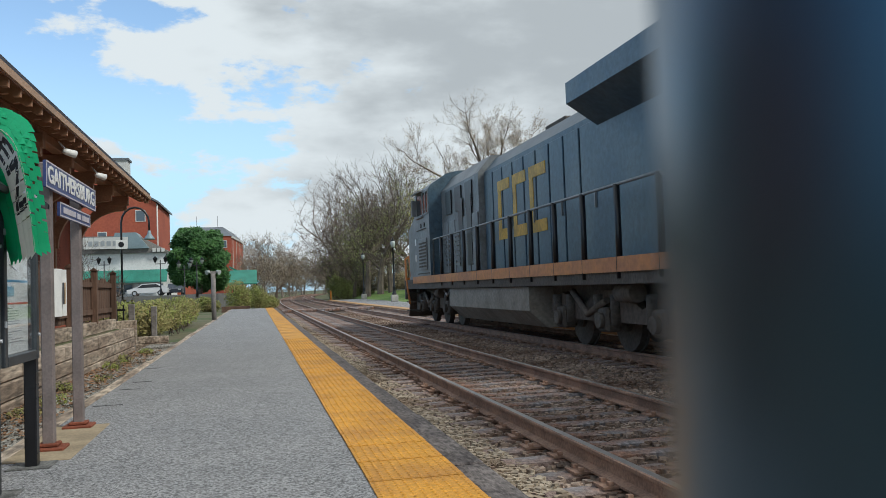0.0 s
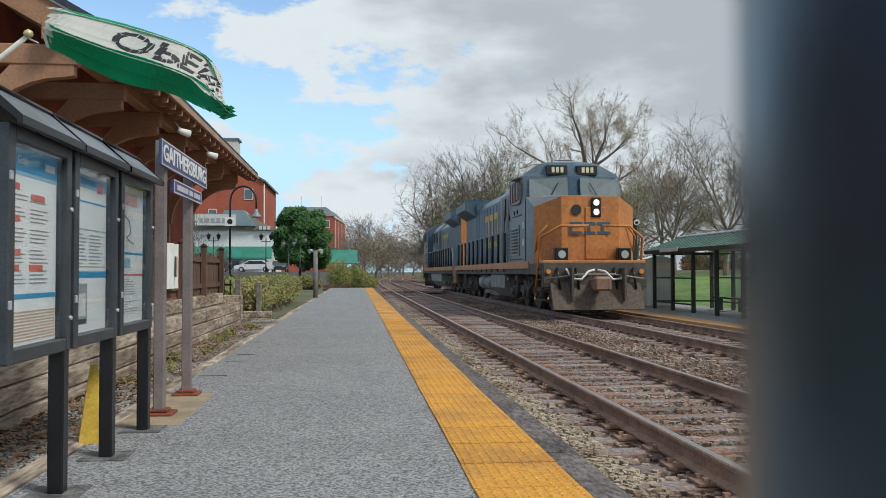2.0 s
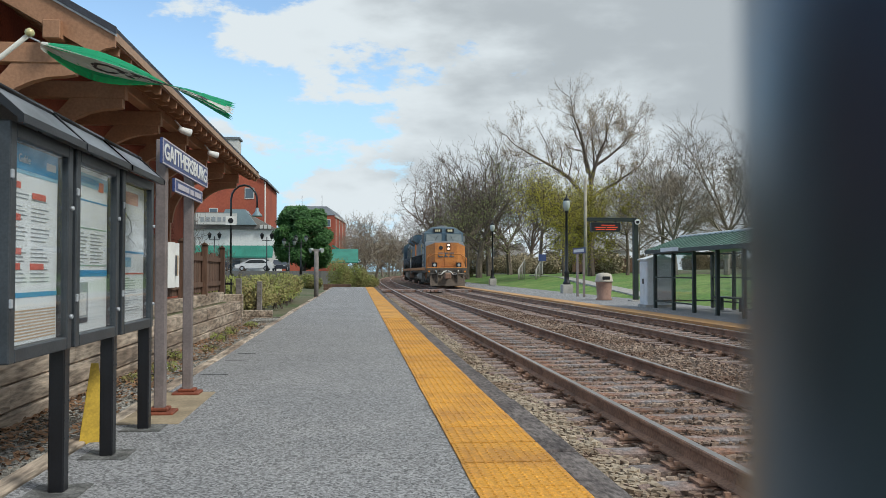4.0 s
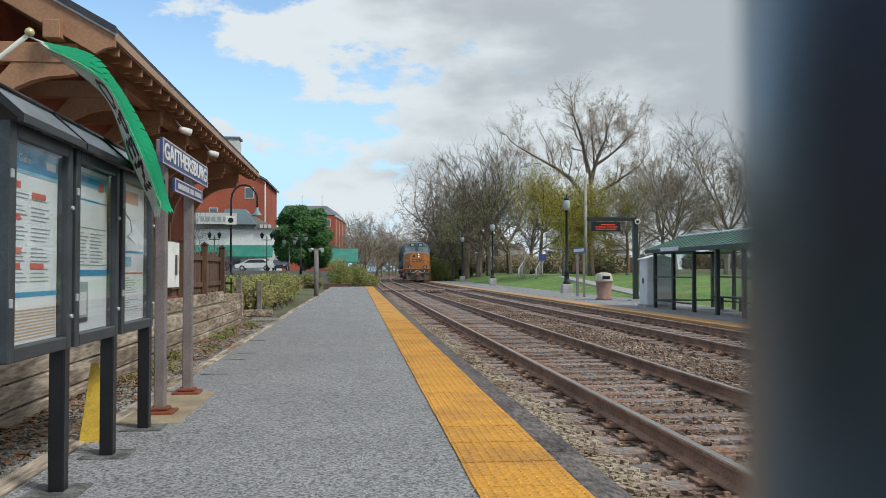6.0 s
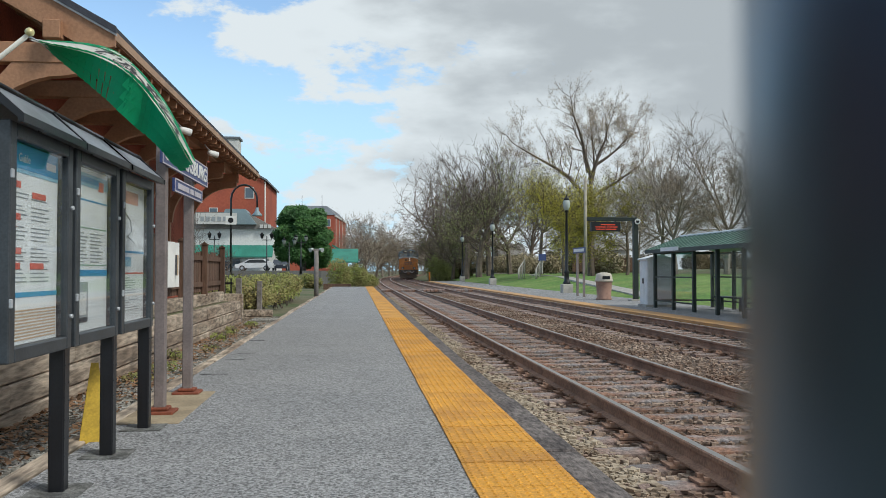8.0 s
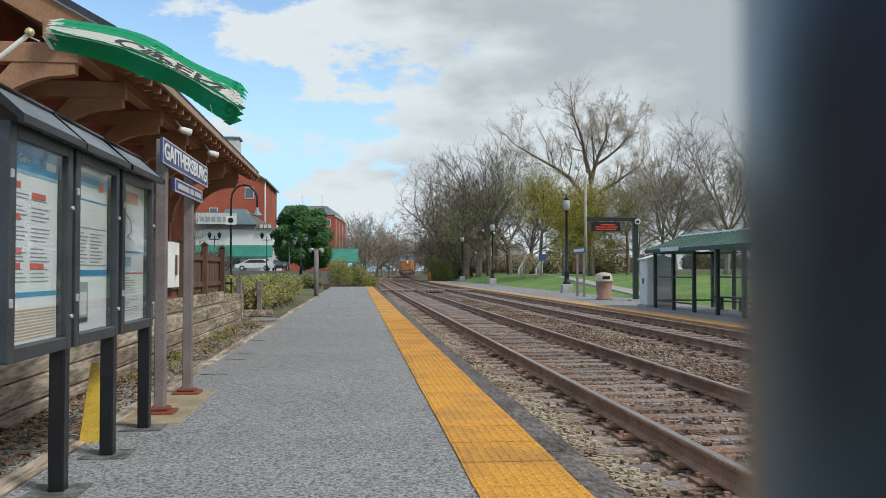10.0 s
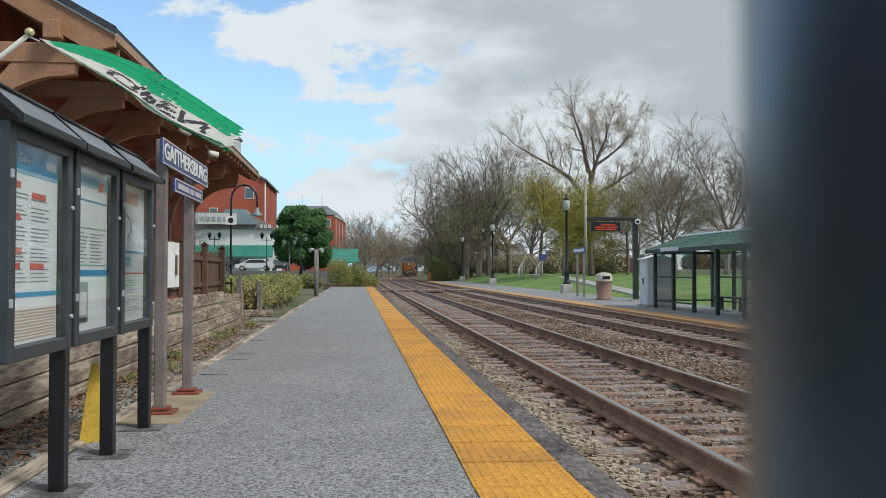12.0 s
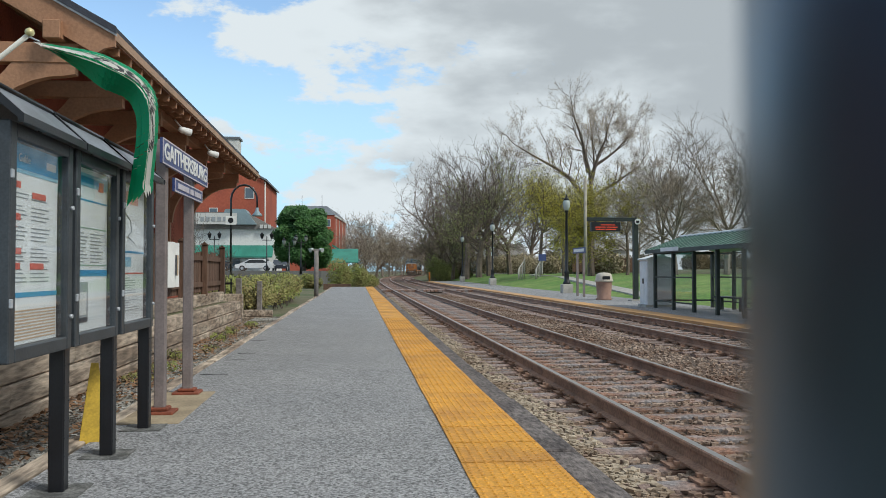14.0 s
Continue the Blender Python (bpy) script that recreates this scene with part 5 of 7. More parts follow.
# ---------------------------------------------------------------- crossing boards
def crossing():
    t = thing("track_crossing", "brown timber boards crossing between the rails", "crossing", kind="structure")
    for c in TRACKS:
        for k in range(6):
            b = B()
            x0 = c - 0.66 + k * 0.225
            box(b, x0, x0 + 0.2, 54.6, 57.4, -0.1, RAIL_Z + 0.005, 0.01)
            part("board", b, TIE, t)
    for x0 in (1.58, 1.8, 2.0, 4.0, 4.25, 4.5, 4.75, 5.0, 5.25, 5.5):
        b = B()
        box(b, x0, x0 + 0.19, 54.6, 57.4, -0.1, RAIL_Z + 0.005, 0.01)
        part("board", b, TIE, t)


crossing()


# ---------------------------------------------------------------- trees
def grow(seed, height, spread, trunk, levels=5, lean=0.0, split=(2, 3), up=0.25, first=0.28, twig=1.0, droop=0.0, leaders=()):
    """A branching skeleton as tapered four- or five-sided bars; returns verts, faces and the twig ends."""
    r = random.Random(seed)
    V, F, tips = [], [], []

    def bar(a, b, ra, rb, sides):
        d = (b - a)
        if d.length < 1e-4:
            return
        d.normalize()
        u = d.orthogonal().normalized()
        v = d.cross(u)
        i = len(V)
        for p, rad in ((a, ra), (b, rb)):
            for k in range(sides):
                w = k * 2 * math.pi / sides
                V.append(tuple(p + (u * math.cos(w) + v * math.sin(w)) * rad))
        for k in range(sides):
            F.append((i + k, i + (k + 1) % sides, i + sides + (k + 1) % sides, i + sides + k))

    def limb(p, d, length, rad, level):
        n = 4 if level < 2 else 3
        end = rad * (0.62 if level < levels else 0.35)
        pts = [p]
        for k in range(n):
            wob = Vector((r.uniform(-1, 1), r.uniform(-1, 1), r.uniform(-1, 1))) * (0.10 + 0.05 * level)
            d = (d + wob + Vector((0, 0, up * 0.25 - droop * level * 0.06))).normalized()
            q = pts[-1] + d * (length / n)
            bar(pts[-1], q, rad + (end - rad) * k / n, rad + (end - rad) * (k + 1) / n, 6 if level == 0 else 4 if level < 3 else 3)
            pts.append(q)
            if level >= 1 and level < levels and r.random() < 0.75:
                side = (d.cross(Vector((r.uniform(-1, 1), r.uniform(-1, 1), r.uniform(-1, 1)))).normalized() * 0.9 + d * 0.5).normalized()
                limb(q, side, length * r.uniform(0.4, 0.62), max(rad * 0.42, 0.006 * twig), level + 1 if level + 1 >= levels else level + 1)
            if level >= levels - 1:
                tips.append(q)
        if level < levels:
            for k in range(r.randint(*split) + (1 if level == 0 else 0)):
                ang = r.uniform(0, 2 * math.pi)
                tilt = r.uniform(0.35, 0.85) * spread
                u = d.orthogonal().normalized()
                v = d.cross(u)
                nd = (d * math.cos(tilt) + (u * math.cos(ang) + v * math.sin(ang)) * math.sin(tilt)).normalized()
                limb(pts[-1], nd, length * r.uniform(0.62, 0.85) if level else height * r.uniform(0.2, 0.3), max(end * 0.8, 0.006 * twig), level + 1)
            if level == 0:
                for k in range(3):
                    q = pts[2] + (pts[-1] - pts[2]) * r.random()
                    ang = r.uniform(0, 2 * math.pi)
                    limb(q, Vector((math.cos(ang), math.sin(ang), 0.55)).normalized(), height * 0.2, rad * 0.4, 1)

    if leaders:   # a forked tree: each leader (start, joints..., thickness) throws side branches along its length
        for *joints, rad in leaders:
            joints = [Vector(j) for j in joints]
            n = len(joints) - 1
            for k in range(n):
                a, c = joints[k], joints[k + 1]
                ra, rb = rad * (1 - 0.75 * k / n), rad * (1 - 0.75 * (k + 1) / n)
                m = a.lerp(c, 0.5) + Vector((r.uniform(-1, 1), r.uniform(-1, 1), r.uniform(-0.5, 0.5))) * (c - a).length * 0.06
                bar(a, m, ra, (ra + rb) / 2, 6), bar(m, c, (ra + rb) / 2, rb, 6)
                if rad < trunk:
                    for f in (0.2, 0.36, 0.52, 0.68, 0.84, 1.0)[0 if k else 3:]:
                        d = (c - a).normalized()
                        side = (d.cross(Vector((r.uniform(-1, 1), r.uniform(-1, 1), r.uniform(-1, 1)))).normalized() * 0.8 + d * 0.7 + Vector((0, 0, 0.25))).normalized()
                        limb(a.lerp(c, f), side, height * r.uniform(0.06, 0.12), max(rb * 0.45, 0.008 * twig), levels - 2)
            limb(joints[-1], (joints[-1] - joints[-2]).normalized(), height * 0.1, rad * 0.25, levels - 2)
        return V, F, tips
    limb(Vector((0, 0, -0.3)), Vector((lean, 0, 1)).normalized(), height * first, trunk, 0)
    top = max(v[2] for v in V)
    s = height / top
    return [(x * s, y * s, z * s) for x, y, z in V], F, [t * s for t in tips]


def leaf_mesh(tips, per, size, seed, jitter):
    r = random.Random(seed)
    V, F = [], []
    for p in tips:
        for k in range(per):
            c = p + Vector((r.gauss(0, jitter), r.gauss(0, jitter), r.gauss(0, jitter)))
            u = Vector((r.uniform(-1, 1), r.uniform(-1, 1), r.uniform(-1, 1))).normalized()
            v = u.orthogonal().normalized()
            s = size * r.uniform(0.6, 1.3)
            i = len(V)
            V += [tuple(c - u * s), tuple(c + v * s * 0.5), tuple(c + u * s), tuple(c - v * s * 0.5)]
            F.append((i, i + 1, i + 2, i + 3))
    return V, F


def tree(label, m, seed, height, spread, trunk, leaves=None, group="", bark=None, **kw):
    t = thing("tree", label, "tree", m, group)
    V, F, tips = grow(seed, height, spread, trunk, **kw)
    raw("trunk", V, F, bark or BARK, t)
    if leaves:
        mat_, per, size, jit, share = leaves
        r = random.Random(seed)
        lv, lf = leaf_mesh([p for p in tips if r.random() < share], per, size, seed, jit)
        raw("crown", lv, lf, mat_, t)
    return t


BUD = mat("pale_spring_buds", (0.30, 0.22, 0.13), 0.8, vary=0.3, scale=0.6, fine=5, bump=0.0, random_amount=0.25)
LEAF_BRUSH = mat("leaf_brush_green", (0.24, 0.27, 0.09), 0.8, vary=0.4, scale=0.8, fine=5, bump=0.0, random_amount=0.3)
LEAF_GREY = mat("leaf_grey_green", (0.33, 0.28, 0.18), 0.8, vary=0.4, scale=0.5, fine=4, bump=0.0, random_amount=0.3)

WOODS = "trees along the far side of the line"
tall = tree("tall budding tree with spreading bare limbs", pose(25.3, 90, 0.6, 0, 0, -15), 21, 21.0, 1.1, 0.48, leaves=(BUD, 5, 0.065, 0.22, 0.75), group=WOODS, levels=5, split=(2, 3), twig=2.2, up=0.5,
            leaders=(((0, 0, -0.3), (0.1, 0, 5.5), (0, 0, 9.6), (-0.2, 0.2, 11.8), 0.48), ((-0.1, 0, 7.8), (-2.4, 0.5, 11.0), (-4.8, 0.4, 12.6), (-7.6, -0.4, 14.2), 0.26), ((-0.2, 0.2, 11.4), (-0.8, 0.4, 14.5), (-1.8, 0.2, 17.6), 0.27),
                     ((-0.1, 0.1, 10.6), (0.9, -0.4, 13.4), (1.9, 0, 16.4), 0.25), ((0.6, -0.2, 12.2), (2.8, 0.6, 13.9), (4.2, 0.5, 15.4), 0.18), ((0, 0, 8.6), (2.8, 1.2, 10.4), (5.0, 1.4, 12.0), 0.22), ((0, 0.1, 10.0), (0.4, 2.2, 13.0), (0.2, 3.0, 16.2), 0.18)))
bare = tree("large bare grey-brown tree with dense twigs", pose(14.6, 113, 0.5), 5, 20.5, 0.95, 0.42, leaves=(BUD, 1, 0.06, 0.1, 0.25), group=WOODS, levels=5, split=(2, 3), first=0.22, twig=2.6)
vine = tree("bare tree with green creeper on its limbs", pose(15.6, 108, 0.8), 9, 17.5, 0.7, 0.40, leaves=(LEAF_BRUSH, 1, 0.12, 0.35, 0.5), group=WOODS, levels=5, split=(2, 2), first=0.25, twig=2.6)
spring = tree("young tree in yellow-green spring leaf", pose(17.6, 80, 1.2), 14, 11.3, 0.95, 0.22, leaves=(LEAF_SPRING, 1, 0.085, 0.30, 0.75), group=WOODS, levels=5, split=(2, 3), first=0.40, twig=2.2)
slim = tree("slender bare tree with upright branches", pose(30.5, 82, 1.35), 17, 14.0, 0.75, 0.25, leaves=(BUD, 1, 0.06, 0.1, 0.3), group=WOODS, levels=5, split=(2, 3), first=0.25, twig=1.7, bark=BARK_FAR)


def plant(src, x, y, z, turn, size=1.0, label=""):
    t = copy_thing(src, pose(x, y, z + (lawn_z(x - bend(y)) if y < 146 else 0), 0, 0, turn) @ Matrix.Scale(size, 4))
    if label:
        t["label"] = label
    return t


for x, y, turn, size in ((18.4, 117, 70, 1.0), (22.0, 121, 140, 0.93), (13.4, 134, 200, 0.95), (16.2, 150, 260, 0.95), (27.5, 132, 20, 0.8), (36.0, 130, 100, 0.75)):
    plant(bare, x, y, 0.2, turn, size)
for x, y, turn, size in ((13.8, 122, 90, 0.7), (11.7, 126, 210, 0.5)):
    plant(vine, x, y, 0.2, turn, size)
for x, y, turn, size in ((20.6, 83, 60, 1.08), (24.0, 86, 150, 0.98), (30.0, 92, 200, 1.15)):
    plant(spring, x, y, 0.2, turn, size)
for x, y, turn, size in ((29.4, 76, 30, 0.95), (35.2, 78, 220, 1.15), (33.0, 97, 160, 0.9), (45.0, 92, 15, 1.1)):
    plant(slim, x, y, 0.4, turn, size)
FAR = "trees beside the line in the distance"
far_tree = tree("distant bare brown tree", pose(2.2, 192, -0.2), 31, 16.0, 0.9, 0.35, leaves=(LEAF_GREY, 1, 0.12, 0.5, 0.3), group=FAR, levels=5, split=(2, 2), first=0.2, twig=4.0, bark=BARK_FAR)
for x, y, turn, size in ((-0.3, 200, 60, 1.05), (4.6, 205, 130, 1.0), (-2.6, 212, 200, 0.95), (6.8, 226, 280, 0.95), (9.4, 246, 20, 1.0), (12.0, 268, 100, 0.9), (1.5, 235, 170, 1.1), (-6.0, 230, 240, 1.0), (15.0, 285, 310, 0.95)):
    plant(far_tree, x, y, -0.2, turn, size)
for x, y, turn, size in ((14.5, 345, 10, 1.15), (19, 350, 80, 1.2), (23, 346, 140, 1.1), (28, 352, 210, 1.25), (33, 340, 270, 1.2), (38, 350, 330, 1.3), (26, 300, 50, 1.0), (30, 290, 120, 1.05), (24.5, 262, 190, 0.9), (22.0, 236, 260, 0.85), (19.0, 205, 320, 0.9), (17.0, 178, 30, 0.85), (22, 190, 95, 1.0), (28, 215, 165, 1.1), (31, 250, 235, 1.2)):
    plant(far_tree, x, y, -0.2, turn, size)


# ---------------------------------------------------------------- shrubs
def lumpy_leaves(lumps, count, size, seed, shell=0.55):
    """Leaves scattered in overlapping lumps (x, y, z, rx, ry, rz)."""
    r = random.Random(seed)
    V, F = [], []
    tot = sum(l[3] * l[4] for l in lumps)
    for x, y, z, rx, ry, rz in lumps:
        for k in range(int(count * rx * ry / tot)):
            d = Vector((r.gauss(0, 1), r.gauss(0, 1), r.gauss(0, 1))).normalized() * (shell + (1 - shell) * r.random()) * r.uniform(0.9, 1.08)
            c = Vector((x + d.x * rx, y + d.y * ry, z + d.z * rz))
            if c.z < 0.02:
                continue
            u = Vector((r.uniform(-1, 1), r.uniform(-1, 1), r.uniform(-0.6, 1))).normalized()
            v = u.orthogonal().normalized()
            s = size * r.uniform(0.6, 1.4)
            i = len(V)
            V += [tuple(c - u * s), tuple(c + v * s * 0.55), tuple(c + u * s), tuple(c - v * s * 0.55)]
            F.append((i, i + 1, i + 2, i + 3))
    return V, F


def shrub(name, label, m, lumps, count, size, seed, material, stems, category="shrub", group=""):
    t = thing(name, label, category, m, group)
    V, F = lumpy_leaves(lumps, count, size, seed)
    raw("foliage", V, F, material, t)
    r = random.Random(seed)
    b = B()
    for k in range(stems):
        l = r.choice(lumps)
        p = Vector((l[0] + r.uniform(-0.4, 0.4) * l[3], l[1] + r.uniform(-0.4, 0.4) * l[4], -0.1))
        q = Vector((l[0] + r.uniform(-0.9, 0.9) * l[3], l[1] + r.uniform(-0.9, 0.9) * l[4], l[2] + l[5] * r.uniform(0.5, 1.15)))
        tube(b, [p, p.lerp(q, 0.5) + Vector((r.uniform(-0.1, 0.1), r.uniform(-0.1, 0.1), 0.1)), q], [0.02, 0.012, 0.005], 4)
    part("stem_tangle", b, BARK, t)
    return t


def weeds():
    """Low green tufts in the gravel at the foot of the timber wall."""
    r = random.Random(77)
    for k in range(9):
        y = 8.6 + k * 1.35 + r.uniform(-0.4, 0.4)
        h = r.uniform(0.05, 0.11)
        lumps = [(r.uniform(-0.12, 0.12), r.uniform(-0.3, 0.3), h * 0.6, r.uniform(0.08, 0.16), r.uniform(0.12, 0.25), h) for i in range(3)]
        shrub("weed_tuft", "low green weeds growing in the gravel", pose(-2.52 + r.uniform(-0.12, 0.16), y, -0.06), lumps, 420, 0.018, 200 + k, LEAF_HEDGE, 6, category="weed", group="weeds along the timber wall")


weeds()


def timber_edging():
    t = thing("timber_edging", "low dark weathered timber edging past the platform end", "edging", pose(-1.6, 69.2, 0))
    for k in range(2):
        b = B()
        box(b, -1.1, 1.1, -0.1 + 0.02 * k, 0.1, -0.3 + 0.26 * k, -0.05 + 0.26 * k, 0.015)
        part("timber", b, FENCE, t)


timber_edging()
r4 = random.Random(4)
for k in range(9):
    y = 25.3 + k * 2.6
    lumps = [(r4.uniform(-1.3, 0.3), r4.uniform(-1.2, 1.2), r4.uniform(0.4, 0.8), r4.uniform(0.5, 0.8), r4.uniform(0.5, 0.9), r4.uniform(0.4, 0.6)) for i in range(5)]
    shrub("hedge_shrub", "loose olive-green hedge shrub with new leaves", pose(-3.3 - 0.1 * (k % 3), y, -0.1, 0, 0, 0), lumps, 3800, 0.05, 40 + k, LEAF_HEDGE, 40, group="hedge shrubs beside the platform")
for k, (x, y, h) in enumerate(((-1.6, 72, 2.5), (-0.1, 73.5, 2.1), (0.7, 76, 1.3), (-4.2, 74, 1.3))):
    shrub("round_bush", "clipped round olive bush past the platform end", pose(x, y, -0.25), [(0, 0, h * 0.5, 1.0, 1.0, h * 0.55), (0.5, 0.3, h * 0.4, 0.8, 0.8, h * 0.45)], 3500, 0.07, 60 + k, LEAF_HEDGE, 14, group="bushes past the platform end")
for k, (x, y, h, w) in enumerate(((11.4, 119, 3.6, 2.2), (13.0, 124, 3.0, 2.2), (12.2, 133, 4.2, 2.5), (15.5, 128, 2.6, 2.4))):
    shrub("brush_thicket", "green brushy thicket beside the track", pose(x, y, -0.2), [(0, 0, h * 0.45, w * 0.6, w * 0.6, h * 0.5), (w * 0.4, 0.4, h * 0.35, w * 0.5, w * 0.5, h * 0.4), (-w * 0.3, -0.3, h * 0.6, w * 0.4, w * 0.4, h * 0.45)], 4500, 0.10, 70 + k, LEAF_BRUSH, 40, group="thickets beside the track")


wall_brush = shrub("wood_edge_brush", "tangled brown-green brush at the edge of the wood", pose(22, 126, 1.0), [(0, 0, 1.2, 3.0, 1.6, 1.6), (2.4, 0.6, 1.0, 2.0, 1.4, 1.4), (-2.2, 0.4, 0.9, 2.2, 1.5, 1.5)], 6500, 0.14, 91, LEAF_GREY, 120, group="brush along the edge of the wood")
for k, x in enumerate((17.5, 26.0, 31.0, 36.5, 42.0, 47.0, 52, 57, 62)):
    copy_thing(wall_brush, pose(x, 127 + (k % 3) * 3, 1.0, 0, 0, 40 * k) @ Matrix.Scale(1.0 + 0.12 * (k % 4), 4))


def round_tree():
    t = thing("evergreen_tree", "dense rounded dark green tree at the car park", "tree", pose(-5.9, 95, 1.3))
    b = B()
    tube(b, [(0, 0, -0.2), (0.1, 0, 1.2), (0, 0.1, 4.5)], [0.26, 0.2, 0.08], 8)
    for k in range(7):
        a_ = k * 0.9
        tube(b, [(0, 0, 1.4 + k * 0.3), (1.6 * math.cos(a_), 1.6 * math.sin(a_), 2.6 + k * 0.4)], [0.09, 0.03], 5)
    part("trunk", b, BARK, t)
    r = random.Random(2)
    lumps = [(0, 0, 3.7, 2.6, 2.6, 3.2)]
    for k in range(34):
        a_, zz = r.uniform(0, 6.28), r.uniform(0.9, 6.4)
        w = 2.75 * math.sqrt(max(0.05, 1 - ((zz - 3.3) / 3.7) ** 2))
        lumps.append((w * 0.9 * math.cos(a_), w * 0.9 * math.sin(a_), zz, 1.05, 1.05, 0.85))
    V, F = lumpy_leaves(lumps, 60000, 0.13, 3, 0.5)
    raw("crown", V, F, LEAF_DARK, t)


round_tree()
shrub_bare = tree("small bare shrub beside the station", pose(-5.7, 33.0, 0.0), 41, 3.6, 0.9, 0.06, group="", levels=4, split=(2, 3), first=0.2, twig=1.0)


# ---------------------------------------------------------------- town side
def facade_window(parent, x, z, w, h, y=None, face_y=True, glass=None):
    b = B()
    if face_y:
        box(b, x - w / 2, x + w / 2, y - 0.08, y + 0.1, z, z + h)
    else:
        box(b, x, x + 0.1, y - w / 2, y + w / 2, z, z + h)
    win = part("window", b, PALE_TRIM, parent, "white-framed window")
    b = B()
    if face_y:
        box(b, x - w / 2 + 0.12, x + w / 2 - 0.12, y - 0.1, y - 0.08, z + 0.12, z + h - 0.12)
    else:
        box(b, x + 0.1, x + 0.12, y - w / 2 + 0.12, y + w / 2 - 0.12, z + 0.12, z + h - 0.12)
    part("pane", b, SKY_GLASS, win)


PALE_TRIM = mat("pale_trim", (0.62, 0.62, 0.60), 0.6, vary=0.1, scale=1, bump=0.0)
SKY_GLASS = mat("window_glass_blue", (0.10, 0.14, 0.18), 0.1, vary=0.1, scale=1, bump=0.0)
STEEL_ROOF = mat("blue_grey_roof", (0.24, 0.32, 0.36), 0.5, 0.2, vary=0.15, scale=0.5, fine=6, bump=0.05)
SHINGLE_GREY = mat("grey_brown_shingle", (0.25, 0.235, 0.22), 0.9, vary=0.25, scale=0.6, fine=8, bump=0.1)
LOT = mat("w_car_park_asphalt", (0.16, 0.16, 0.16), 0.9, vary=0.3, scale=0.3, fine=6, bump=0.2)


def town():
    lot = thing("car_park", "raised grey asphalt car park", "car park", kind="structure")
    b = B()
    box(b, -60, -3.6, 86, 200, -0.6, 1.3)
    part("surface", b, LOT, lot)
    # tall brick block with a gabled roof
    t = thing("brick_block", "tall red brick building with a gabled slate roof", "building", pose(0, 0, 0))
    b = B()
    prism(b, [(-34, 0), (-34, 15), (-24, 20.6), (-14, 15), (-14, 0)], "y", 130, 150)
    part("wall", b, FAR_BRICK, t)
    for s in (-1, 1):
        b = B()
        prism(b, [(-24, 20.65), (-24 + s * 10.4, 14.85), (-24 + s * 10.4, 15.15), (-24, 21.0)], "y", 129.6, 150.3)
        part("roof", b, SLATE, t)
    b = B()
    box(b, -20.4, -18.0, 131, 134, 17.5, 21.4)
    ch = part("dormer", b, PALE_TRIM, t, "pale boxed dormer")
    b = B()
    box(b, -20.6, -17.8, 130.8, 134.2, 21.4, 21.7)
    part("dormer_cap", b, SLATE, ch)
    facade_window(t, -16.2, 12.2, 1.4, 1.7, 130)
    for z in (5.0, 9.0):
        facade_window(t, -21.5, z, 1.3, 1.8, 130)
    b = B()
    tube(b, [(-13.9, 130.2, 1.3), (-13.9, 130.2, 14.8)], 0.12, 6)
    part("downpipe", b, PALE_TRIM, t)
    # brick block with a mansard, farther along
    t = thing("brick_block", "red brick building with a grey mansard roof", "building", pose(0, 0, 0))
    b = B()
    prism(b, [(-17, 190), (-5, 190), (-2.9, 216), (-17, 216)], "z", 0, 13.8)
    part("wall", b, FAR_BRICK, t)
    b = B()
    vs = [b.verts.new(p) for p in ((-17.2, 189.8, 13.8), (-4.8, 189.8, 13.8), (-2.7, 216.2, 13.8), (-17.2, 216.2, 13.8), (-16, 191.5, 15.9), (-6.8, 191.5, 15.9), (-5.0, 214, 15.9), (-16, 214, 15.9))]
    for q in ((0, 1, 5, 4), (1, 2, 6, 5), (2, 3, 7, 6), (3, 0, 4, 7), (4, 5, 6, 7), (3, 2, 1, 0)):
        b.faces.new([vs[i] for i in q])
    part("roof", b, SLATE, t)
    b = B()
    prism(b, [(-5.0, 189.9), (-4.75, 189.9), (-2.65, 216.3), (-2.9, 216.3)], "z", 13.4, 13.8)
    part("cornice", b, PALE_TRIM, t)
    for x in (-15, -12, -9, -6.5):
        for z in (4.5, 8.0, 11.2):
            facade_window(t, x, z, 1.2, 1.7, 190)
    for k in range(3):
        b = B()
        tube(b, [(-4.8 + k * 0.6, 193 + k * 7.5, 1.3), (-4.8 + k * 0.6, 193 + k * 7.5, 13.4)], 0.14, 5)
        part("downpipe", b, PALE_TRIM, t)
    for x in (-8, -12.5):
        b = B()
        tube(b, [(x, 195, 15.9), (x, 195, 18.6)], 0.05, 4)
        part("antenna", b, BLACK, t)
    # low restaurant block with awnings
    t = thing("low_shop_building", "low white shop building with green awnings and grey roof", "building", pose(0, 0, 0))
    b = B()
    box(b, -30, -11.2, 118, 129, 1.0, 7.0)
    part("wall", b, WHITE, t)
    b = B()
    prism(b, [(-30.3, 7.0), (-26, 9.3), (-15, 9.3), (-10.9, 7.0)], "y", 117.6, 129.2)
    part("roof", b, SHINGLE_GREY, t, "grey shingle hipped roof")
    b = B()
    prism(b, [(116.2, 3.3), (118.0, 4.8), (118.0, 4.6), (116.2, 3.1)], "x", -29, -11.4)
    aw = part("awning", b, TEAL, t, "green metal awning")
    for k in range(22):
        b = B()
        x = -28.8 + k * 0.8
        prism(b, [(116.2, 3.3), (118.0, 4.8), (118.0, 4.86), (116.2, 3.36)], "x", x, x + 0.06)
        part("awning_seam", b, TEAL, aw)
    b = B()
    prism(b, [(-18.6, 7.6), (-17.8, 9.7), (-15.2, 9.7), (-13.6, 7.6)], "y", 117.0, 121)
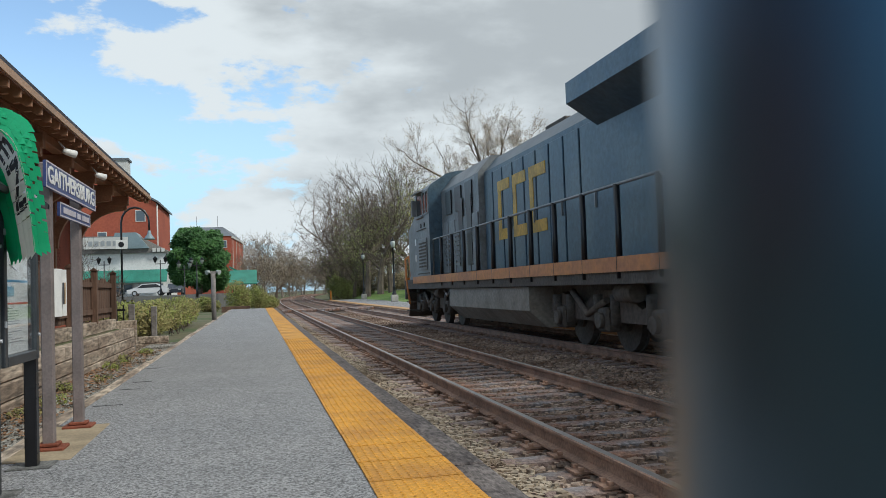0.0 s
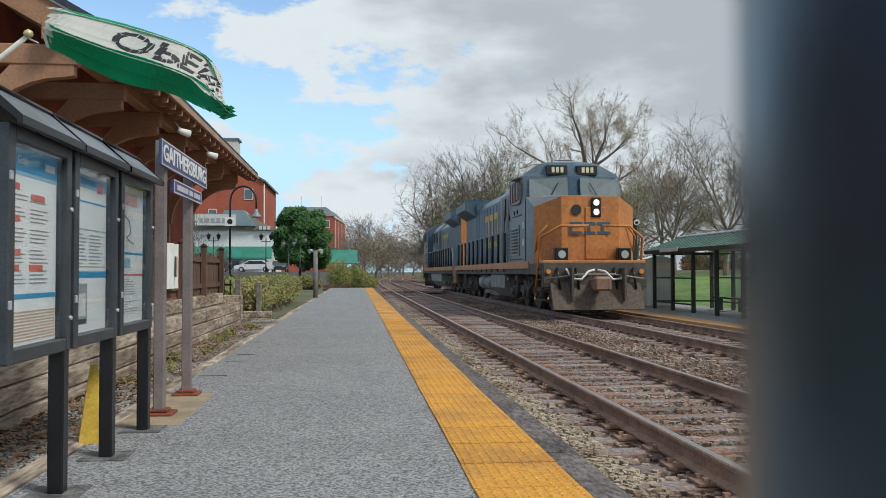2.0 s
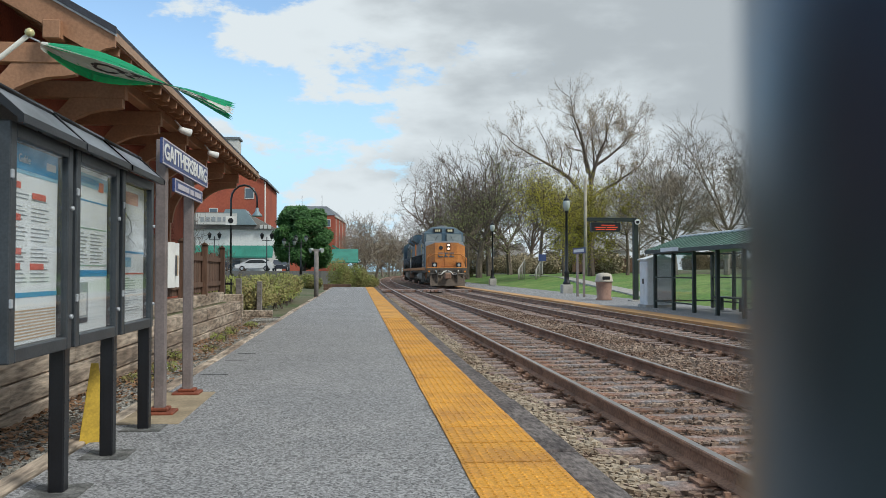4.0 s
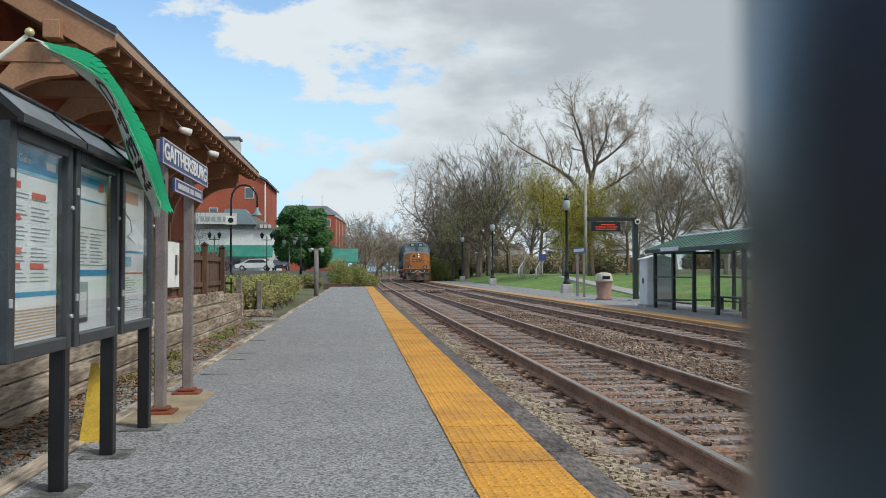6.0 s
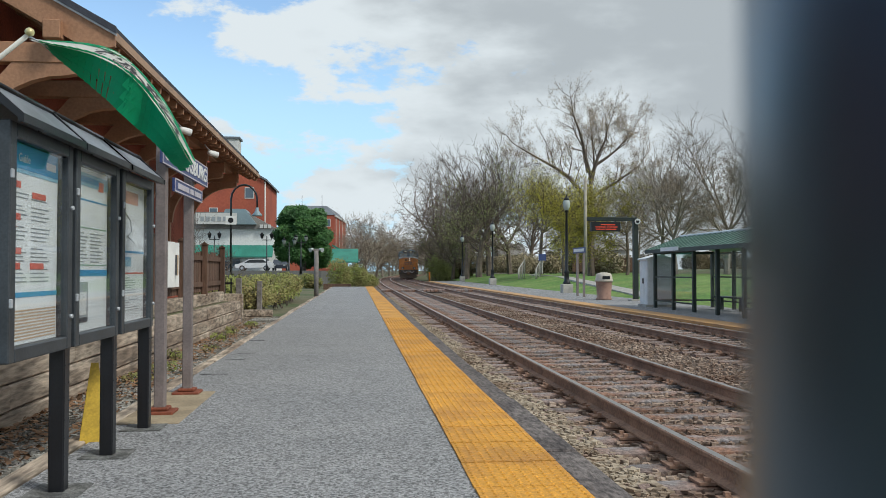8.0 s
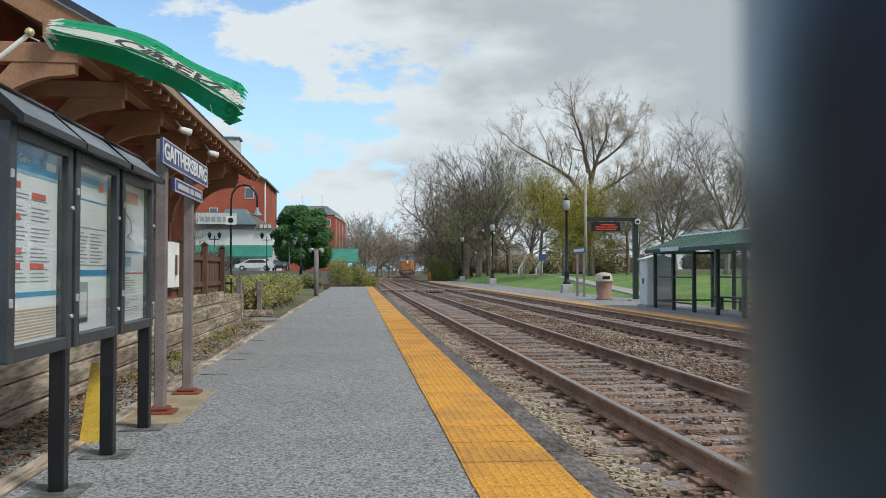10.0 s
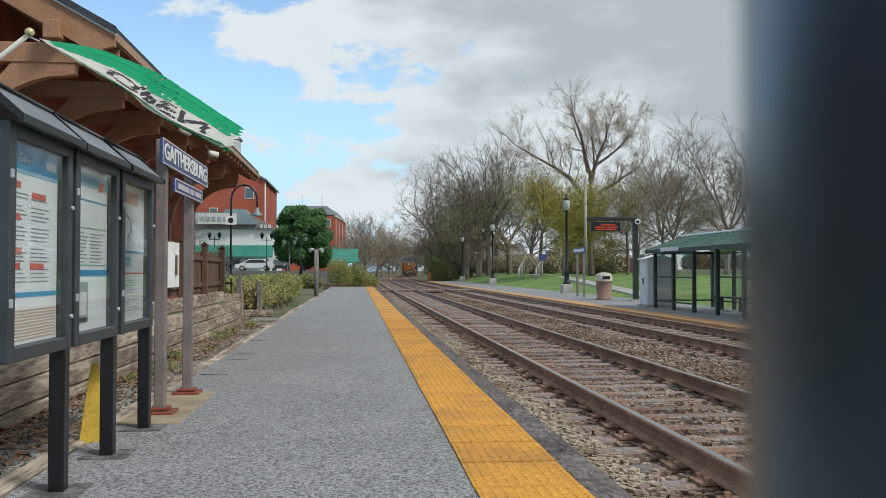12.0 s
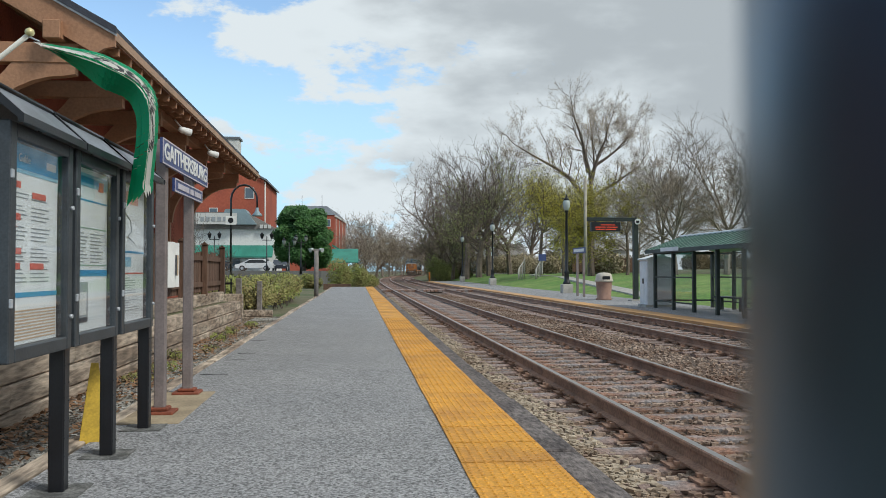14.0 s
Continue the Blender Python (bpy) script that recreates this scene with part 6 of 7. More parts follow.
    part("roof_box", b, STEEL_ROOF, t, "blue-grey metal roof box")
    b = B()
    box(b, -21.6, -16.2, 116.6, 116.9, 7.6, 9.1)
    sg = part("sign_board", b, PALE_TRIM, t, "pale shop sign board")
    for k in range(5):
        b = B()
        box(b, -21.0 + k * 0.75, -20.5 + k * 0.75, 116.55, 116.6, 8.0, 8.6)
        part("letter_bar", b, INK, sg)
    for x in (-12.6, -14.5, -16.4, -19.5, -22.5):
        facade_window(t, x, 1.8, 1.3, 1.2, 118)
    b = B()
    for k in range(3):
        box(b, -13.2 + k * 0.55, -12.8 + k * 0.55, 117.2, 117.5, 7.1, 7.6)
    part("roof_vents", b, PALE_TRIM, t)
    # green canopy roof by the line
    t = thing("market_canopy", "low canopy with a sloping green metal roof", "canopy", pose(0, 0, 0))
    b = B()
    prism(b, [(-4.4, 6.0), (-4.4, 5.7), (0.5, 3.0), (0.5, 3.25)], "y", 150, 156)
    part("roof", b, TEAL, t)
    b = B()
    prism(b, [(145.6, 2.9), (150.0, 5.2), (150.0, 5.0), (145.6, 2.7)], "x", -4.4, 0.2)
    part("front_roof", b, TEAL, t)
    for x, h in ((-4.3, 2.9), (-2.2, 2.9), (0.0, 2.9)):
        b = B()
        box(b, x, x + 0.2, 146.0, 146.2, -0.3, h)
        part("post", b, SHELTER_STEEL, t)


town()


def car(x, y, z, turn, paint, label):
    t = thing("parked_car", label, "car", pose(x, y, z, 0, 0, turn), group="cars in the car park")
    b = B()
    prism(b, [(-2.25, 0.28), (-2.3, 0.75), (-1.35, 0.92), (-0.6, 1.42), (1.1, 1.45), (1.9, 0.98), (2.25, 0.92), (2.3, 0.32)], "y", -0.88, 0.88)
    bmesh.ops.bevel(b, geom=b.edges[:], offset=0.06, segments=2, affect="EDGES")
    part("body", b, paint, t)
    for s in (-1, 1):
        b = B()
        prism(b, [(-1.15, 0.95), (-0.5, 1.34), (1.0, 1.36), (1.6, 0.98)], "y", *sorted((s * 0.875, s * 0.895)))
        part("side_window", b, GLASS_DARK, t)
        for xx in (-1.4, 1.45):
            b = B()
            tube(b, [(xx, s * 0.72, 0.32), (xx, s * 0.92, 0.32)], 0.32, 14)
            w = part("wheel", b, TYRE, t)
            b = B()
            tube(b, [(xx, s * 0.92, 0.32), (xx, s * 0.935, 0.32)], 0.19, 12)
            part("rim", b, ROOF_METAL, w)
    for yy in (-0.6, 0.6):
        b = B()
        box(b, -2.32, -2.26, yy - 0.15, yy + 0.15, 0.62, 0.74)
        part("headlight", b, LAMP_GLASS, t)


car(-12.4, 105, 1.3, 0, CAR_WHITE, "white saloon car parked before the shops")
car(-17.5, 106, 1.3, 0, CAR_DARK, "dark car parked before the shops")
car(-9.6, 109, 1.3, 90, CAR_DARK, "dark car parked nose-on in the car park")


def gooseneck_lamp():
    t = thing("gooseneck_lamp", "black gooseneck street lamp with a bell shade", "lamp post", pose(-8.0, 55, 0))
    b = B()
    pts = [(0, 0, -0.3), (0, 0, 5.6)] + [(0.82 - 0.82 * math.cos(a_), 0, 5.8 + 0.95 * math.sin(a_)) for a_ in [k * math.pi / 8 for k in range(9)]] + [(1.64, 0, 5.2)]
    tube(b, pts, 0.065, 8)
    part("shaft", b, BLACK, t)
    b = B()
    lathe(b, [(0.34, 4.75), (0.30, 4.85), (0.16, 5.02), (0.11, 5.12), (0.09, 5.3)], 14, 1.64)
    part("shade", b, STEEL_ROOF, t, "blue-grey bell shade")
    b = B()
    box(b, -0.32, 0.32, -0.1, -0.07, 4.2, 4.75)
    sg = part("sign_plate", b, WHITE, t, "white street sign plate")
    b = B()
    tube(b, [(0, -0.1, 4.47), (0, -0.12, 4.47)], 0.17, 12)
    part("sign_disc", b, BLACK, sg)


def twin_lamp(x, y, z, h, globe):
    t = thing("twin_lamp", "dark lamp post with two lantern heads", "lamp post", pose(x, y, z), group="twin lamps in the car park")
    b = B()
    lathe(b, [(0.12, -0.3), (0.12, 0.5), (0.06, 0.7), (0.05, h)], 8)
    tube(b, [(-0.5, 0, h - 0.25), (-0.5, 0, h - 0.4), (0.5, 0, h - 0.4), (0.5, 0, h - 0.25)], 0.04, 6)
    part("shaft", b, BLACK, t)
    for s in (-0.5, 0.5):
        b = B()
        lathe(b, [(0.10, h - 0.25), (0.2, h + 0.1), (0.22, h + 0.15)], 8, s)
        head = part("lantern", b, globe, t)
        b = B()
        lathe(b, [(0.25, h + 0.15), (0.06, h + 0.35), (0.02, h + 0.45)], 8, s)
        part("cap", b, BLACK, head)


gooseneck_lamp()
twin_lamp(-14.6, 89, 1.3, 3.6, BLACK)
twin_lamp(-9.4, 90, 1.3, 3.6, BLACK)
twin_lamp(-6.6, 84, -0.2, 4.3, LAMP_GLASS)
twin_lamp(-5.6, 86, 1.3, 3.2, LAMP_GLASS)


def platform_pole():
    t = thing("platform_pole", "weathered grey pole with two small floodlights", "lamp post", pose(-1.97, 41.6, 0))
    b = B()
    tube(b, [(0, 0, -0.2), (0, 0, 2.2)], 0.11, 10)
    part("shaft", b, POLE_GREY, t)
    for s in (-1, 1):
        b = B()
        tube(b, [(0, 0, 2.15), (s * 0.18, 0, 2.3), (s * 0.3, -0.1, 2.25)], [0.03, 0.06, 0.12], 8)
        part("floodlight", b, LAMP_GLASS, t)
    b = B()
    box(b, -0.14, 0.14, -0.05, 0.05, 2.2, 2.32)
    part("cap", b, POLE_GREY, t)


POLE_GREY = mat("pole_grey_wood", (0.24, 0.22, 0.21), 0.9, vary=0.3, scale=3, fine=20, bump=0.2)
platform_pole()


def small_things():
    for x, y, w in ((-1.6, 72.0, 2.2), (-3.4, 23.6, 2.2)):
        t = thing("timber_bed", "low brown timber edging of a planting bed", "planter", pose(x, y, -0.2))
        for z in (0.0, 0.19):
            b = B()
            box(b, -w / 2, w / 2, -0.1, 0.1, z, z + 0.18, 0.01)
            part("timber", b, WALL_TIMBER, t)
    for k in range(2):
        t = thing("fence_stake", "grey weathered wooden stake", "stake", pose(-3.05 + 0.35 * k, 22.4 + 1.6 * k, -0.2))
        b = B()
        box(b, -0.07, 0.07, -0.07, 0.07, 0, 1.25 - 0.1 * k, 0.01)
        part("shaft", b, POLE_GREY, t)
    t = thing("iron_gate", "low dark iron gate beside the fence", "gate", pose(-3.4, 21.3, -0.2))
    for k in range(7):
        b = B()
        box(b, -0.6 + k * 0.15, -0.57 + k * 0.15, 0, 0.03, 0, 1.25)
        part("bar", b, BLACK, t)
    for z in (0.2, 1.1):
        b = B()
        box(b, -0.62, 0.35, -0.01, 0.04, z, z + 0.05)
        part("gate_rail", b, BLACK, t)
    for x, y in ((0.6, 78), (9.9, 116)):
        t = thing("marker_post", "orange plastic marker post", "marker", pose(x, y, -0.25))
        b = B()
        tube(b, [(0, 0, 0), (0, 0, 1.35), (0, 0, 1.4)], [0.11, 0.11, 0.06], 8)
        part("tube", b, ORANGE, t)
    for x, y, w, h, m in ((39, 132, 8, 3.2, PALE_TRIM), (26.3, 142, 4.0, 2.6, STEEL_ROOF)):
        t = thing("far_house", "pale single-storey house behind the trees", "house", pose(x, y, 1.5))
        b = B()
        box(b, -w / 2, w / 2, 0, 7, -0.6, h)
        part("wall", b, m, t)
        b = B()
        prism(b, [(-0.4, h - 0.1), (3.5, h + 1.9), (7.4, h - 0.1)], "x", -w / 2 - 0.4, w / 2 + 0.4)
        part("roof", b, SHINGLE_GREY, t)
        for xx in (-w * 0.25, w * 0.2):
            facade_window(t, xx, 0.9, 1.2, 1.2, 0.0)
    t = thing("board_fence", "dark board fence behind the lawn", "fence", pose(38, 124, 1.5))
    for k in range(24):
        b = B()
        box(b, -6 + k * 0.5, -5.53 + k * 0.5, 0, 0.04, -0.3, 1.7)
        part("panel", b, FENCE, t)


small_things()

# ---------------------------------------------------------------- flag
FLAG_L, FLAG_H, COLS, ROWS = 1.74, 0.76, 30, 9
FLAG_EYE = 5.55                      # how far the flag hangs from the lens
HEADING = radians(-5.79)
AIM = Euler((radians(91.52), 0, HEADING)).to_matrix()


def air_point(u, v, depth):
    """The place at that depth in the view line of the resting camera; u, v in its picture plane."""
    k = depth / 1500.5
    return Vector(EYE) + AIM @ Vector(((u - 784) * k, (441 - v) * k, -depth))


def flag_staff():
    t = thing("flag_staff", "white slanting flag staff with a ball on its end", "flagpole", pose(0, 0, 0))
    tip, low = air_point(52, 60, FLAG_EYE), air_point(-190, 252, FLAG_EYE + 0.1)
    b = B()
    tube(b, [low, tip], 0.016, 10)
    part("staff", b, STAFF, t)
    b = B()
    lathe(b, [(0.005, -0.03), (0.026, -0.018), (0.032, 0.0), (0.026, 0.018), (0.005, 0.03)], 12, tip.x, tip.y, tip.z + 0.01)
    part("ball", b, BALL, t, "small pale gilt ball")
    b = B()
    tube(b, [tip + Vector((0.0, 0, -0.02)), air_point(70, 74, FLAG_EYE - 0.02)], 0.006, 6)
    part("halyard_clip", b, ROOF_METAL, t)
    b = B()
    box(b, low.x - 0.06, low.x + 0.06, low.y - 0.06, low.y + 0.06, -0.1, low.z + 0.12, 0.01)
    part("mounting_post", b, FENCE, t)


STAFF = mat("staff_white", (0.62, 0.62, 0.58), 0.5, vary=0.1, bump=0.0)
BALL = mat("staff_ball", (0.62, 0.56, 0.30), 0.35, 0.3, vary=0.1, bump=0.0)
flag_staff()


def flag():
    """Green, white and green cloth in small rigid panels; x runs from the hoist, y towards the top edge."""
    t = thing("open_flag", "green and white nylon flag with black letters, blowing", "flag", pose(0, 0, 0))
    w, h = FLAG_L / COLS, FLAG_H / ROWS
    text = words("OPEN", 0.27, FLAG_BLACK, "lettering", None, Matrix(), 0.003, 0.004)
    src = text.data
    xs = [v.co.x for v in src.vertices]
    ys = [v.co.y for v in src.vertices]
    sx, sy = 0.98 / (max(xs) - min(xs)), 0.185 / (max(ys) - min(ys))
    cx, cy = (max(xs) + min(xs)) / 2, (max(ys) + min(ys)) / 2
    bpy.data.objects.remove(text)
    meshes = []
    for m in (FLAG_GREEN, FLAG_WHITE):
        b = B()
        box(b, -w * 0.58, w * 0.58, -h * 0.58, h * 0.58, -0.0004, 0.0004)
        me = bpy.data.meshes.new("cloth_panel")
        b.to_mesh(me)
        b.free()
        me.materials.append(m)
        meshes.append(me)
    panels = []
    for c in range(COLS):
        for r in range(ROWS):
            white = c == 0 or ROWS // 3 <= r < ROWS * 2 // 3
            p = new("cloth_panel", meshes[1 if white else 0])
            p.parent = t
            panels.append((c, r, p))
            if ROWS // 3 <= r < ROWS * 2 // 3:
                b = B()
                b.from_mesh(src)
                mx, my = (c + 0.5) * w - FLAG_L / 2 - 0.10, FLAG_H / 2 - (r + 0.5) * h
                for v in b.verts:
                    v.co = Vector(((v.co.x - cx) * sx - mx, (v.co.y - cy) * sy - my, math.copysign(0.0022, v.co.z)))
                for co, nrm in (((-w * 0.51, 0, 0), (-1, 0, 0)), ((w * 0.51, 0, 0), (1, 0, 0)), ((0, -h * 0.51, 0), (0, -1, 0)), ((0, h * 0.51, 0), (0, 1, 0))):
                    bmesh.ops.bisect_plane(b, geom=b.verts[:] + b.edges[:] + b.faces[:], plane_co=co, plane_no=nrm, clear_outer=True)
                if b.faces:
                    part("letter_piece", b, FLAG_BLACK, p)
                else:
                    b.free()
    return t, panels


the_flag, flag_panels = flag()
GUSTS = []


def gust(t, top, low, f1, f2):
    """The flag at t: its lettering's top edge and its lower edge from hoist to fly, and where the white band lies between them."""
    GUSTS.append((t, top, low, f1, f2))


gust(0.0, (70, 70, 190, 148, 262, 190, 290, 395), (75, 100, 120, 190, 190, 290, 228, 412), 0.33, 0.66)
gust(0.2, (70, 70, 150, 120, 220, 190, 290, 254), (72, 110, 120, 200, 160, 280, 215, 322), 0.35, 0.8)
gust(0.5, (80, 60, 150, 95, 247, 195, 282, 279), (62, 100, 151, 213, 212, 300, 256, 344), 0.05, 0.15)
gust(0.7, (124, 53, 185, 88, 237, 206, 275, 337), (60, 98, 141, 186, 194, 267, 246, 355), 0.05, 0.1)
gust(1.0, (114, 10, 192, 68, 297, 164, 335, 277), (62, 73, 149, 134, 244, 204, 279, 334), 0.2, 0.62)
gust(1.2, (126, 2, 230, 66, 345, 78, 452, 117), (64, 78, 160, 157, 280, 228, 370, 262), 0.3, 0.62)
gust(1.5, (120, 20, 230, 105, 330, 115, 412, 150), (60, 75, 170, 130, 280, 185, 415, 222), 0.15, 0.35)
gust(1.7, (100, 17, 185, 105, 324, 136, 402, 157), (63, 70, 167, 131, 289, 200, 394, 226), 0.1, 0.45)
gust(2.0, (78, 72, 192, 131, 314, 166, 409, 209), (96, 10, 240, 45, 366, 96, 392, 160), 0.45, 0.95)
gust(2.2, (75, 75, 200, 100, 300, 150, 420, 225), (75, 15, 200, 20, 340, 75, 455, 150), 0.4, 0.9)
gust(2.5, (68, 70, 164, 105, 286, 148, 408, 212), (110, 17, 251, 52, 338, 96, 416, 174), 0.65, 0.95)
gust(2.7, (71, 70, 185, 105, 289, 174, 368, 244), (124, 38, 254, 61, 359, 105, 397, 209), 0.5, 0.9)
gust(3.0, (75, 78, 200, 130, 330, 195, 430, 215), (80, 66, 200, 70, 330, 75, 455, 112), 0.42, 0.8)
gust(3.2, (91, 80, 178, 131, 300, 192, 404, 190), (73, 70, 195, 84, 352, 105, 430, 148), 0.0, 0.5)
gust(3.7, (85, 82, 170, 120, 290, 150, 400, 180), (75, 72, 190, 95, 320, 120, 420, 190), 0.2, 0.6)
gust(3.9, (80, 74, 188, 96, 300, 165, 395, 215), (78, 90, 172, 140, 320, 125, 412, 150), 0.3, 0.66)
gust(4.2, (80, 75, 190, 95, 310, 130, 410, 190), (80, 95, 170, 150, 280, 205, 390, 240), 0.3, 0.7)
gust(4.8, (70, 75, 170, 120, 270, 180, 360, 260), (70, 140, 140, 200, 220, 270, 300, 330), 0.35, 0.7)
gust(5.3, (58, 84, 170, 150, 290, 200, 415, 232), (65, 175, 150, 215, 230, 300, 350, 335), 0.3, 0.55)
gust(5.5, (50, 90, 132, 139, 220, 261, 320, 348), (40, 155, 98, 206, 202, 287, 272, 375), 0.4, 0.85)
gust(5.7, (66, 84, 157, 139, 218, 218, 230, 375), (60, 113, 122, 226, 183, 287, 206, 375), 0.4, 0.8)
gust(6.0, (73, 73, 178, 113, 265, 253, 300, 369), (91, 96, 186, 174, 230, 287, 274, 375), 0.5, 0.95)
gust(6.2, (68, 73, 216, 78, 303, 209, 382, 287), (90, 96, 199, 174, 277, 244, 338, 331), 0.05, 0.12)
gust(6.5, (70, 72, 180, 95, 290, 180, 420, 222), (75, 80, 160, 150, 260, 225, 395, 262), 0.03, 0.35)
gust(6.7, (78, 78, 183, 131, 261, 200, 287, 261), (70, 70, 192, 87, 279, 157, 340, 270), 0.25, 0.85)
gust(7.0, (91, 84, 195, 131, 274, 183, 317, 235), (73, 78, 213, 75, 300, 91, 364, 139), 0.0, 0.4)
gust(7.2, (94, 96, 199, 143, 321, 171, 369, 247), (77, 84, 199, 125, 321, 131, 387, 192), 0.2, 0.8)
gust(7.5, (80, 90, 140, 180, 230, 195, 395, 225), (75, 80, 160, 145, 300, 135, 422, 135), (0.5, 0.4, 0.55, 0.72), (1.0, 0.95, 0.97, 1.0))
gust(7.7, (96, 122, 192, 192, 270, 226, 357, 265), (78, 78, 192, 105, 261, 166, 397, 170), 0.72, 0.98)
gust(8.0, (82, 87, 178, 166, 265, 244, 317, 300), (64, 70, 195, 87, 282, 166, 343, 279), 0.75, 0.95)
gust(8.2, (77, 131, 164, 166, 225, 226, 268, 275), (68, 78, 164, 87, 268, 166, 303, 261), 0.75, 0.98)
gust(8.8, (85, 110, 180, 150, 280, 200, 360, 270), (70, 75, 190, 85, 300, 130, 390, 210), 0.6, 0.9)
gust(9.5, (80, 90, 190, 120, 300, 150, 410, 200), (85, 60, 210, 50, 330, 85, 430, 140), 0.4, 0.75)
gust(10.3, (80, 73, 220, 113, 324, 166, 415, 235), (106, 17, 254, 61, 359, 131, 432, 160), 0.55, 0.8)
gust(10.5, (78, 84, 209, 148, 331, 174, 392, 195), (113, 38, 244, 101, 348, 78, 401, 96), 0.2, 0.4)
gust(10.7, (91, 66, 213, 131, 300, 174, 387, 188), (117, 31, 230, 84, 317, 136, 383, 122), 0.3, 0.6)
gust(11.0, (60, 70, 180, 100, 270, 130, 365, 165), (90, 0, 210, 55, 300, 68, 380, 85), 0.2, 0.55)
gust(11.2, (80, 70, 185, 105, 272, 125, 345, 131), (106, 21, 220, 52, 289, 56, 355, 108), 0.1, 0.65)
gust(11.5, (78, 70, 192, 113, 331, 113, 462, 84), (131, 0, 261, -10, 383, 5, 453, 44), 0.02, 0.5)
gust(11.7, (80, 85, 185, 160, 280, 185, 420, 210), (75, 70, 190, 75, 320, 105, 440, 105), 0.1, 0.6)
gust(12.0, (94, 84, 216, 157, 303, 218, 399, 265), (77, 70, 199, 96, 321, 157, 422, 226), 0.08, 0.55)
gust(12.2, (89, 84, 202, 125, 307, 157, 394, 183), (80, 73, 220, 49, 324, 122, 402, 157), 0.0, 0.08)
gust(12.5, (80, 85, 160, 140, 280, 150, 405, 180), (70, 75, 180, 110, 280, 100, 440, 155), 0.6, 0.95)
gust(12.7, (91, 87, 195, 160, 300, 160, 422, 131), (73, 78, 178, 118, 300, 113, 436, 118), 0.05, 0.85)
gust(13.0, (94, 105, 216, 174, 321, 218, 422, 258), (77, 87, 216, 122, 321, 169, 439, 169), 0.6, 0.95)
gust(13.2, (71, 96, 167, 157, 272, 244, 376, 305), (60, 78, 185, 108, 307, 192, 397, 270), 0.65, 0.92)
gust(13.5, (96, 113, 174, 171, 261, 261, 340, 352), (78, 84, 192, 131, 279, 226, 357, 331), 0.6, 0.9)
gust(13.7, (99, 87, 195, 166, 247, 253, 261, 366), (73, 73, 195, 105, 274, 192, 291, 348), 0.7, 0.95)
gust(14.0, (100, 95, 175, 150, 240, 200, 225, 360), (65, 75, 190, 100, 275, 170, 270, 330), 0.65, 0.9)


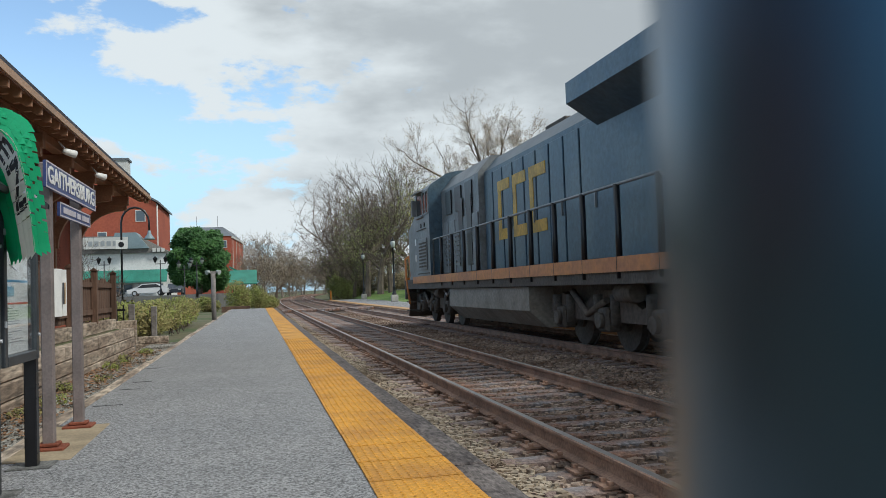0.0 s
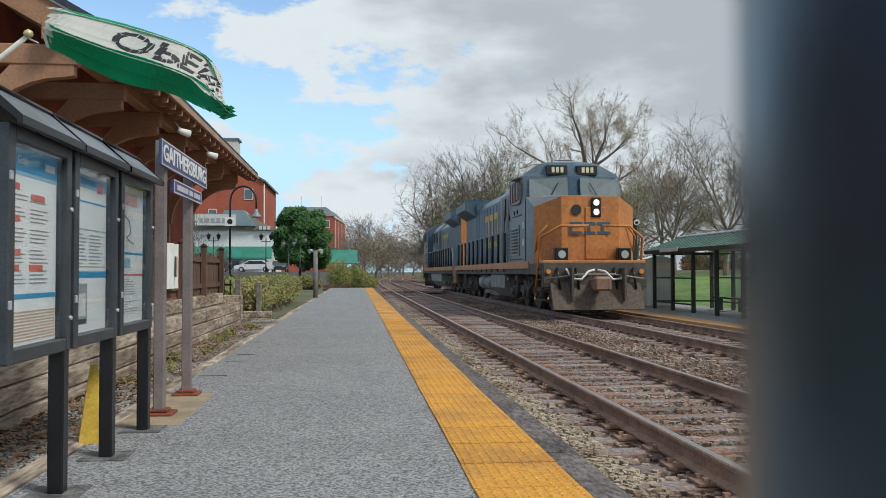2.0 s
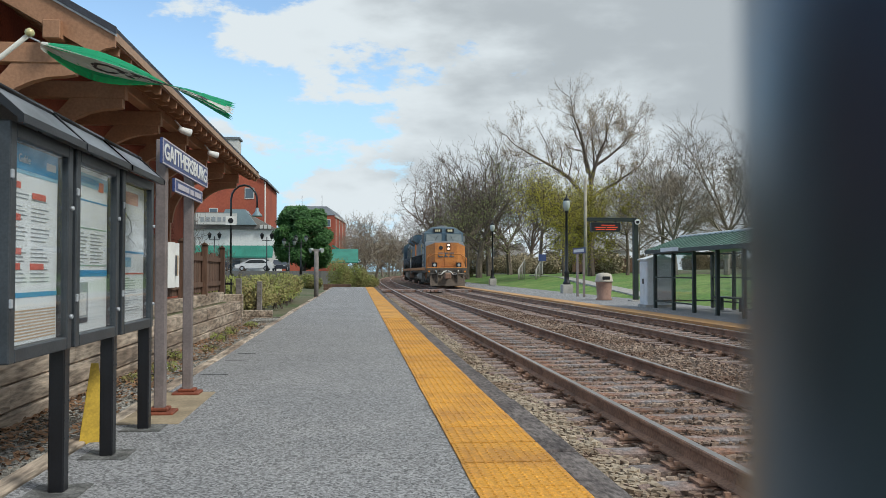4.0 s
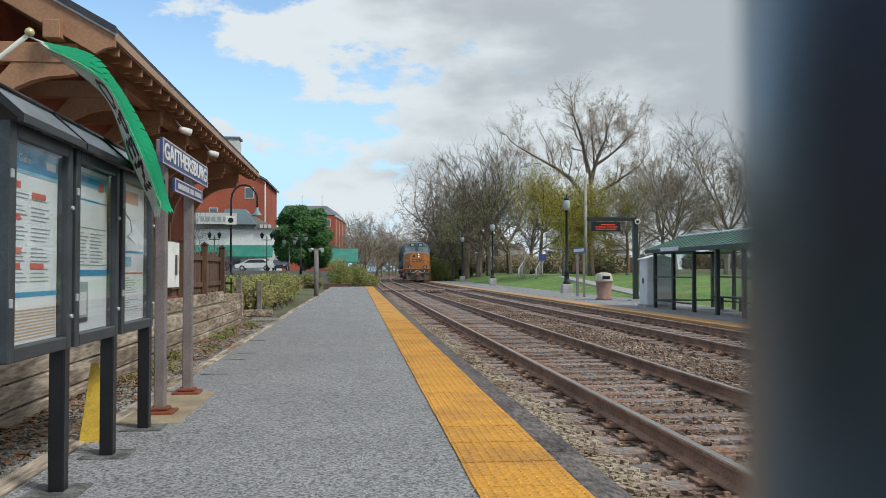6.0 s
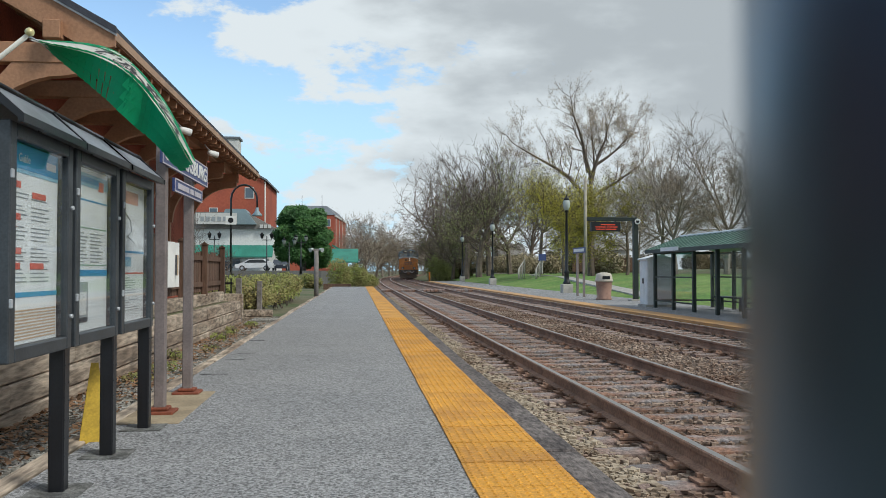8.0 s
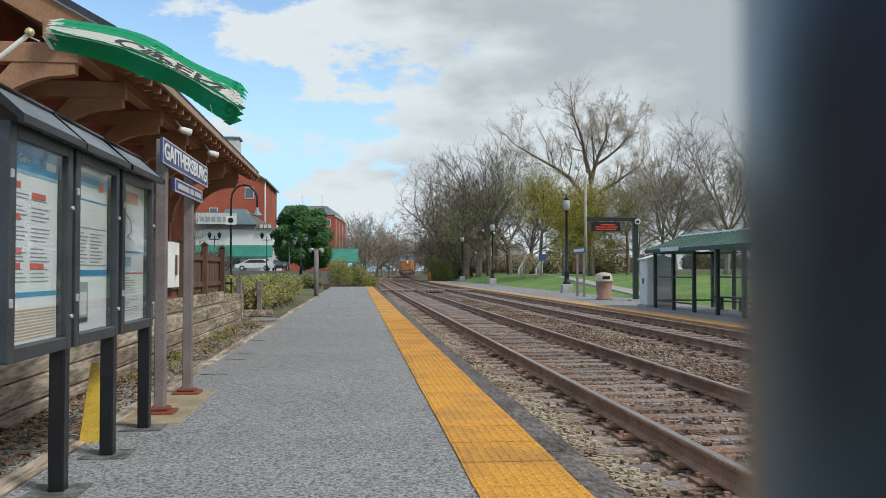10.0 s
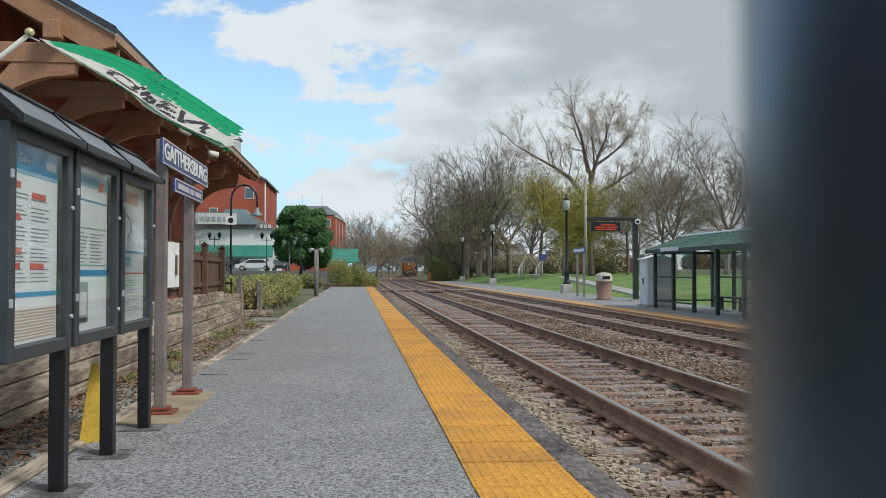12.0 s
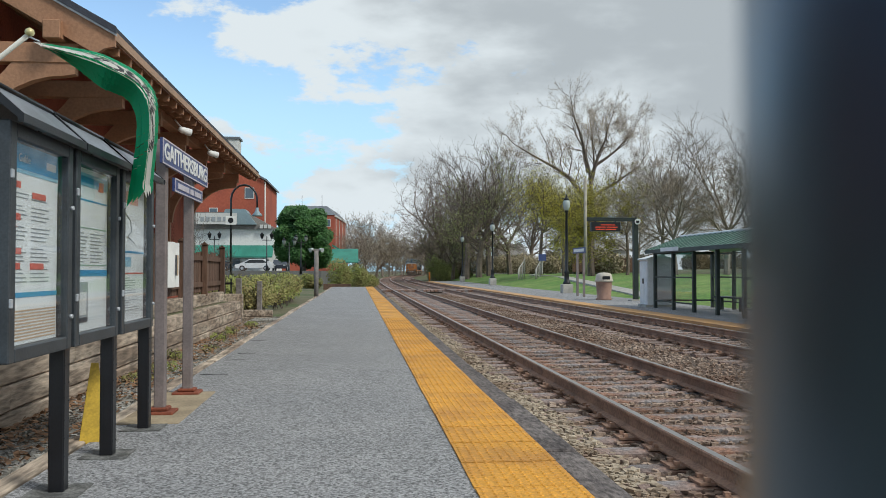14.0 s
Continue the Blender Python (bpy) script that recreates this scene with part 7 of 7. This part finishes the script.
def flag_rows():
    """Poses of every cloth panel, ten a second: rigid pieces laid on a waving sheet that keeps its length and height."""
    w, h = FLAG_L / COLS, FLAG_H / ROWS
    T = np.array([g[0] for g in GUSTS])
    four = lambda f: list(f) if isinstance(f, tuple) else [f] * 4
    E = np.array([[*g[1], *g[2], *four(g[3]), *four(g[4])] for g in GUSTS], float)
    S = np.arange(COLS + 1) / COLS
    k = FLAG_EYE / 1500.5

    def edge(q):   # smooth curve through four stations, at every column
        p = q.reshape(4, -1)
        f = S * 3
        i = np.minimum(f.astype(int), 2)
        u = (f - i)[:, None]
        a, b_, c, d = p[np.maximum(i - 1, 0)], p[i], p[i + 1], p[np.minimum(i + 2, 3)]
        return 0.5 * (2 * b_ + (c - a) * u + (2 * a - 5 * b_ + 4 * c - d) * u * u + (3 * b_ - a - 3 * c + d) * u ** 3)

    def soften(d):
        for _ in range(3):
            d[1:-1] = (d[:-2] + 2 * d[1:-1] + d[2:]) / 4
        return d

    rows = {id(p): [] for _, _, p in flag_panels}
    third = ROWS // 3
    turn = np.array(AIM)
    for step in range(141):
        t = step / 10
        e = np.array([np.interp(t, T, E[:, n]) for n in range(E.shape[1])])
        top, low = edge(e[:8]), edge(e[8:16])
        f1, f2 = np.interp(S * 3, range(4), e[16:20]), np.interp(S * 3, range(4), e[20:24])
        sway = 0.04 * np.sin(S * 7.0 + t * 2.2) * S
        cut = [0 * f1, np.clip(f1 + sway, 0.0, 0.96), np.clip(f2 + sway, 0.03, 1.0), 1 + 0 * f1]
        F = np.stack([cut[r // third] + (cut[min(r // third + 1, 3)] - cut[r // third]) * (r % third) / third for r in range(ROWS + 1)], 1)
        Q = top[:, None, :] + (low - top)[:, None, :] * F[:, :, None]
        # depth makes up for what the cloth loses in length and height, in ripples and in folds
        along = np.sqrt(np.maximum(0, w * w - (np.diff(Q[:, ROWS // 2], axis=0) ** 2).sum(1) * k * k))
        ripple = np.concatenate(([0], np.cumsum(along * np.sin(np.arange(COLS) * 0.55 - t * 4.0)))) * 0.8
        drop = np.sqrt(np.maximum(0, h * h - (np.diff(Q, axis=1) ** 2).sum(2) * k * k))
        fold = np.concatenate((np.zeros((COLS + 1, 1)), np.cumsum(drop * np.where(np.arange(ROWS) < third, -1, 1), axis=1)), axis=1)
        fold -= fold[:, third:third + 1]
        D = FLAG_EYE - 0.2 * S[:, None] + ripple[:, None] + soften(fold) * 0.9
        way = np.stack(((Q[:, :, 0] - 784) / 1500.5, (441 - Q[:, :, 1]) / 1500.5, -np.ones(F.shape)), 2)
        P = np.array(EYE) + (way * D[:, :, None]) @ turn.T
        A = P[1:, :-1] + P[1:, 1:] - P[:-1, :-1] - P[:-1, 1:]
        U = P[:-1, :-1] + P[1:, :-1] - P[:-1, 1:] - P[1:, 1:]
        M = (P[1:, :-1] + P[1:, 1:] + P[:-1, :-1] + P[:-1, 1:]) / 4
        for c, r, p in flag_panels:
            va, vu = Vector(A[c, r]).normalized(), Vector(U[c, r])
            vu = vu - va * vu.dot(va)
            vu = vu.normalized() if vu.length > 1e-4 else va.orthogonal().normalized()
            vn = va.cross(vu)
            pos = Vector(M[c, r]) + vn * (0.0009 * (c % 2) + 0.0018 * (r % 2))
            rows[id(p)].append((t, Matrix.Translation(pos) @ Matrix((va, vu, vn)).transposed().to_4x4()))
    return rows


# ---------------------------------------------------------------- ballast, ties, bricks (many small pieces)
def track_ties():
    b = B()
    n = 12
    rings = []
    for i in range(n + 1):   # worn, split timber: uneven top and edges
        x = -1.3 + 2.6 * i / n
        j = lambda k: 0.014 * noise.noise(Vector((x * 3, k * 7.0, 1.0)))
        rings.append([b.verts.new(p) for p in ((x + j(9) * 2, -0.115 + j(0), -0.16), (x, -0.115 + j(1), -0.012 + j(2)), (x, -0.03, 0.002 + j(3)), (x, 0.035, -0.006 + j(4)), (x, 0.115 + j(5), -0.014 + j(6)), (x + j(8) * 2, 0.115 + j(7), -0.16))])
    for p, q in zip(rings, rings[1:]):
        for k in range(5):
            b.faces.new((p[k], p[k + 1], q[k + 1], q[k]))
    b.faces.new(rings[0]), b.faces.new(rings[-1][::-1])
    me = bpy.data.meshes.new("tie")
    b.to_mesh(me)
    b.free()
    me.materials.append(TIE)
    b = B()
    box(b, -0.17, 0.17, -0.095, 0.095, 0.0, 0.018)
    for x in (-0.11, 0.11):
        for y in (-0.06, 0.06):
            box(b, x - 0.018, x + 0.018, y - 0.018, y + 0.018, 0.018, 0.045)
    mp = bpy.data.meshes.new("tie_plate")
    b.to_mesh(mp)
    b.free()
    mp.materials.append(RUST)
    for n, c in enumerate(TRACKS):
        t = thing("track_ties", "rust-stained weathered timber ties with steel tie plates", "railway ties", kind="structure")
        y = 1.2
        while y < 54.4:
            ob = new("tie", me)
            ob.parent = t
            ob.matrix_basis = pose(c + rng.uniform(-0.05, 0.05), y, RAIL_Z - 0.155 + rng.uniform(-0.018, 0.008), 0, rng.uniform(-0.6, 0.6), rng.uniform(-2.5, 2.5))
            if y < 26:
                for s in (-0.753, 0.753):
                    pl = new("tie_plate", mp)
                    pl.parent = ob
                    pl.matrix_basis = pose(s, 0, 0.0)
            y += 0.5 + rng.uniform(-0.04, 0.04)
        V, F = [], []
        y = 58.0
        while y < 300:
            s = bend(y)
            i = len(V)
            V += [(c + s + x, y + dy, z) for x in (-1.3, 1.3) for dy in (-0.115, 0.115) for z in (-0.2, RAIL_Z - 0.155)]
            F += [tuple(i + k for k in q) for q in ((0, 1, 3, 2), (4, 6, 7, 5), (0, 4, 5, 1), (2, 3, 7, 6), (1, 5, 7, 3))]
            y += 0.52
        tagged(raw("far_ties", V, F, TIE, t), kind="stuff")


def scatter_stones(name, label, material, count, area, size, seed, flat=0.7, power=1.6):
    """Loose angular stones, denser where the lens is near."""
    g = np.random.default_rng(seed)
    ico = np.array([(x, y, z) for x in (-0.75, 0.75) for y in (-0.7, 0.7) for z in (-0.7, 0.7)])
    quads = ((0, 1, 3, 2), (4, 6, 7, 5), (0, 4, 5, 1), (2, 3, 7, 6), (0, 2, 6, 4), (1, 5, 7, 3))
    tri = np.array([t3 for q in quads for t3 in ((q[0], q[1], q[2]), (q[0], q[2], q[3]))])
    x0, x1, y0, y1, z = area
    u = g.random(count)
    y = y0 + (y1 - y0) * u ** power
    x = g.uniform(x0, x1, count)
    sc = size * g.uniform(0.55, 1.35, count)
    P = ico[None] * g.uniform(0.45, 1.2, (count, 8, 3)) * sc[:, None, None]
    P[:, :, 2] *= flat
    a_ = g.uniform(0, 2 * math.pi, count)
    ca, sa = np.cos(a_)[:, None], np.sin(a_)[:, None]
    X = P[:, :, 0] * ca - P[:, :, 1] * sa + x[:, None]
    Y = P[:, :, 0] * sa + P[:, :, 1] * ca + y[:, None]
    Z = P[:, :, 2] + z + g.uniform(-0.01, 0.015, count)[:, None]
    V = np.stack((X, Y, Z), 2).reshape(-1, 3)
    F = (tri[None] + (np.arange(count) * 8)[:, None, None]).reshape(-1, 3)
    ob = raw(name, V.tolist(), F.tolist(), material)
    return tagged(ob, label, "stones", kind="stuff")


brick_courses(the_station)
track_ties()
scatter_stones("ballast", "loose angular grey and rusty ballast stones between the ties", STONE, 46000, (1.58, 8.05, 2.4, 50, -0.158), 0.034, 3)
scatter_stones("ballast_shoulder", "pale ballast stones heaped beside the platform edge", STONE_PALE, 7500, (1.55, 1.9, 2.4, 44, -0.14), 0.03, 5)
scatter_stones("verge_gravel", "grey gravel stones along the retaining wall", STONE_GREY, 12000, (-2.76, -2.06, 2.5, 24, -0.05), 0.024, 6)


def dead_leaves():
    V, F = [], []
    r = random.Random(12)
    for k in range(4200):
        x, y = -2.75 + 0.65 * r.random() ** 1.5, 2.6 + 18 * r.random() ** 1.4
        u = Vector((r.uniform(-1, 1), r.uniform(-1, 1), r.uniform(-0.3, 0.3))).normalized()
        v = u.cross(Vector((0, 0, 1))).normalized() + Vector((0, 0, r.uniform(-0.4, 0.4)))
        c, s = Vector((x, y, -0.015 + r.random() * 0.02)), r.uniform(0.015, 0.042)
        i = len(V)
        V += [tuple(c - u * s), tuple(c + v * s * 0.6), tuple(c + u * s), tuple(c - v * s * 0.6)]
        F.append((i, i + 1, i + 2, i + 3))
    tagged(raw("dead_leaves", V, F, LEAF_DEAD), "brown dead leaves drifted on the gravel", "leaves", kind="stuff")


dead_leaves()


def motions():
    """All that moves: the two coupled locomotives and the flag."""
    stops = [(0.0, -13.9), (0.5, -5.0), (1.0, 3.6), (1.5, 12.7), (2.0, 22.8), (2.5, 33.3), (3.0, 43.6), (3.6, 55.0), (4.2, 66.3), (4.8, 77.5), (5.5, 90.3), (6.2, 102.8), (7.0, 117.0), (8.0, 134.6), (9.0, 152.1), (10.0, 169.3), (11.0, 186.3), (12.0, 203.1), (13.0, 219.7), (14.0, 236.0)]
    walk(near_loco, [(t, on_line(s + 11.2)) for t, s in stops])
    walk(lead_loco, [(t, on_line(s + 11.2 + LOCO_LENGTH) @ pose(0, 0, 0, 0, 0, 180)) for t, s in stops])
    times = [k / 30 for k in range(0, 421)]
    T, S = [t for t, _ in stops], [v for _, v in stops]
    for wheels, sgn in ((near_wheels, 1), (lead_wheels, -1)):
        for w in wheels:
            y = w.matrix_basis.translation.y
            walk(w, [(t, pose(0, y, 0.53, -sgn * math.degrees(np.interp(t, T, S) / 0.53))) for t in times])
    rows = flag_rows()
    for _, _, p in flag_panels:
        walk(p, rows[id(p)])


motions()
